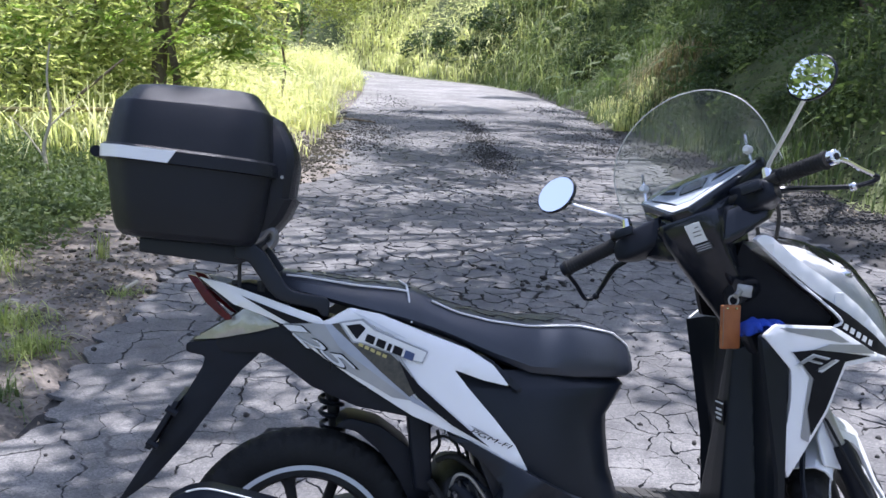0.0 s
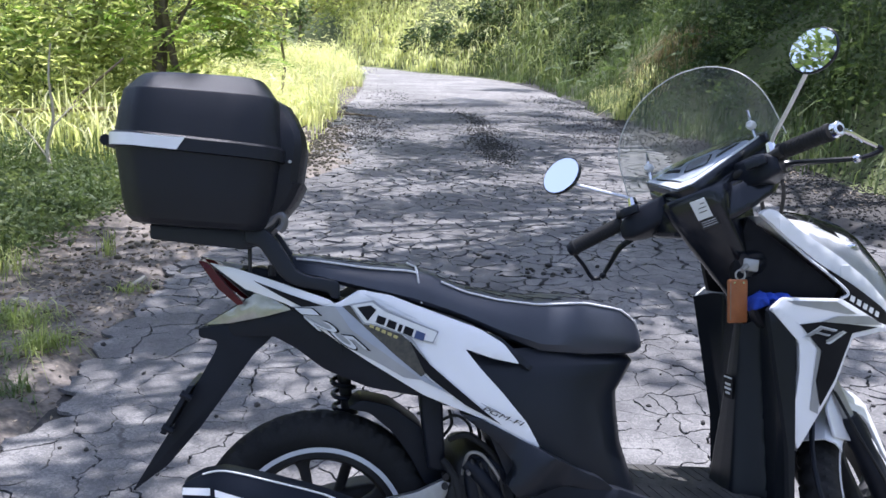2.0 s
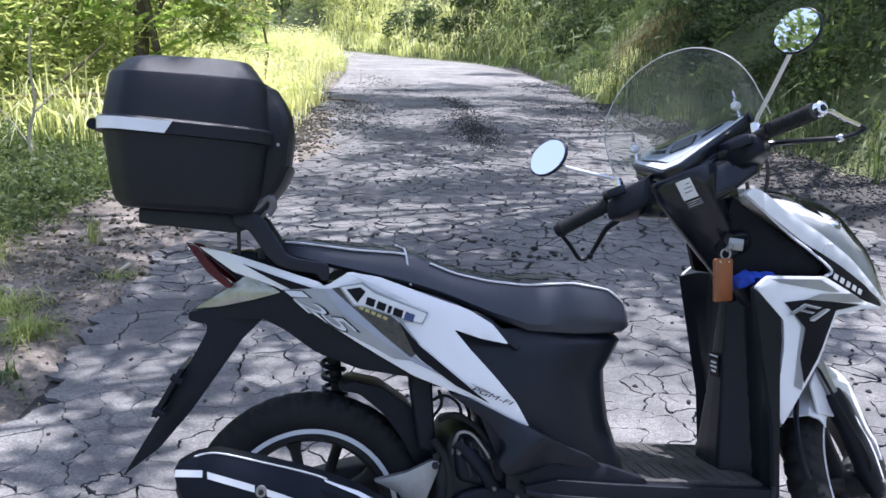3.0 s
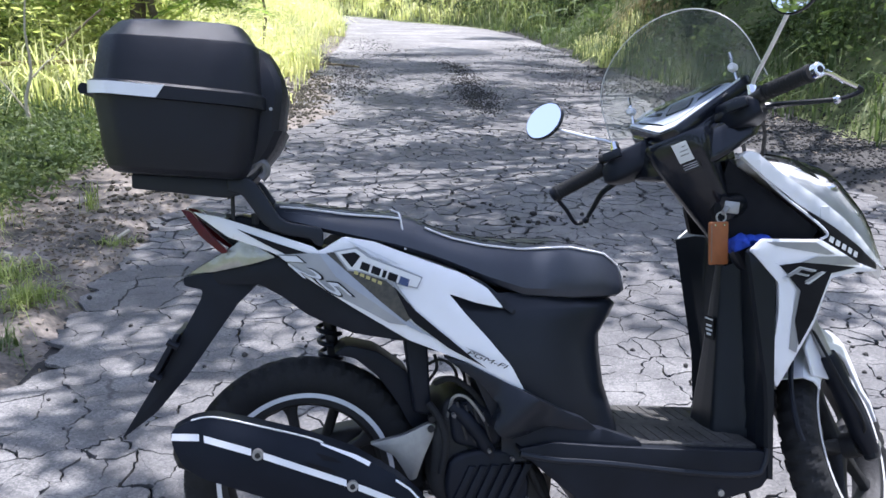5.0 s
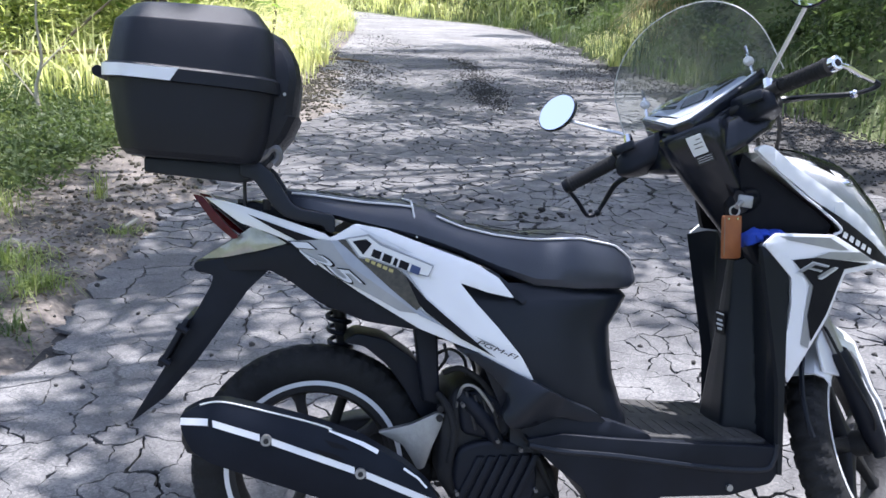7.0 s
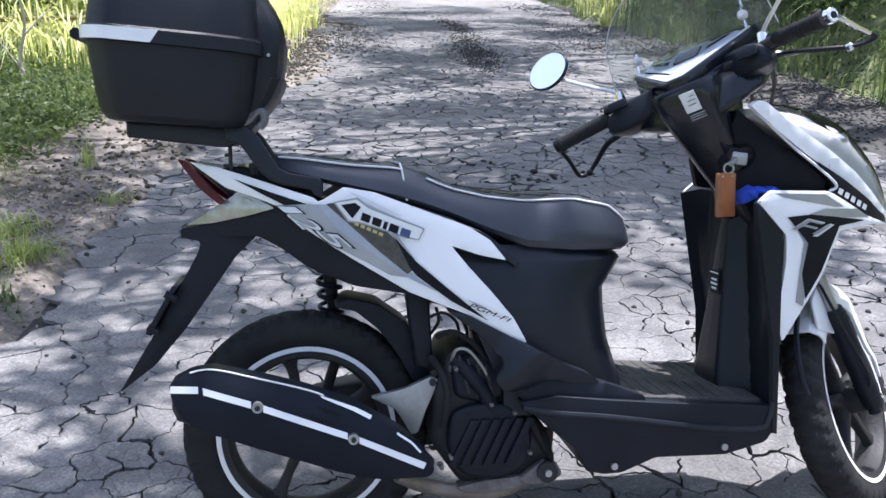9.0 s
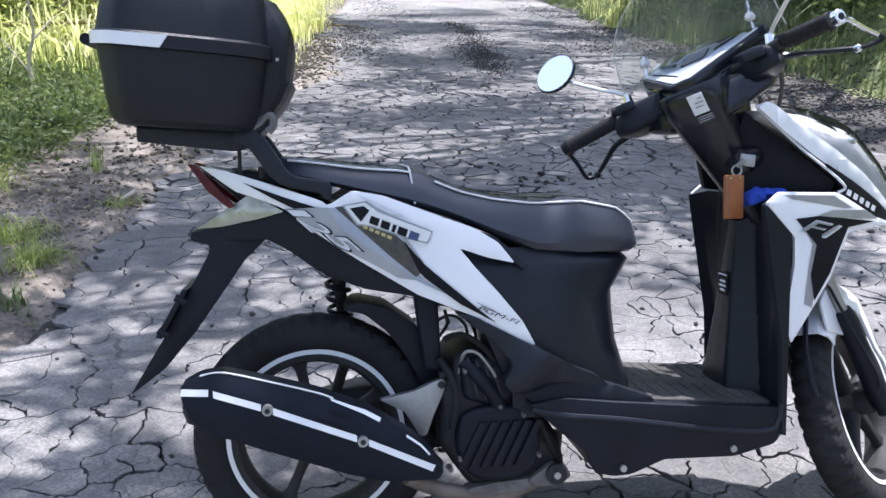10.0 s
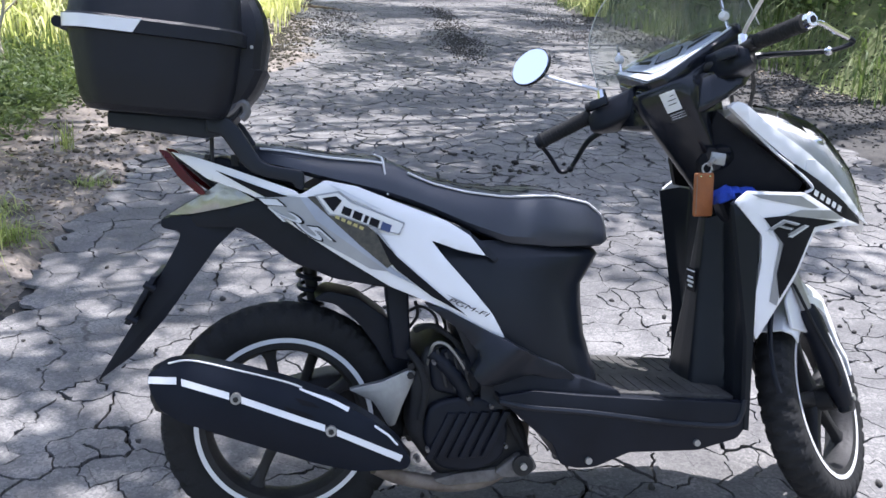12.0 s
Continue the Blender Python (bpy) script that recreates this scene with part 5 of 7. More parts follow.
FI = [(0.983, 0.446), (0.962, 0.504), (0.974, 0.56), (0.981, 0.612), (0.979, 0.67), (0.916, 0.739), (0.945, 0.763), (1.085, 0.757), (1.2, 0.70), (1.289, 0.675), (1.2, 0.681), (1.118, 0.674), (1.098, 0.64), (1.072, 0.582), (1.026, 0.513)]
for side in (-1, 1):
    front = part("front_panel", skin(soften(FI, 0.007), nose, 0.014, side=side, step=0.012, edge=0.0015), WHITE, scooter, "glossy white front side panel")
    for name, outline, m, p in (
            ("black_graphic", [(0.978, 0.708), (1.04, 0.712), (1.19, 0.692), (1.112, 0.684), (1.092, 0.645), (1.066, 0.59), (1.03, 0.535), (1.018, 0.59), (1.03, 0.652), (0.99, 0.695)], INK, 0.0024),
            ("grey_graphic", [(0.956, 0.722), (0.988, 0.7), (1.02, 0.655), (1.012, 0.6), (1.006, 0.53), (1.026, 0.52), (1.03, 0.56), (1.026, 0.6), (1.034, 0.652), (0.99, 0.698)], SILVER, 0.0014),
            ("grey_top_graphic", [(0.948, 0.757), (1.07, 0.752), (1.125, 0.724), (1.1, 0.724), (0.97, 0.748)], SILVER, 0.0014),
            ("grey_bar_graphic", [(1.03, 0.712), (1.07, 0.722), (1.16, 0.718), (1.205, 0.696), (1.1, 0.704)], SILVER, 0.0032)):
        part(name, skin(outline, nose, 0.0, p, side=side), m, front)
    strip = part("cowl_strip", skin(soften([(0.909, 0.934), (0.925, 0.945), (0.945, 0.94), (1.003, 0.897), (1.097, 0.844), (1.175, 0.794), (1.258, 0.727), (1.31, 0.688), (1.33, 0.672), (1.29, 0.69), (1.208, 0.737), (1.117, 0.79), (1.037, 0.836), (0.965, 0.887)], 0.006), cowl, 0.02, 0.006, side=side), WHITE, scooter, "glossy white headlight surround")
    part("inner_cover", skin(soften([(0.914, 0.928), (0.97, 0.878), (1.05, 0.815), (1.10, 0.775), (1.085, 0.752), (0.945, 0.752), (0.9, 0.758), (0.884, 0.82)], 0.006), lambda x, z: between(x, [0.88, 1.0, 1.12], [0.085, 0.125, 0.138]), 0.02, side=side), INK, scooter)
    part("badge_panel", skin(soften([(1.06, 0.818), (1.13, 0.782), (1.208, 0.737), (1.29, 0.682), (1.24, 0.684), (1.19, 0.7), (1.1, 0.752), (1.103, 0.765), (1.085, 0.79)], 0.005), badge, 0.012, side=side), INK, scooter)
    if side > 0:
        continue
    line = curve([(0.93, 0, 0.918), (1.013, 0, 0.846), (1.06, 0, 0.81), (1.096, 0, 0.78), (1.106, 0, 0.765), (1.09, 0, 0.757)], 4)
    part("edge_line", tube([(q.x, side * (between(q.x, [0.9, 1.0, 1.1], [0.15, 0.15, 0.156]) + 0.003), q.z) for q in line], 0.003, 6), LIGHT_SILVER, scooter)
for k in range(5):      # maker's name as plain bars
    x = 1.117 + 0.0185 * k
    z = 0.763 - (x - 1.117) * 0.48
    part("badge_bar", skin([(x, z), (x + 0.012, z - 0.0055), (x + 0.0075, z - 0.0165), (x - 0.0045, z - 0.011)], badge, 0.0, 0.003), PAPER, scooter)
letters_on("injection_badge", "FI", 0.07, (0.972, 0.683), (1.088, 0.656), lambda x, z: nose(x, z), LIGHT_SILVER, scooter, "silver outlined badge letters", 0.0042, 0.45, 0.68)
letters_on("injection_badge_inner", "FI", 0.07, (0.98, 0.6855), (1.08, 0.662), lambda x, z: nose(x, z), SILVER, scooter, "", 0.0052, 0.45, 0.54)
rings = []
for x in np.linspace(0.985, 1.30, 12):
    w = nose(x, 0.66) - 0.014
    lo, hi = between(x, [0.98, 1.03, 1.07, 1.12, 1.2, 1.3], [0.44, 0.53, 0.6, 0.68, 0.69, 0.675]), between(x, [0.98, 1.1, 1.2, 1.3], [0.74, 0.75, 0.715, 0.682])
    rings.append([(x, -w, lo), (x, -w, hi), (x, -w * 0.5, hi + 0.02), (x, w * 0.5, hi + 0.02), (x, w, hi), (x, w, lo), (x, 0, lo - 0.01)])
part("nose_core", loft(rings), BLACK, scooter)
rings = []
for x in np.linspace(0.93, 1.325, 16):
    w, zs = cowl(x, 0) - 0.006, between(x, [0.92, 1.04, 1.154, 1.245, 1.33], [0.93, 0.876, 0.795, 0.727, 0.665])
    zt = between(x, [0.93, 1.0, 1.07, 1.176, 1.268, 1.325], [0.93, 0.93, 0.922, 0.89, 0.80, 0.668])
    rings.append([(x, w * math.cos(a), zs + (zt - zs) * max(0, math.sin(a)) ** 0.8) for a in np.linspace(0, math.pi, 17)] + [(x, -w * 0.5, zs - 0.02), (x, w * 0.5, zs - 0.02)])
part("headlight_housing", loft(rings), LAMP_REFLECTOR, scooter, "silver lamp reflector")
rings = []
for x in np.linspace(1.03, 1.318, 14):
    w, zs = cowl(x, 0) + 0.002, between(x, [0.92, 1.04, 1.154, 1.245, 1.33], [0.938, 0.887, 0.806, 0.738, 0.675])
    zt = between(x, [0.93, 1.0, 1.07, 1.176, 1.268, 1.325], [0.945, 0.945, 0.937, 0.905, 0.815, 0.68])
    rings.append([(x, w * math.cos(a), zs + (zt - zs) * max(0, math.sin(a)) ** 0.8) for a in np.linspace(0, math.pi, 17)])
lens = part("headlight_lens", loft(rings, closed=False), LENS, scooter, "clear headlight lens")
for s in (-1, 1):
    rows = [[(x, s * (cowl(x, 0) * f), between(x, [1.04, 1.13, 1.22], [0.898, 0.862, 0.79]) + lift + h) for h in (0.012, 0.019)] for x, f, lift in ((1.06, 0.72, 0.012), (1.11, 0.66, 0.012), (1.16, 0.72, -0.005), (1.2, 0.82, -0.02))]
    part("lamp_brow", loft([[a, b, (b[0], b[1] - s * 0.012, b[2]), (a[0], a[1] - s * 0.012, a[2])] for a, b in rows]), INK, lens)
part("lens_visor", slab(soften([(1.108, 0.905), (1.118, 0.918), (1.15, 0.922), (1.184, 0.908), (1.24, 0.866), (1.205, 0.868), (1.16, 0.884)], 0.004), 0.005, 0.03, 0.004), GLOSS_BLACK, lens, "black visor over the headlight")
for x, y, z, r in ((1.15, -0.06, 0.862, 0.035), (1.15, 0.06, 0.862, 0.035), (1.225, -0.035, 0.80, 0.028), (1.225, 0.035, 0.80, 0.028)):
    bm = bmesh.new()
    bmesh.ops.create_icosphere(bm, subdivisions=3, radius=r, matrix=Matrix.Translation((x, y, z)) @ Matrix.Diagonal((1, 1, 0.5, 1)))
    part("reflector_bowl", bm, CHROME, lens)

part("column_cover", slab(soften([(0.965, 0.68), (0.935, 0.74), (0.915, 0.80), (1.02, 0.82), (1.03, 0.68)], 0.015), -0.07, 0.07, 0.02), BLACK, scooter)

# -- key barrel --
part("ignition_lock", tube([(0.905, -0.1, 0.824), (0.93, -0.085, 0.83), (0.955, -0.06, 0.845)], [0.026, 0.032, 0.034], 14), GLOSS_BLACK, scooter)
part("lock_face", block(-0.016, 0.016, -0.003, 0.003, -0.013, 0.013, 0.003), ALU, scooter, "worn silver lock plate").matrix_local = pose(0.91, -0.118, 0.826, 0, 8, -14)
part("key", merge(rod((0.9, -0.12, 0.825), (0.885, -0.13, 0.815), 0.006), revolve([(0.009, -0.0015), (0.012, -0.0015), (0.012, 0.0015), (0.009, 0.0015)], (0.882, -0.128, 0.806), "Y", 18)), ALU, scooter)

# -- handlebar assembly, turned to the left --
AXIS = Vector((-math.sin(radians(26.5)), 0, math.cos(radians(26.5))))
PIVOT = Vector((1.36, 0, 0))
STEER = Matrix.Translation(PIVOT) @ Matrix.Rotation(radians(46), 4, AXIS) @ Matrix.Translation(-PIVOT)


def spart(name, bm, material, parent=None, label="", smooth=True):
    """A part of the steered assembly."""
    bmesh.ops.transform(bm, matrix=STEER, verts=bm.verts)
    return part(name, bm, material, parent or scooter, label, smooth)


rings = []
for z, xc, hx, hy in ((0.68, 1.0, 0.035, 0.042), (0.76, 0.955, 0.045, 0.046), (0.83, 0.90, 0.062, 0.052), (0.88, 0.87, 0.075, 0.06), (0.92, 0.852, 0.084, 0.068), (0.955, 0.84, 0.088, 0.078), (0.968, 0.84, 0.085, 0.078)):
    rings.append([(xc + a, b, z + 0.1 * a) for a, b in rounded(hx, hy, min(hx, hy) * 0.45, 4)])
neck = spart("steering_cover", loft(rings), GLOSS_BLACK, None, "black steering column cover")
rings = []
for y in np.linspace(-0.155, 0.155, 31):
    a = abs(y)
    hx, hz = between(a, [0, 0.07, 0.11, 0.145, 0.155], [0.08, 0.076, 0.062, 0.045, 0.02]), between(a, [0, 0.06, 0.1, 0.145, 0.155], [0.042, 0.042, 0.038, 0.032, 0.018])
    rings.append([(0.862 + 0.12 * a + p, y, 0.962 + 0.1 * a + q + 0.65 * p) for p, q in rounded(hx, hz, min(hx, hz) * 0.6, 4)])
bars = spart("handlebar_cover", loft(rings), GLOSS_BLACK, None, "gloss black handlebar cover")
spart("handlebar", tube(curve([(0.80, -0.2, 0.99), (0.825, -0.1, 0.985), (0.835, 0, 0.98), (0.825, 0.1, 0.985), (0.80, 0.2, 0.99)], 5), 0.0115, 10), DARK_METAL, bars)


# meter panel on top, tilted to the rider
def top_sheet(outline, lift, thick, slope=0.73, x0=0.748, z0=0.972):
    bm = slab([(x, y) for x, y in outline], 0, thick, min(0.004, thick * 0.4), 2)
    for v in bm.verts:
        x, y, h = v.co.x, v.co.z, v.co.y
        v.co = (x - 0.5 * (lift + h), y, z0 + slope * (x - x0) + (lift + h) * 0.8 - 0.1 * y * y)
    return bm


def both(pts):
    """Mirrors a half outline (x, y >= 0) about the middle."""
    return [(x, -y) for x, y in pts] + [(x, y) for x, y in reversed(pts)]


meter = spart("meter_panel", top_sheet(soften(both([(0.748, 0.02), (0.762, 0.036), (0.876, 0.15), (0.89, 0.152), (0.91, 0.11), (0.92, 0.076), (0.924, 0.02)]), 0.006, 3), -0.03, 0.032), GLOSS_BLACK, None, "instrument panel with silver trim")
spart("trim", top_sheet(soften(both([(0.752, 0.018), (0.768, 0.036), (0.868, 0.138), (0.876, 0.138), (0.80, 0.046), (0.778, 0.02)]), 0.003), 0.0024, 0.003), LIGHT_SILVER, meter, "silver trim")
spart("dial", top_sheet(soften(both([(0.783, 0.018), (0.806, 0.042), (0.868, 0.118), (0.878, 0.106), (0.888, 0.06), (0.89, 0.01)]), 0.004), 0.0024, 0.002), SKY_GLARE_DIAL, meter, "silver dial face, paled for the sky reflected in its glass")
spart("dial", top_sheet([(0.848 + a, b) for a, b in rounded(0.024, 0.03, 0.008, 3)], 0.0046, 0.0012), INK, meter, "dark speed dial")
spart("dial_face", top_sheet([(0.848 + a, b) for a, b in rounded(0.02, 0.026, 0.007, 3)], 0.006, 0.0008), SILVER, meter)
for s in (-1, 1):
    spart("dial", top_sheet([(0.84, s * 0.045), (0.855, s * 0.045), (0.878, s * 0.085), (0.872, s * 0.095)][::s], 0.0046, 0.0012), INK, meter)
    spart("dial", top_sheet([(0.872, s * 0.05), (0.884, s * 0.04), (0.884, s * 0.07), (0.88, s * 0.075)][::s], 0.0046, 0.0012), GREY, meter)
    spart("wing", top_sheet(soften([(0.76, s * 0.04), (0.872, s * 0.152), (0.884, s * 0.146), (0.80, s * 0.045)][::s], 0.006), -0.055, 0.03), GLOSS_BLACK, meter)
bm = top_sheet(soften(both([(0.782, 0.019), (0.805, 0.043), (0.873, 0.124), (0.89, 0.111), (0.903, 0.06), (0.905, 0.01)]), 0.004), 0.0085, 0.002)
bmesh.ops.delete(bm, geom=[f for f in bm.faces if len(f.verts) < 8 or f.calc_center_median().z < max(g.calc_center_median().z for g in bm.faces if len(g.verts) >= 8) - 1e-5], context="FACES")
spart("meter_glass", bm, LENS, meter)
for s in (-1, 1):
    inner, outer = (Vector((0.82, 0.178, 0.977)), Vector((0.774, 0.323, 0.944))) if s > 0 else (Vector((0.825, -0.169, 0.997)), Vector((0.763, -0.322, 0.978)))
    d = (outer - inner).normalized()
    spart("switch_housing", loft([[inner + d * t + Vector((p * 1.0 - 0.004, 0, q * 0.85 - 0.026)) for p, q in rounded(hw, hh, 0.012, 3)] for t, hw, hh in ((-0.11, 0.02, 0.02), (-0.1, 0.033, 0.036), (-0.03, 0.036, 0.037), (-0.01, 0.033, 0.034), (0.012, 0.024, 0.026), (0.02, 0.018, 0.02))]), BLACK, bars)
    grip = spart("grip", tube([inner + d * 0.022 + d * (0.132 * t) for t in (0, 0.02, 0.06, 0.5, 0.9, 0.94, 1.0)] , [0.015, 0.019, 0.0165, 0.016, 0.0165, 0.019, 0.017], 14), RUBBER, bars, "black rubber grip")
    for k in range(14):
        c = inner + d * (0.035 + 0.008 * k)
        spart("grip_ring", tube([c, c + d * 0.004], 0.0172, 12), RUBBER, grip)
    spart("switch", block(inner.x - 0.046, inner.x - 0.034, min(inner.y, inner.y - s * 0.045), max(inner.y, inner.y - s * 0.045), 0.972, 0.992, 0.003), GREY, bars)
    end = spart("bar_end", tube([outer - d * 0.005, outer + d * 0.006, outer + d * 0.008], [0.0155, 0.0155, 0.013], 16), CHROME if s < 0 else BLACK, bars, "bar end")
    spart("bar_end_bolt", tube([outer + d * 0.006, outer + d * 0.0095], 0.007, 10), INK, end)
    if s > 0:
        lever = [(0.835, 0.165, 0.95), (0.85, 0.199, 0.94), (0.849, 0.239, 0.928), (0.867, 0.287, 0.902), (0.866, 0.31, 0.883)]
        guard = [(0.774, 0.322, 0.938), (0.796, 0.327, 0.928), (0.819, 0.328, 0.91), (0.85, 0.331, 0.882), (0.862, 0.316, 0.879)]
    else:
        lever = [(0.842, -0.165, 0.978), (0.862, -0.19, 0.977), (0.857, -0.225, 0.966), (0.86, -0.268, 0.953), (0.869, -0.315, 0.94)]
        guard = [(0.766, -0.326, 0.976), (0.79, -0.338, 0.969), (0.825, -0.346, 0.96), (0.862, -0.357, 0.95), (0.88, -0.361, 0.944), (0.881, -0.345, 0.941), (0.872, -0.322, 0.94)]
    lever, guard = [Vector(q) for q in lever], [Vector(q) for q in guard]
    spart("brake_lever", tube(curve(lever, 5), [0.0085 - 0.00017 * k for k in range(21)], 8), SATIN, bars, "black brake lever")
    spart("lever_clamp", tube([lever[0] - d * 0.03, lever[0] - d * 0.026, lever[0] + d * 0.004, lever[0] + d * 0.01], [0.012, 0.016, 0.016, 0.01], 10), SATIN, bars)
    spart("lever_tip", tube([lever[4] - d * 0.008, lever[4] - d * 0.004, lever[4] + d * 0.004, lever[4] + d * 0.008], [0.004, 0.0085, 0.0085, 0.004], 10), SATIN if s > 0 else CHROME, bars)
    line = curve(guard, 4)
    wing = spart("lever_guard", tube(line, [0.0052 if s > 0 else 0.0048] * len(line), 7), BLACK, bars, "thin lever guard")
    if s < 0:
        spart("guard_sleeve", tube(curve(guard[:4], 4), 0.0056, 8), CHROME, wing, "bright metal guard arm")
    # mirror
    c = Vector((0.81, 0.33, 1.14)) if s > 0 else Vector((0.742, -0.33, 1.14))
    foot = Vector((0.83, s * 0.17, 1.022))
    away = Vector((1, 0, -0.27)) if s > 0 else Vector((1, -0.12, 0.0))
    away.normalize()
    side_v = Vector((0, 1, 0)) - away * away.y
    side_v.normalize()
    up_v = away.cross(side_v)
    rim_pts = lambda r, off: [c + away * off + side_v * ((0.054 if s > 0 else 0.05) * r * math.cos(a)) + up_v * ((0.046 if s > 0 else 0.043) * r * math.sin(a)) for a in (2 * math.pi * k / 36 for k in range(36))]
    shell = spart("mirror", loft([rim_pts(1.0, -0.002), rim_pts(1.045, 0.0), rim_pts(1.045, 0.004), rim_pts(0.9, 0.011), rim_pts(0.5, 0.016), rim_pts(0.1, 0.018)]), GLOSS_BLACK, bars, "oval mirror on a chrome stalk")
    bm = loft([rim_pts(0.97, -0.0035), rim_pts(0.97, -0.0025)])
    spart("mirror_glass", bm, MIRROR, shell, "mirror glass", smooth=False)
    ball = c + away * 0.009 - (side_v * (0.045 * s) * 0.6) - up_v * 0.03
    spart("stalk", tube(curve([foot + Vector((0, 0, -0.012)), foot + (ball - foot) * 0.08 + Vector((0, 0, 0.002)), foot + (ball - foot) * 0.5, ball], 4), 0.0045, 8), BRIGHT_STEEL, shell)
    spart("stalk_nut", tube([foot + Vector((0, 0, -0.018)), foot + Vector((0, 0, 0.004))], [0.012, 0.009], 8), CHROME, shell)
    # windscreen stay
    stay = Vector((0.868, s * 0.132, 1.045))
    spart("screen_stay", tube([stay, stay + Vector((0.006, -s * 0.004, 0.085))], 0.0035, 7), CHROME, bars, "thin bright windscreen stay")
    k0 = stay + Vector((0.004, -s * 0.003, 0.048))
    spart("stay_knob", tube([k0 + Vector((-0.014, 0, 0)), k0 + Vector((-0.008, 0, 0)), k0 + Vector((0.002, 0, 0)), k0 + Vector((0.006, 0, 0))], [0.006, 0.0105, 0.0105, 0.006], 10), PAPER, bars, "white plastic knob")
# windscreen: a bowed clear sheet
def screen_point(u, v, off=0.0):
    """u from -1 to 1 across, v from 0 to 1 up."""
    w = 0.197 * (1 - 0.12 * v) * math.sqrt(max(0.0, 1 - max(0, (v - 0.28) / 0.72) ** 2.1))
    y = u * max(w, 0.004) - 0.008 * v
    z = 1.045 + 0.214 * v
    x = 0.925 - 1.5 * y * y - 0.10 * v + off
    return Vector((x, y, z))


rings = [[screen_point(u, v) for u in np.linspace(-1, 1, 25)] + [screen_point(u, v, 0.0025) for u in np.linspace(1, -1, 25)] for v in (0, 0.1, 0.2, 0.28, 0.36, 0.45, 0.55, 0.65, 0.74, 0.82, 0.88, 0.93, 0.965, 0.985, 0.997)]
screen = spart("windscreen", loft(rings), SHIELD, bars, "small clear bowed plastic windscreen")
rim = [screen_point(1, v) for v in np.linspace(0, 0.997, 30)] + [screen_point(-1, v) for v in np.linspace(0.997, 0, 30)]
spart("screen_edge", tube(rim, 0.0012, 6), EDGE, screen)
# sticker on the steering cover
def stick(name, u0, u1, v0, v1, material, lift=0.0):
    """A label on the back of the steering cover."""
    bm = block(-0.0007, 0.0007, u0, u1, v0, v1, 0)
    bmesh.ops.transform(bm, matrix=pose(0.7705 - lift, -0.004, 0.908, 0, -30, 0), verts=bm.verts)
    return spart(name, bm, material, neck)


stick("label", -0.03, 0.004, -0.006, 0.038, PAPER)
for k, (a, b) in enumerate(((-0.025, -0.016), (-0.026, -0.008), (-0.024, -0.006))):
    stick("label_bar", a, b, 0.0265 - 0.009 * k, 0.028 - 0.009 * k, DARK_METAL, 0.0012)
stick("label_small", -0.036, 0.004, -0.028, -0.010, DARK_METAL)
for k in range(3):
    stick("label_bar", -0.033, 0.0, -0.0135 - 0.005 * k, -0.0125 - 0.005 * k, LIGHT_SILVER, 0.0012)
# cables under the bars
for k, (y, z) in enumerate(((-0.1, 0.95), (-0.06, 0.94), (0.07, 0.95))):
    spart("cable", tube(curve([(0.86, y * 1.6, 0.985), (0.95, y * 1.3, 0.95), (0.99, y * 0.8, 0.88), (1.0, y * 0.4, 0.78)], 5), 0.0045, 7), RUBBER, bars)


# -- wheels --
def tyre(centre, R, half, groove=0.007):
    prof = [(R - 0.078, -half * 0.62), (R - 0.06, -half * 0.9), (R - 0.04, -half), (R - 0.022, -half * 0.95), (R - 0.009, -half * 0.74), (R - 0.002, -half * 0.4), (R, 0.0)]
    prof = prof + [(r, -w) for r, w in reversed(prof[:-1])]
    steps, n = 288, len(prof)
    bm = bmesh.new()
    vs = []
    for k in range(steps):
        a = 2 * math.pi * k / steps
        ring = []
        for i, (r, w) in enumerate(prof):
            off = min(i, n - 1 - i)
            cut = groove if (3 <= off <= 5 and (k + (2 * off if i < n / 2 else -2 * off)) % 8 < 2) else 0
            ring.append(bm.verts.new((centre[0] + (r - cut) * math.cos(a), centre[1] + (w * 0.94 if cut else w), centre[2] + (r - cut) * math.sin(a))))
        vs.append(ring)
    for k in range(steps):
        p, q = vs[k], vs[(k + 1) % steps]
        for i in range(n):
            j = (i + 1) % n
            bm.faces.new((p[i], p[j], q[j], q[i]))
    return bm


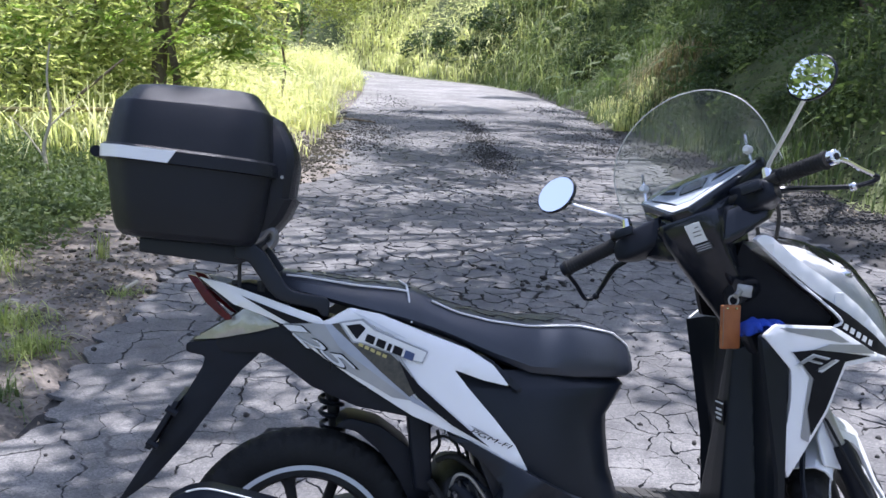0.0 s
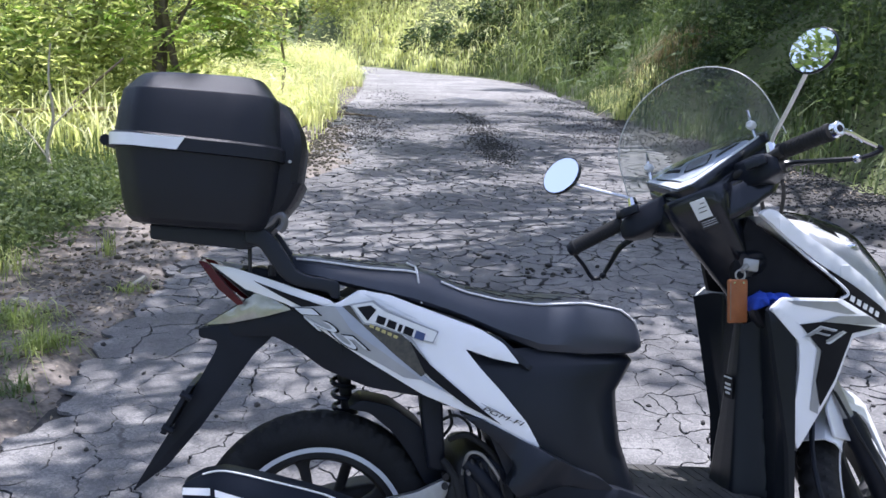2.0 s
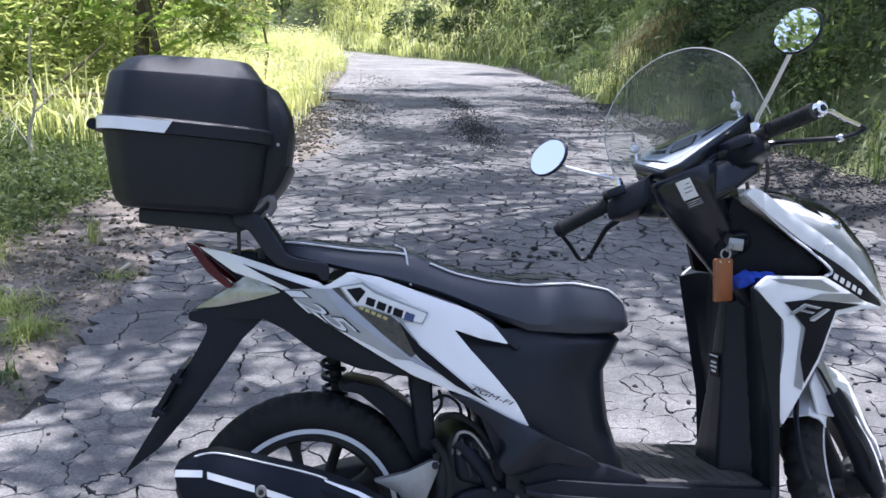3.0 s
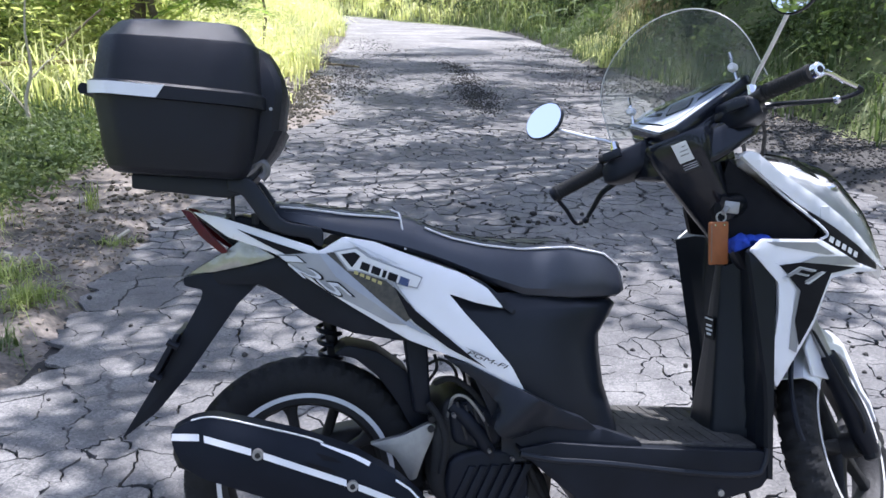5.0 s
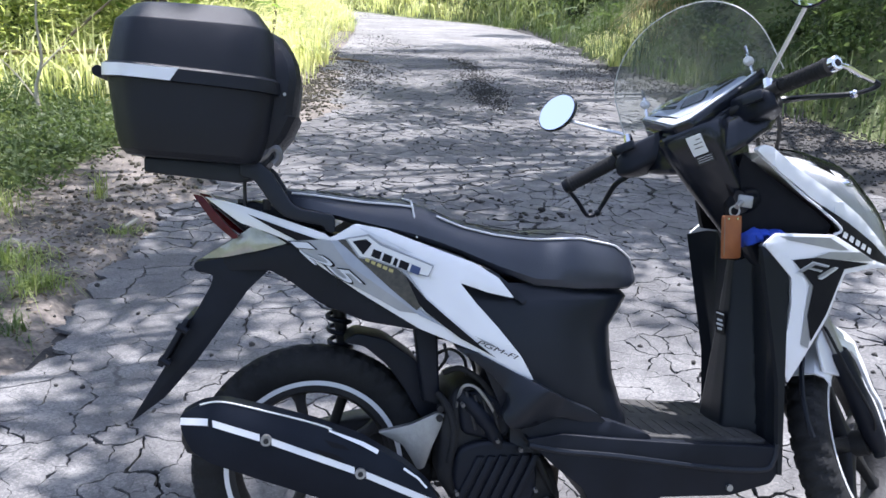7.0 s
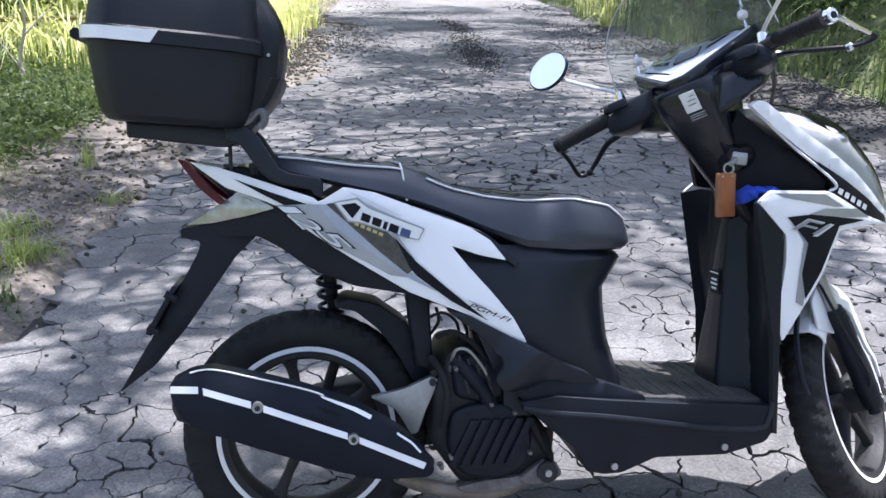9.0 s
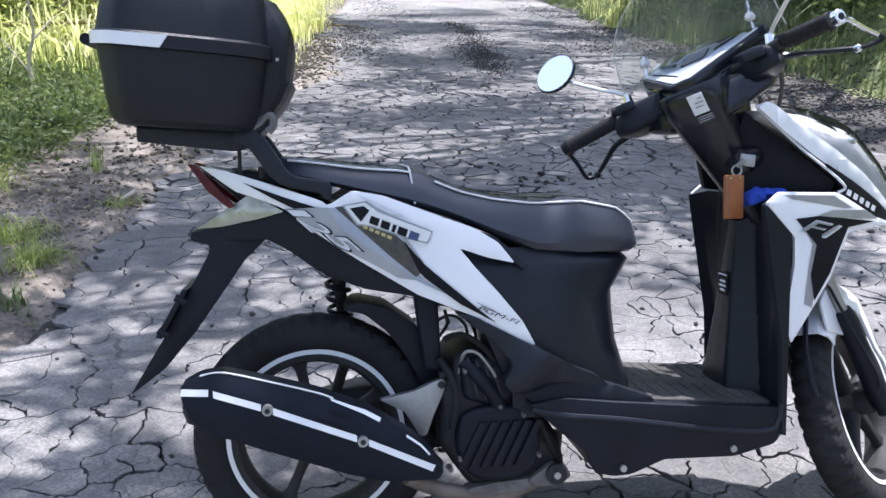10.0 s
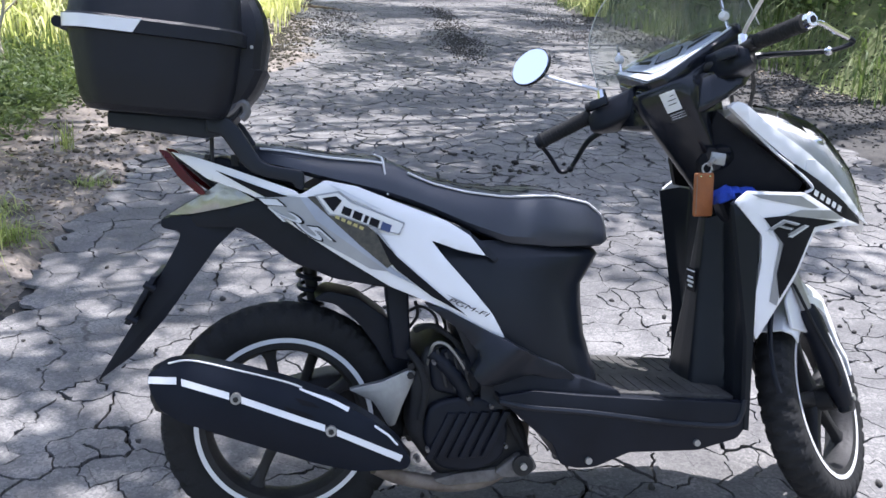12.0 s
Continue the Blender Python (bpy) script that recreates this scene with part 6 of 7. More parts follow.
def wheel(name, label, centre, R, half, put):
    x, y, z = centre
    w = put(name, revolve([(0.165, -0.034), (0.187, -0.036), (0.19, -0.03), (0.172, -0.012), (0.172, 0.012), (0.19, 0.03), (0.187, 0.036), (0.165, 0.034), (0.155, 0.01), (0.155, -0.01)], centre, "Y", 72), DARK_METAL, scooter, label)
    put("tyre", tyre(centre, R, half), RUBBER, w, "black tyre with worn grooves")
    for s in (-1, 1):
        put("rim_stripe", revolve([(0.178, s * 0.0372), (0.188, s * 0.0378), (0.188, s * 0.0384), (0.178, s * 0.0378)], centre, "Y", 72), WHITE, w, "white rim stripe")
    for k in range(5):
        a = radians(90 + 72 * k + 12)
        c, s = math.cos(a), math.sin(a)
        rr = []
        for r, wd, th in ((0.02, 0.02, 0.02), (0.05, 0.013, 0.016), (0.1, 0.01, 0.012), (0.14, 0.012, 0.012), (0.165, 0.022, 0.014)):
            rr.append([(x + r * c - p * s, y + q, z + r * s + p * c) for p, q in rounded(wd, th, min(wd, th) * 0.6, 2)])
        put("spoke", loft(rr), DARK_METAL, w)
    put("hub", tube([(x, y - 0.055, z), (x, y - 0.05, z), (x, y + 0.05, z), (x, y + 0.055, z)], [0.022, 0.03, 0.03, 0.022], 20), DARK_METAL, w)
    put("axle_nut", tube([(x, y - 0.064, z), (x, y - 0.054, z)], 0.011, 6), ALU, w)
    return w


REAR, FRONT = (0, 0, 0.259), (1.235, 0, 0.252)
wheel("rear_wheel", "rear wheel with dark cast spokes", REAR, 0.259, 0.046, part)
fw = wheel("front_wheel", "front wheel with dark cast spokes, turned aside", FRONT, 0.25, 0.041, spart)
spart("brake_disc", revolve([(0.06, 0.045), (0.095, 0.045), (0.095, 0.049), (0.06, 0.049)], FRONT, "Y", 40), ALU, fw)
for s in (-1, 1):
    foot = Vector((1.236, s * 0.074, 0.222))
    fork = spart("fork_leg", tube([foot, foot + AXIS * 0.012, foot + AXIS * 0.06, foot + AXIS * 0.25, foot + AXIS * 0.268], [0.014, 0.02, 0.0255, 0.0255, 0.021], 14), BLACK, scooter, "black fork slider")
    spart("axle_clamp", block(1.212, 1.262, min(s * 0.058, s * 0.09), max(s * 0.058, s * 0.09), 0.212, 0.262, 0.01), SATIN, fork)
    spart("axle_bolt", tube([(1.235, s * 0.088, 0.245), (1.235, s * 0.098, 0.245)], 0.009, 6), ALU, fork)
    spart("fork_tube", tube([foot + AXIS * 0.25, foot + AXIS * 0.5], 0.0135, 12), ALU, fork, "bright fork tube")


def fender(a0, a1, r, half, drop, steps=22):
    rings = []
    for k in range(steps + 1):
        a = radians(a0 + (a1 - a0) * k / steps)
        half_here = half * (0.8 + 0.2 * k / steps)
        prof = [(-half_here, -drop), (-half_here * 0.98, -drop * 0.3), (-half_here * 0.75, 0.006), (0, 0.014), (half_here * 0.75, 0.006), (half_here * 0.98, -drop * 0.3), (half_here, -drop)]
        prof = prof + [(w * 0.95, q - 0.004) for w, q in reversed(prof)]
        rings.append([(FRONT[0] + (r + q) * math.cos(a), w, FRONT[2] + (r + q) * math.sin(a)) for w, q in prof])
    return loft(rings)


guard = spart("front_mudguard", fender(66, 142, 0.268, 0.062, 0.045), WHITE, scooter, "glossy white front mudguard")
for s in (-1, 1):
    outline = [(1.10, 0.41), (1.135, 0.405), (1.205, 0.47), (1.165, 0.53), (1.11, 0.53), (1.03, 0.485), (1.03, 0.42)]
    spart("mudguard_side", slab(soften(outline, 0.012), s * 0.058, s * 0.066, 0.003), WHITE, guard)
    outline = [(1.15, 0.497), (1.272, 0.474), (1.29, 0.438), (1.314, 0.372), (1.346, 0.338), (1.349, 0.29), (1.341, 0.292), (1.334, 0.33), (1.296, 0.365), (1.258, 0.44), (1.23, 0.458), (1.15, 0.48)]
    spart("mudguard_side", slab(soften(outline, 0.006), s * 0.062, s * 0.07, 0.003), WHITE, guard)
spart("mudguard_stay", tube(curve([(1.02, -0.03, 0.46), (0.975, -0.03, 0.40), (0.958, -0.03, 0.33), (0.965, -0.03, 0.29)], 4), 0.006, 7), BLACK, guard)
spart("speed_cable", tube(curve([(1.225, -0.06, 0.26), (1.16, -0.1, 0.3), (1.1, -0.09, 0.42), (1.06, -0.06, 0.6)], 5), 0.0035, 6), RUBBER, scooter)

# -- rear end, engine and exhaust --
flap = part("rear_mudguard", slab(soften([(-0.238, 0.684), (-0.238, 0.702), (-0.17, 0.71), (-0.085, 0.688), (-0.13, 0.645), (-0.235, 0.5), (-0.3, 0.425), (-0.372, 0.372), (-0.33, 0.44), (-0.283, 0.515), (-0.236, 0.6), (-0.205, 0.655), (-0.2, 0.675)], 0.008), -0.055, 0.055, 0.008), BLACK, scooter, "black rear mudguard with plate holder")
part("plate_holder", slab([(-0.256, 0.59), (-0.244, 0.59), (-0.3, 0.492), (-0.312, 0.496)], -0.085, 0.085, 0.003), BLACK, flap)
for x, z in ((-0.27, 0.575), (-0.306, 0.51)):
    part("holder_bolt", tube([(x, -0.08, z), (x + 0.02, -0.08, z - 0.012)], 0.008, 8), BLACK, flap)
part("inner_mudguard", slab(soften([(0.06, 0.532), (0.106, 0.522), (0.153, 0.482), (0.19, 0.43), (0.222, 0.37), (0.25, 0.36), (0.275, 0.4), (0.214, 0.49), (0.153, 0.535), (0.09, 0.55)], 0.01), -0.062, 0.062, 0.012), BLACK, scooter, "black inner rear mudguard")
shock = part("shock_absorber", tube([(0.05, 0.03, 0.64), (0.055, 0.04, 0.6), (0.062, 0.055, 0.53), (0.07, 0.075, 0.40), (0.03, 0.08, 0.28)], [0.016, 0.016, 0.013, 0.013, 0.012], 10), DARK_METAL, scooter, "dark rear shock absorber")
coil = [(0.052 + 0.012 * t + 0.024 * math.cos(t * 44), 0.033 + 0.032 * t + 0.024 * math.sin(t * 44), 0.615 - 0.2 * t) for t in np.linspace(0, 1, 110)]
part("spring", tube(coil, 0.0055, 6), BLACK, shock)
part("frame_strut", slab([(0.205, 0.58), (0.255, 0.57), (0.262, 0.4), (0.225, 0.41)], -0.1, -0.05, 0.008), BLACK, scooter)
engine = part("engine", slab(soften([(0.262, 0.372), (0.252, 0.25), (0.313, 0.16), (0.435, 0.154), (0.521, 0.188), (0.5, 0.265), (0.43, 0.35), (0.38, 0.40), (0.35, 0.445), (0.29, 0.445)], 0.02), -0.125, 0.1, 0.02), DARK_METAL, scooter, "dark dusty engine block")
fan = part("fan_cover", slab(soften([(0.29, 0.325), (0.36, 0.34), (0.43, 0.33), (0.462, 0.27), (0.45, 0.2), (0.39, 0.175), (0.31, 0.185), (0.278, 0.25)], 0.03), -0.15, -0.12, 0.01), BLACK, engine, "ribbed black fan cover")
for k in range(6):
    x = 0.33 + 0.0235 * k
    part("rib", slab([(x, 0.308), (x + 0.0155, 0.306), (x - 0.034, 0.208), (x - 0.048, 0.212)], -0.159, -0.148, 0.004, 2), BLACK, fan)
part("drive_case", slab(soften([(-0.06, 0.3), (0.1, 0.34), (0.35, 0.33), (0.42, 0.26), (0.38, 0.18), (0.1, 0.18), (-0.04, 0.2)], 0.03), 0.06, 0.16, 0.02), DARK_METAL, scooter, "dark transmission case")
part("hanger_bracket", slab(soften([(0.13, 0.352), (0.2, 0.366), (0.256, 0.39), (0.272, 0.382), (0.262, 0.36), (0.243, 0.318), (0.226, 0.272), (0.212, 0.27), (0.196, 0.3), (0.18, 0.325)], 0.006), -0.112, -0.094, 0.004), ALU, scooter, "bare cast aluminium exhaust bracket")
part("mount_plate", slab(soften([(0.43, 0.172), (0.462, 0.197), (0.484, 0.21), (0.512, 0.203), (0.524, 0.178), (0.497, 0.16), (0.447, 0.16)], 0.008), -0.15, -0.128, 0.004), CASTING, engine, "dull cast mounting plate")
part("belly_casting", slab(soften([(0.3, 0.16), (0.36, 0.172), (0.44, 0.176), (0.47, 0.166), (0.43, 0.15), (0.33, 0.146)], 0.008), -0.14, -0.1, 0.005), CASTING, engine)
part("cylinder_cover", slab(soften([(0.292, 0.43), (0.35, 0.445), (0.392, 0.41), (0.408, 0.352), (0.37, 0.33), (0.3, 0.35)], 0.015), -0.14, -0.1, 0.012), BLACK, engine)
for k in range(4):
    part("cooling_fin", slab(soften([(0.305 + 0.018 * k, 0.44 - 0.008 * k), (0.311 + 0.018 * k, 0.442 - 0.008 * k), (0.331 + 0.018 * k, 0.36 - 0.008 * k), (0.325 + 0.018 * k, 0.358 - 0.008 * k)], 0.002), -0.147, -0.136, 0.002), DARK_METAL, engine)
for pts, r in ((((0.27, -0.1, 0.47), (0.3, -0.13, 0.485), (0.34, -0.14, 0.46), (0.37, -0.13, 0.42)), 0.006), (((0.255, -0.11, 0.43), (0.275, -0.135, 0.4), (0.285, -0.14, 0.35), (0.275, -0.135, 0.29)), 0.008), (((0.4, -0.13, 0.36), (0.44, -0.145, 0.33), (0.47, -0.14, 0.27), (0.5, -0.12, 0.21)), 0.007)):
    part("hose", tube(curve(pts, 5), r, 8), RUBBER, engine)
for x, z in ((0.372, 0.338), (0.3, 0.415), (0.452, 0.232), (0.288, 0.232), (0.268, 0.212), (0.42, 0.318)):
    part("screw", disc(x, -0.163, -0.145, z, 0.0042, 8), CASTING, engine)
for x, z, y in ((0.258, 0.378, -0.118), (0.26, 0.398, -0.118), (0.49, 0.187, -0.165), (0.27, 0.205, -0.14)):
    part("bolt", disc(x, y, y + 0.02, z, 0.0075, 8), DARK_METAL if z > 0.3 else ALU, engine)
part("pivot_boss", disc(0.49, -0.158, -0.09, 0.187, 0.022, 20), DARK_METAL, engine, "dull metal pivot boss")
part("exhaust_pipe", tube(curve([(0.18, -0.15, 0.2), (0.24, -0.13, 0.165), (0.341, -0.12, 0.14), (0.43, -0.1, 0.142), (0.5, -0.06, 0.18), (0.52, -0.03, 0.24)], 5), 0.016, 10), PIPE, scooter, "dull exhaust pipe")
part("breather_hose", tube(curve([(0.292, -0.12, 0.40), (0.3, -0.15, 0.45), (0.325, -0.155, 0.452), (0.352, -0.15, 0.42), (0.372, -0.14, 0.385)], 6), 0.0035, 7), ALU, engine, "bright bent wire clip")
part("intake_hose", tube(curve([(0.30, -0.13, 0.43), (0.33, -0.14, 0.40), (0.36, -0.14, 0.36), (0.38, -0.135, 0.32)], 5), 0.016, 10), BLACK, engine)
for k, pts in enumerate((((0.245, -0.08, 0.5), (0.28, -0.1, 0.52), (0.31, -0.1, 0.5), (0.32, -0.08, 0.46)), ((0.25, -0.06, 0.54), (0.3, -0.09, 0.53), (0.33, -0.09, 0.49), (0.34, -0.06, 0.45)), ((0.26, -0.07, 0.47), (0.275, -0.09, 0.5), (0.27, -0.09, 0.53)))):
    part("wire", tube(curve(pts, 5), 0.0035, 6), RUBBER, engine)
muffler = part("muffler", tube([(-0.235, -0.165, 0.395), (-0.225, -0.168, 0.393), (-0.1, -0.175, 0.352), (0.1, -0.178, 0.285), (0.2, -0.17, 0.24), (0.24, -0.16, 0.215)], [0.04, 0.052, 0.058, 0.056, 0.04, 0.022], 18), DARK_METAL, scooter, "black muffler under a striped heat shield")


def bulge(x, z):
    mid = between(x, [-0.25, 0.0, 0.24], [0.40, 0.325, 0.24])
    return 0.236 - 3.2 * (z - mid) ** 2


SHELL = [(-0.243, 0.402), (-0.247, 0.432), (-0.21, 0.449), (-0.17, 0.452), (-0.086, 0.43), (0.0, 0.405), (0.096, 0.367), (0.18, 0.316), (0.225, 0.275), (0.245, 0.24), (0.235, 0.224), (0.14, 0.221), (0.06, 0.24), (-0.015, 0.268), (-0.1, 0.3), (-0.19, 0.336), (-0.225, 0.362)]
heat = part("heat_shield", skin(soften(SHELL, 0.01), bulge, 0.05, step=0.011, edge=0.0), HEAT_PAINT, muffler, "matt black heat shield with white stripes")
for outline in ([(-0.244, 0.428), (-0.195, 0.424), (-0.195, 0.411), (-0.245, 0.415)], [(-0.187, 0.421), (-0.1, 0.391), (-0.1, 0.378), (-0.186, 0.408)], [(-0.078, 0.383), (0.078, 0.321), (0.078, 0.308), (-0.078, 0.37)],
                [(0.1, 0.312), (0.228, 0.253), (0.222, 0.241), (0.1, 0.299)], [(0.03, 0.3915), (0.096, 0.3655), (0.126, 0.349), (0.122, 0.342), (0.09, 0.36), (0.03, 0.388)], [(0.174, 0.315), (0.202, 0.295), (0.219, 0.275), (0.216, 0.273), (0.199, 0.292), (0.172, 0.311)]):
    part("stripe", skin(outline, bulge, 0.0, 0.0025), WHITE, heat)
edge = curve([(-0.21, 0, 0.4485), (-0.17, 0, 0.4515), (-0.086, 0, 0.4295), (0.0, 0, 0.4045), (0.035, 0, 0.391)], 5)
part("edge_line", tube([(q.x, -bulge(q.x, q.z) - 0.0004, q.z) for q in edge], 0.002, 6), PAPER, heat)
for x, z in ((-0.088, 0.38), (0.089, 0.309)):
    b = part("shield_bolt", disc(x, -0.2425, -0.228, z, 0.0105, 14), ALU, heat)
    part("bolt_head", disc(x, -0.2465, -0.241, z, 0.0055, 6), DARK_METAL, b)
for outline in ([(0.0, 0.36), (0.045, 0.345), (0.06, 0.335), (0.02, 0.343)], [(0.02, 0.375), (0.055, 0.363), (0.07, 0.352), (0.035, 0.36)]):
    part("slot", skin(outline, bulge, 0.0, 0.002), INK, heat)
part("side_stand", merge(tube([(0.48, 0.12, 0.17), (0.44, 0.24, 0.04), (0.43, 0.265, 0.0625)], [0.011, 0.01, 0.009], 8)), DARK_METAL, scooter)

# -- luggage rack --
ARM = [(-0.14, 0.902), (-0.1, 0.904), (-0.079, 0.886), (-0.038, 0.821), (-0.02, 0.812), (0.04, 0.801), (0.046, 0.793), (0.046, 0.764), (0.03, 0.764), (0.022, 0.778), (-0.03, 0.788), (-0.055, 0.797), (-0.075, 0.815), (-0.111, 0.868), (-0.14, 0.876)]
rack = part("luggage_rack", slab(soften([(-0.322, 0.884), (-0.322, 0.914), (-0.12, 0.899), (-0.1, 0.911), (-0.085, 0.934), (-0.07, 0.932), (-0.066, 0.918), (-0.085, 0.9), (-0.105, 0.872), (-0.14, 0.862)], 0.006), -0.112, 0.112, 0.005), GREY, scooter, "dark grey steel luggage rack")
for s in (-1, 1):
    part("rack_arm", slab(soften(ARM, 0.006), s * 0.126, s * 0.1, 0.004), GREY, rack)
part("rack_lip", tube(curve([(-0.11, -0.116, 0.905), (-0.09, -0.116, 0.917), (-0.078, -0.116, 0.93), (-0.066, -0.116, 0.928), (-0.064, -0.116, 0.912), (-0.074, -0.116, 0.9)], 4), 0.009, 8), RACK_TIP, rack, "grey bent end of the rack")
part("rack_pin", rod((-0.133, -0.08, 0.815), (-0.133, -0.08, 0.88), 0.004), DARK_METAL, rack)
part("rack_base", slab([(-0.2, 0.812), (-0.12, 0.825), (0.03, 0.79), (0.03, 0.765), (-0.12, 0.79)], -0.06, 0.06, 0.006), BLACK, rack)
for x in (-0.14, -0.09):
    part("bolt", tube([(x, -0.075, 0.808 + 0.3 * (-0.09 - x)), (x, -0.075, 0.83)], 0.008, 8), DARK_METAL, rack)


# ---- the top case on the rack ----
case = thing("top_case", "matt black plastic top case with a white reflective strip", "top case", LEAN)


def case_ring(z, sx, sy, cx=-0.207, slope=0.0, tight=0.012):
    plan = [(0.152, 0.0), (0.152, -0.1), (0.149, -0.142), (0.138, -0.176), (0.113, -0.198), (0.05, -0.207), (-0.06, -0.207), (-0.135, -0.203), (-0.178, -0.165), (-0.19, -0.08)]
    pts = plan + [(-0.19, 0.0)] + [(x, -y) for x, y in reversed(plan[1:])]
    sm = soften([(x * sx, y * sy) for x, y in pts], tight, 2)
    return [(cx + p[0], p[1], z + slope * p[0]) for p in sm]


def case_part(name, rings, label=""):
    ob = part(name, loft(rings), CASE, case, label)
    ob.data.set_sharp_from_angle(angle=radians(24))
    return ob


case_part("base", [case_ring(0.905, 0.66, 0.74, -0.216, -0.08), case_ring(0.908, 0.75, 0.82, -0.216, -0.08), case_ring(0.918, 0.80, 0.87, -0.216, -0.08), case_ring(0.931, 0.83, 0.893, -0.215, -0.08), case_ring(0.946, 0.845, 0.905, -0.214, -0.08), case_ring(0.952, 0.862, 0.914, -0.213, -0.08), case_ring(0.985, 0.895, 0.932, -0.21, -0.08), case_ring(1.046, 0.95, 0.96, -0.208, -0.09), case_ring(1.049, 0.9, 0.93, -0.208, -0.09)])
case_part("seam_band", [case_ring(1.044, 0.955, 0.972, -0.207, -0.1), case_ring(1.046, 1.0, 1.0, -0.207, -0.1), case_ring(1.069, 1.0, 1.0, -0.207, -0.1), case_ring(1.074, 0.965, 0.972, -0.207, -0.1)])
case_part("lid", [case_ring(1.072, 0.955, 0.965, -0.207, -0.1), case_ring(1.11, 0.93, 0.948, -0.206, -0.085), case_ring(1.158, 0.885, 0.92, -0.205, -0.06), case_ring(1.163, 0.872, 0.91, -0.205, -0.06), case_ring(1.166, 0.852, 0.893, -0.205, -0.06),
                  case_ring(1.192, 0.735, 0.775, -0.206, -0.05), case_ring(1.199, 0.69, 0.73, -0.206, -0.045), case_ring(1.203, 0.6, 0.64, -0.206, -0.045)], "domed black lid with sloping edges")
ring = [Vector(p) for p in case_ring(1.0575, 1.004, 1.004, -0.207, -0.1)]
front_side = [p for p in ring if p.y < -0.05 and -0.41 < p.x < -0.225]
front_side.sort(key=lambda p: p.x)
rows = [[p + Vector((0, -0.0012, -0.0115)) for p in front_side], [p + Vector((0, -0.0012, 0.0115)) for p in front_side]]
rows[1][-1] += Vector((0.016, 0, 0))
part("reflective_strip", loft([[a, b, b + Vector((0, 0.003, 0)), a + Vector((0, 0.003, 0))] for a, b in zip(*rows)]), WHITE, case, "white reflective strip")
rings = []
for z, far, w in ((0.91, -0.092, 0.11), (0.92, -0.068, 0.12), (0.955, -0.04, 0.132), (0.992, -0.022, 0.138), (0.994, -0.029, 0.138), (1.03, -0.024, 0.142), (1.066, -0.019, 0.143), (1.094, -0.023, 0.138), (1.12, -0.034, 0.128), (1.146, -0.05, 0.112), (1.16, -0.074, 0.1)):
    near = -0.105
    rings.append([(near, -w, z), (far - 0.022, -w, z), (far - 0.008, -w * 0.93, z), (far, -w * 0.75, z), (far, w * 0.75, z), (far - 0.008, w * 0.93, z), (far - 0.022, w, z), (near, w, z)])
hinge = case_part("hinge_cover", rings, "raised black hinge cover on the case's front")
part("pivot", tube([(-0.05, -0.152, 1.034), (-0.05, -0.143, 1.034)], 0.0032, 12), ALU, hinge, "small bright hinge pin")
part("hinge", tube([(-0.4, -0.13, 1.075), (-0.4, 0.13, 1.075)], 0.011, 10), BLACK, case)

# ---- things on the scooter ----
fob = thing("key_fob", "tan leather key fob hanging from the ignition key", "key fob", LEAN)
bm = block(-0.0225, 0.0225, -0.006, 0.006, -0.092, 0, 0.004, 3)
bmesh.ops.transform(bm, matrix=pose(0.876, -0.128, 0.797, 0, 0, 10), verts=bm.verts)
part("leather_case", bm, LEATHER, fob)
part("stitch", tube([(0.857, -0.1375, 0.79), (0.857, -0.1375, 0.712)], 0.0008, 4), BARK, fob)
for x in (0.866, 0.886):
    part("rivet", disc(x, -0.1365, -0.122, 0.79, 0.0022, 8), CHROME, fob)
cloth = thing("cloth", "crumpled blue cloth stuffed in the leg shield pocket", "cloth", LEAN)
bm = bmesh.new()
bmesh.ops.create_icosphere(bm, subdivisions=4, radius=1, matrix=Matrix.Translation((0.925, -0.115, 0.748)) @ Matrix.Diagonal((0.018, 0.05, 0.014, 1)))
for v in bm.verts:
    v.co += Vector((0.4, 0.7, 0.7)) * 0.026 * noise.noise(v.co * 38) + Vector((0.2, 0.3, 0.6)) * 0.008 * noise.noise(v.co * 90)
part("folds", bm, BLUE_CLOTH, cloth)
bm = bmesh.new()
bmesh.ops.create_icosphere(bm, subdivisions=4, radius=1, matrix=Matrix.Translation((0.962, -0.13, 0.757)) @ Matrix.Diagonal((0.03, 0.03, 0.01, 1)))
for v in bm.verts:
    v.co += Vector((0.6, 0.5, 0.7)) * 0.02 * noise.noise(v.co * 42) + Vector((0.2, 0.3, 0.6)) * 0.006 * noise.noise(v.co * 95)
part("corner", bm, BLUE_CLOTH, cloth)
# ---- the cracked plates of the road ----
def clip(poly, px, py, nx_, ny_):
    """Keeps the part of a polygon where (p - (px, py)) . n <= 0; each corner carries the neighbour of the edge that leaves it."""
    out, k = [], len(poly)
    for i in range(k):
        (ax, ay, ai), (bx, by, bi) = poly[i], poly[(i + 1) % k]
        da, db = (ax - px) * nx_ + (ay - py) * ny_, (bx - px) * nx_ + (by - py) * ny_
        if da <= 0:
            out.append((ax, ay, ai))
        if da * db < 0:
            t = da / (da - db)
            out.append((ax + (bx - ax) * t, ay + (by - ay) * t, -2 if da <= 0 else ai))
    return out


rng = random.Random(7)
STEP, WIDE = 0.1, 0.27
seeds, cells, great, great_cells = [], {}, [], {}
for j in range(int(-3.5 / WIDE), int(16 / WIDE)):
    for i in range(int(-2.5 / WIDE), int(6 / WIDE)):
        great_cells.setdefault((i, j), []).append(len(great))
        great.append(((i + rng.uniform(-0.1, 1.1)) * WIDE, (j + rng.uniform(-0.1, 1.1)) * WIDE))


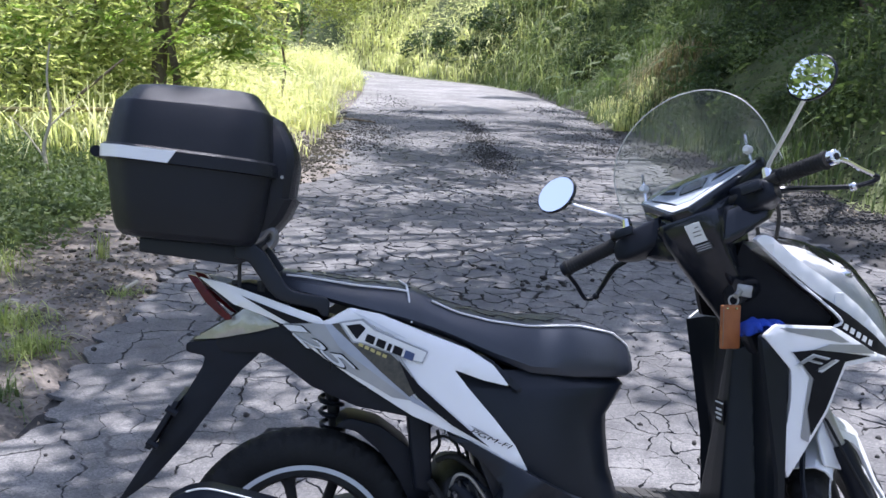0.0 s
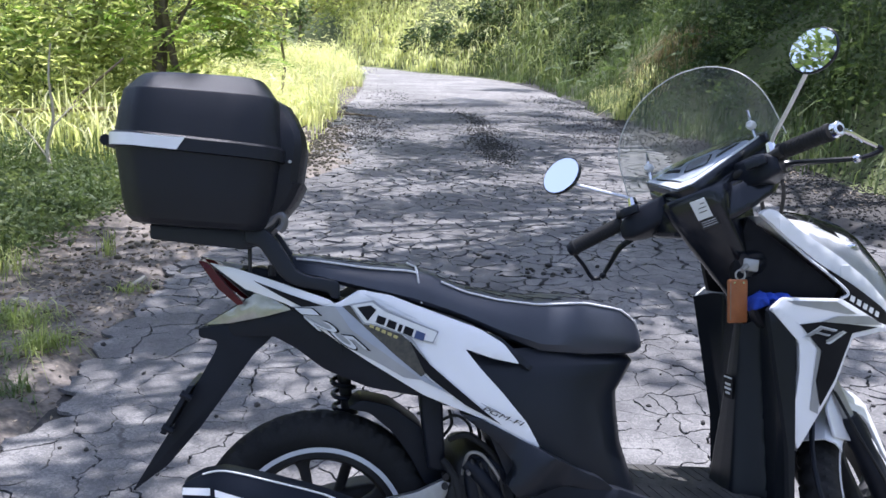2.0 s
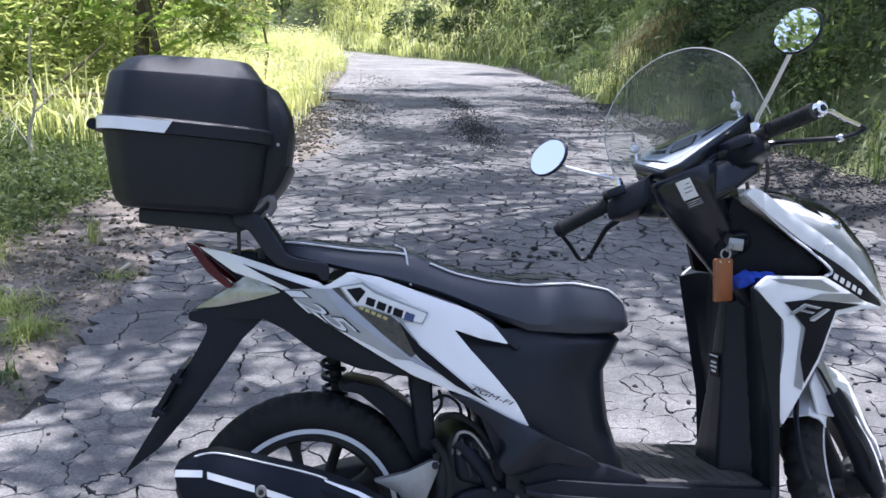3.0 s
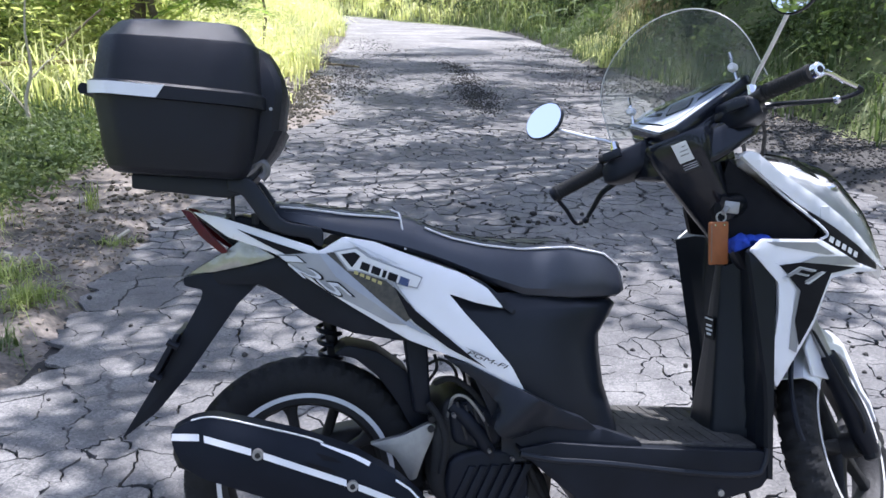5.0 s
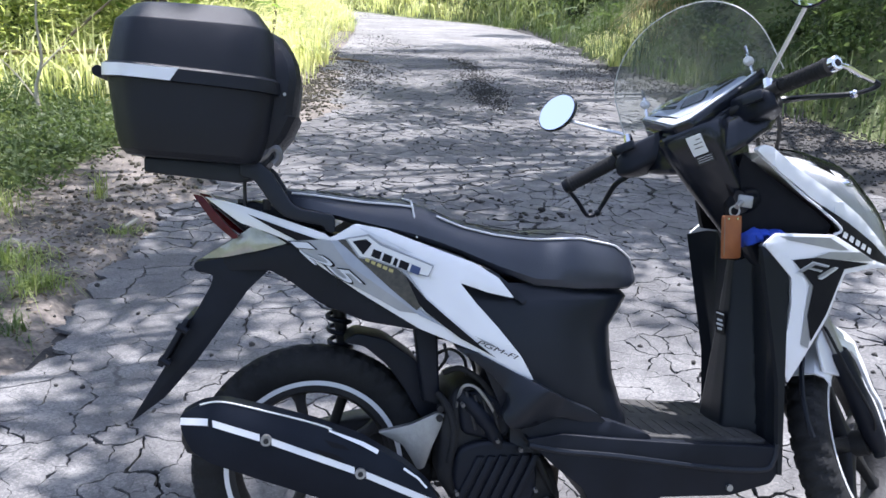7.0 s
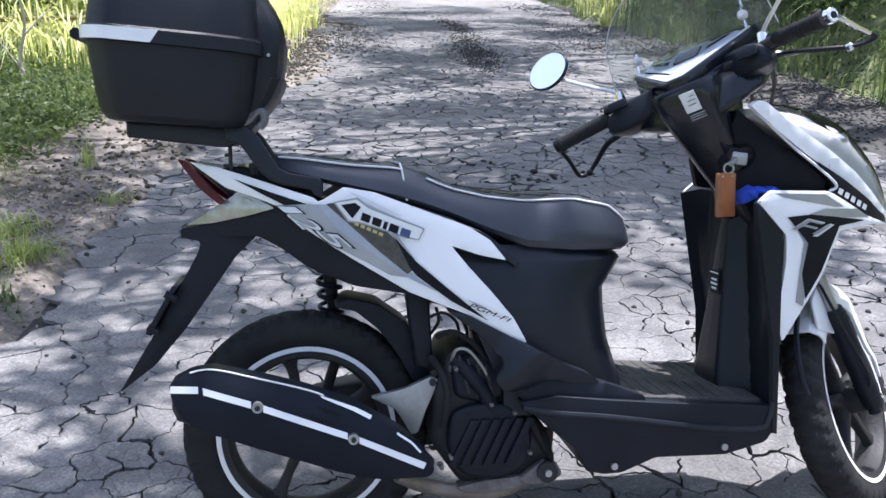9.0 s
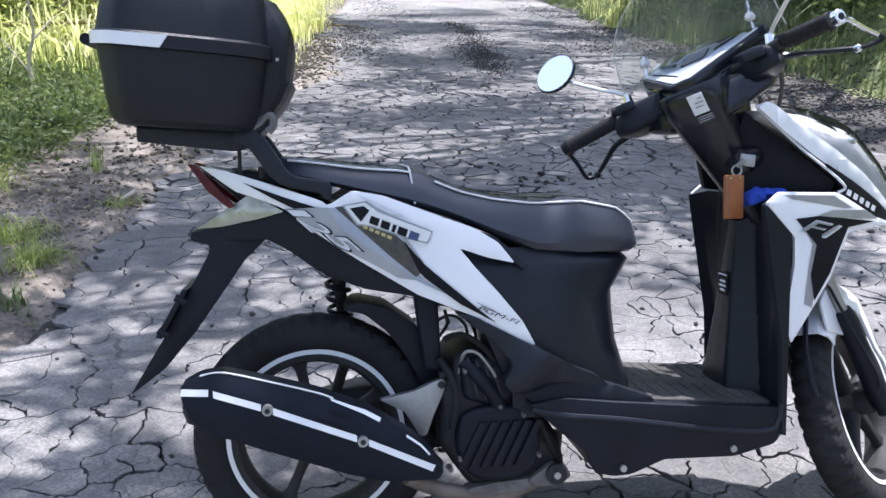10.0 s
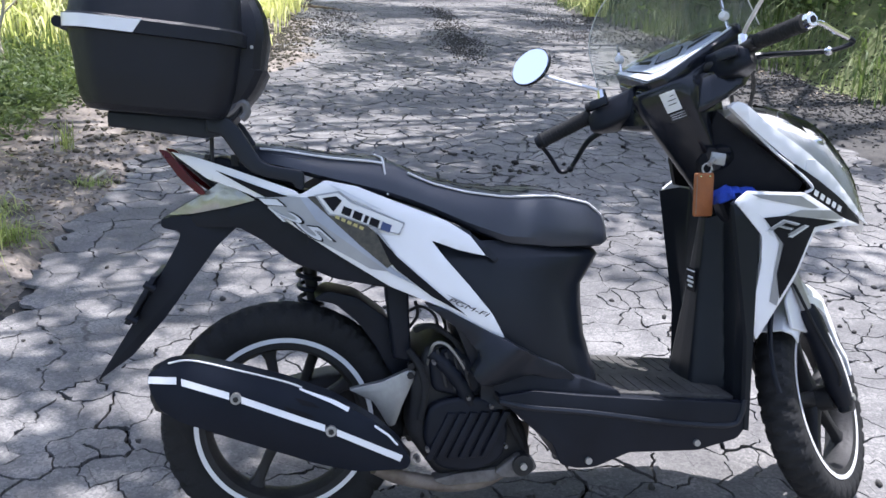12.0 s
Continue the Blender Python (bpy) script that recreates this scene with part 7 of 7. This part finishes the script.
def owner(x, y):
    """The large slab that a small plate belongs to."""
    i, j = math.floor(x / WIDE), math.floor(y / WIDE)
    return min((math.hypot(great[q][0] - x, great[q][1] - y), q) for a in (-2, -1, 0, 1, 2) for b in (-2, -1, 0, 1, 2) for q in great_cells.get((i + a, j + b), ()))[1]


for j in range(int(-2.4 / STEP), int(PLATES_END / STEP)):
    for i in range(int(-1.8 / STEP), int(5.0 / STEP)):
        x, y = (i + rng.uniform(-0.1, 1.1)) * STEP, (j + rng.uniform(-0.1, 1.1)) * STEP
        if rng.random() < 0.14 + 0.3 * noise.noise((x * 0.9, y * 0.9, 5.0)) + 0.02 * max(0, y - 5):
            continue
        cells.setdefault((i, j), []).append(len(seeds))
        seeds.append((x, y, i, j, owner(x, y)))


def wobble(x, y):
    """How far the cracks wander from straight lines, at five scales."""
    return tuple(0.05 * noise.noise((x * 2.6, y * 2.6, a)) + 0.034 * noise.noise((x * 7, y * 7, b)) + 0.019 * noise.noise((x * 19, y * 19, c)) + 0.011 * noise.noise((x * 47, y * 47, d)) + 0.005 * noise.noise((x * 110, y * 110, a))
                 for a, b, c, d in ((3.1, 1.7, 4.2, 2.2), (7.4, 8.1, 6.6, 9.2)))


def crack_width(s, q, x, y):
    """Half the width of the crack between two plates: slabs part widely, plates of one slab by a hair, and all of it uneven."""
    h = random.Random(min(s, q) * 7919 + max(s, q)).random()
    big = noise.noise((x * 0.7, y * 0.7, 3.3))
    worn = between(y, [1.6, 2.8, 6.5, 9.0], [1.2, 2.3, 2.7, 1.9])
    crumbs = max(0.0, noise.noise((x * 31, y * 31, 15.0)) - 0.12)
    uneven = max(0.1, 0.7 + 1.1 * noise.noise((x * 5, y * 5, 12.0))) + 2.6 * crumbs
    if seeds[q][4] != seeds[s][4]:
        return worn * (0.0017 + 0.0042 * h ** 1.7 * (1.0 + 1.2 * big)) * uneven
    if h < between(y, [1.8, 3.2, 7.0], [0.5, 0.2, 0.35]) - 0.5 * big:
        return 0.00004
    return worn * (0.0007 + 0.0026 * h ** 2.2 * (1.0 + big)) * uneven


def plate_rings(s):
    x, y, i, j, mine = seeds[s]
    poly = [(x - 0.6, y - 0.6, -1), (x + 0.6, y - 0.6, -1), (x + 0.6, y + 0.6, -1), (x - 0.6, y + 0.6, -1)]
    near = sorted((math.hypot(seeds[q][0] - x, seeds[q][1] - y), q) for a in (-3, -2, -1, 0, 1, 2, 3) for b in (-3, -2, -1, 0, 1, 2, 3) for q in cells.get((i + a, j + b), ()) if q != s)
    for d, q in near[:20]:
        qx, qy = seeds[q][0], seeds[q][1]
        poly = [(a, b, q if c == -2 else c) for a, b, c in clip(poly, (x + qx) / 2, (y + qy) / 2, (qx - x) / d, (qy - y) / d)]
        if len(poly) < 3:
            return None
    pts = []
    k = len(poly)
    for a in range(k):
        (ax, ay, an), (bx, by, _) = poly[a], poly[(a + 1) % k]
        before = poly[a - 1][2]
        n = max(1, min(12, int(math.hypot(bx - ax, by - ay) / (0.0085 if y < 2.4 else 0.013 if y < 5 else 0.024))))
        for t in range(n):
            px, py = ax + (bx - ax) * t / n, ay + (by - ay) * t / n
            sides = [o for o in ((an, before) if t == 0 else (an,)) if o >= 0]
            w = wobble(px, py)
            for o in sides:
                ux, uy = seeds[o][0] - x, seeds[o][1] - y
                g = crack_width(s, o, px, py) / math.hypot(ux, uy) * (0.8 if len(sides) > 1 else 1.0)
                px, py = px - ux * g, py - uy * g
            pts.append((px + w[0], py + w[1]))
    return pts


def plate_mesh(pts, s, ox, oy):
    slab_at = great[seeds[s][4]]
    r = random.Random(seeds[s][4] * 31 + 5)
    cx, cy = sum(p[0] for p in pts) / len(pts), sum(p[1] for p in pts) / len(pts)
    tx, ty, dz = r.uniform(-0.006, 0.006), r.uniform(-0.006, 0.006), r.uniform(-0.001, 0.001)
    verts, n = [], len(pts)
    for inset, z in ((0.0, -0.014), (0.0, -0.001), (0.0012, 0.0)):
        for x, y in pts:
            d = math.hypot(x - cx, y - cy) or 1
            q = 1 - min(0.3, inset / d)
            px, py = cx + (x - cx) * q, cy + (y - cy) * q
            verts.append((px - ox, py - oy, z + dz + tx * (px - slab_at[0]) + ty * (py - slab_at[1])))
    verts.append((cx - ox, cy - oy, dz + 0.0004 + tx * (cx - slab_at[0]) + ty * (cy - slab_at[1])))
    faces = [(k * n + i, k * n + (i + 1) % n, (k + 1) * n + (i + 1) % n, (k + 1) * n + i) for k in (0, 1) for i in range(n)]
    faces += [(2 * n + i, 2 * n + (i + 1) % n, 3 * n) for i in range(n)]
    return verts, faces


def on_road(x, y):
    return edge_left(y) + 0.05 * math.sin(y * 5) < x < edge_right(y) - 0.1


picked = [s for s in range(len(seeds)) if on_road(seeds[s][0], seeds[s][1])]
picked.sort(key=lambda s: (seeds[s][0] - 0.6) ** 2 + (seeds[s][1] - 1.2) ** 2)
rest_v, rest_f, made = [], [], 0
for s in picked:
    pts = plate_rings(s)
    if not pts or len(pts) < 4:
        continue
    if made < 300:
        v, fs = plate_mesh(pts, s, seeds[s][0], seeds[s][1])
        pm = bpy.data.meshes.new("asphalt_plate")
        pm.from_pydata(v, [], fs)
        pm.materials.append(ASPHALT)
        ob = new("asphalt_plate", pm)
        ob.location, ob.parent = (seeds[s][0], seeds[s][1], 0), road
        made += 1
    else:
        v, fs = plate_mesh(pts, s, 0, 0)
        o = len(rest_v)
        rest_v += v
        rest_f += [tuple(o + q for q in fc) for fc in fs]
pm = bpy.data.meshes.new("asphalt_plates")
pm.from_pydata(rest_v, [], rest_f)
pm.materials.append(ASPHALT)
rest = new("asphalt_plates", pm)
rest.parent = road
rest["kind"] = "stuff"
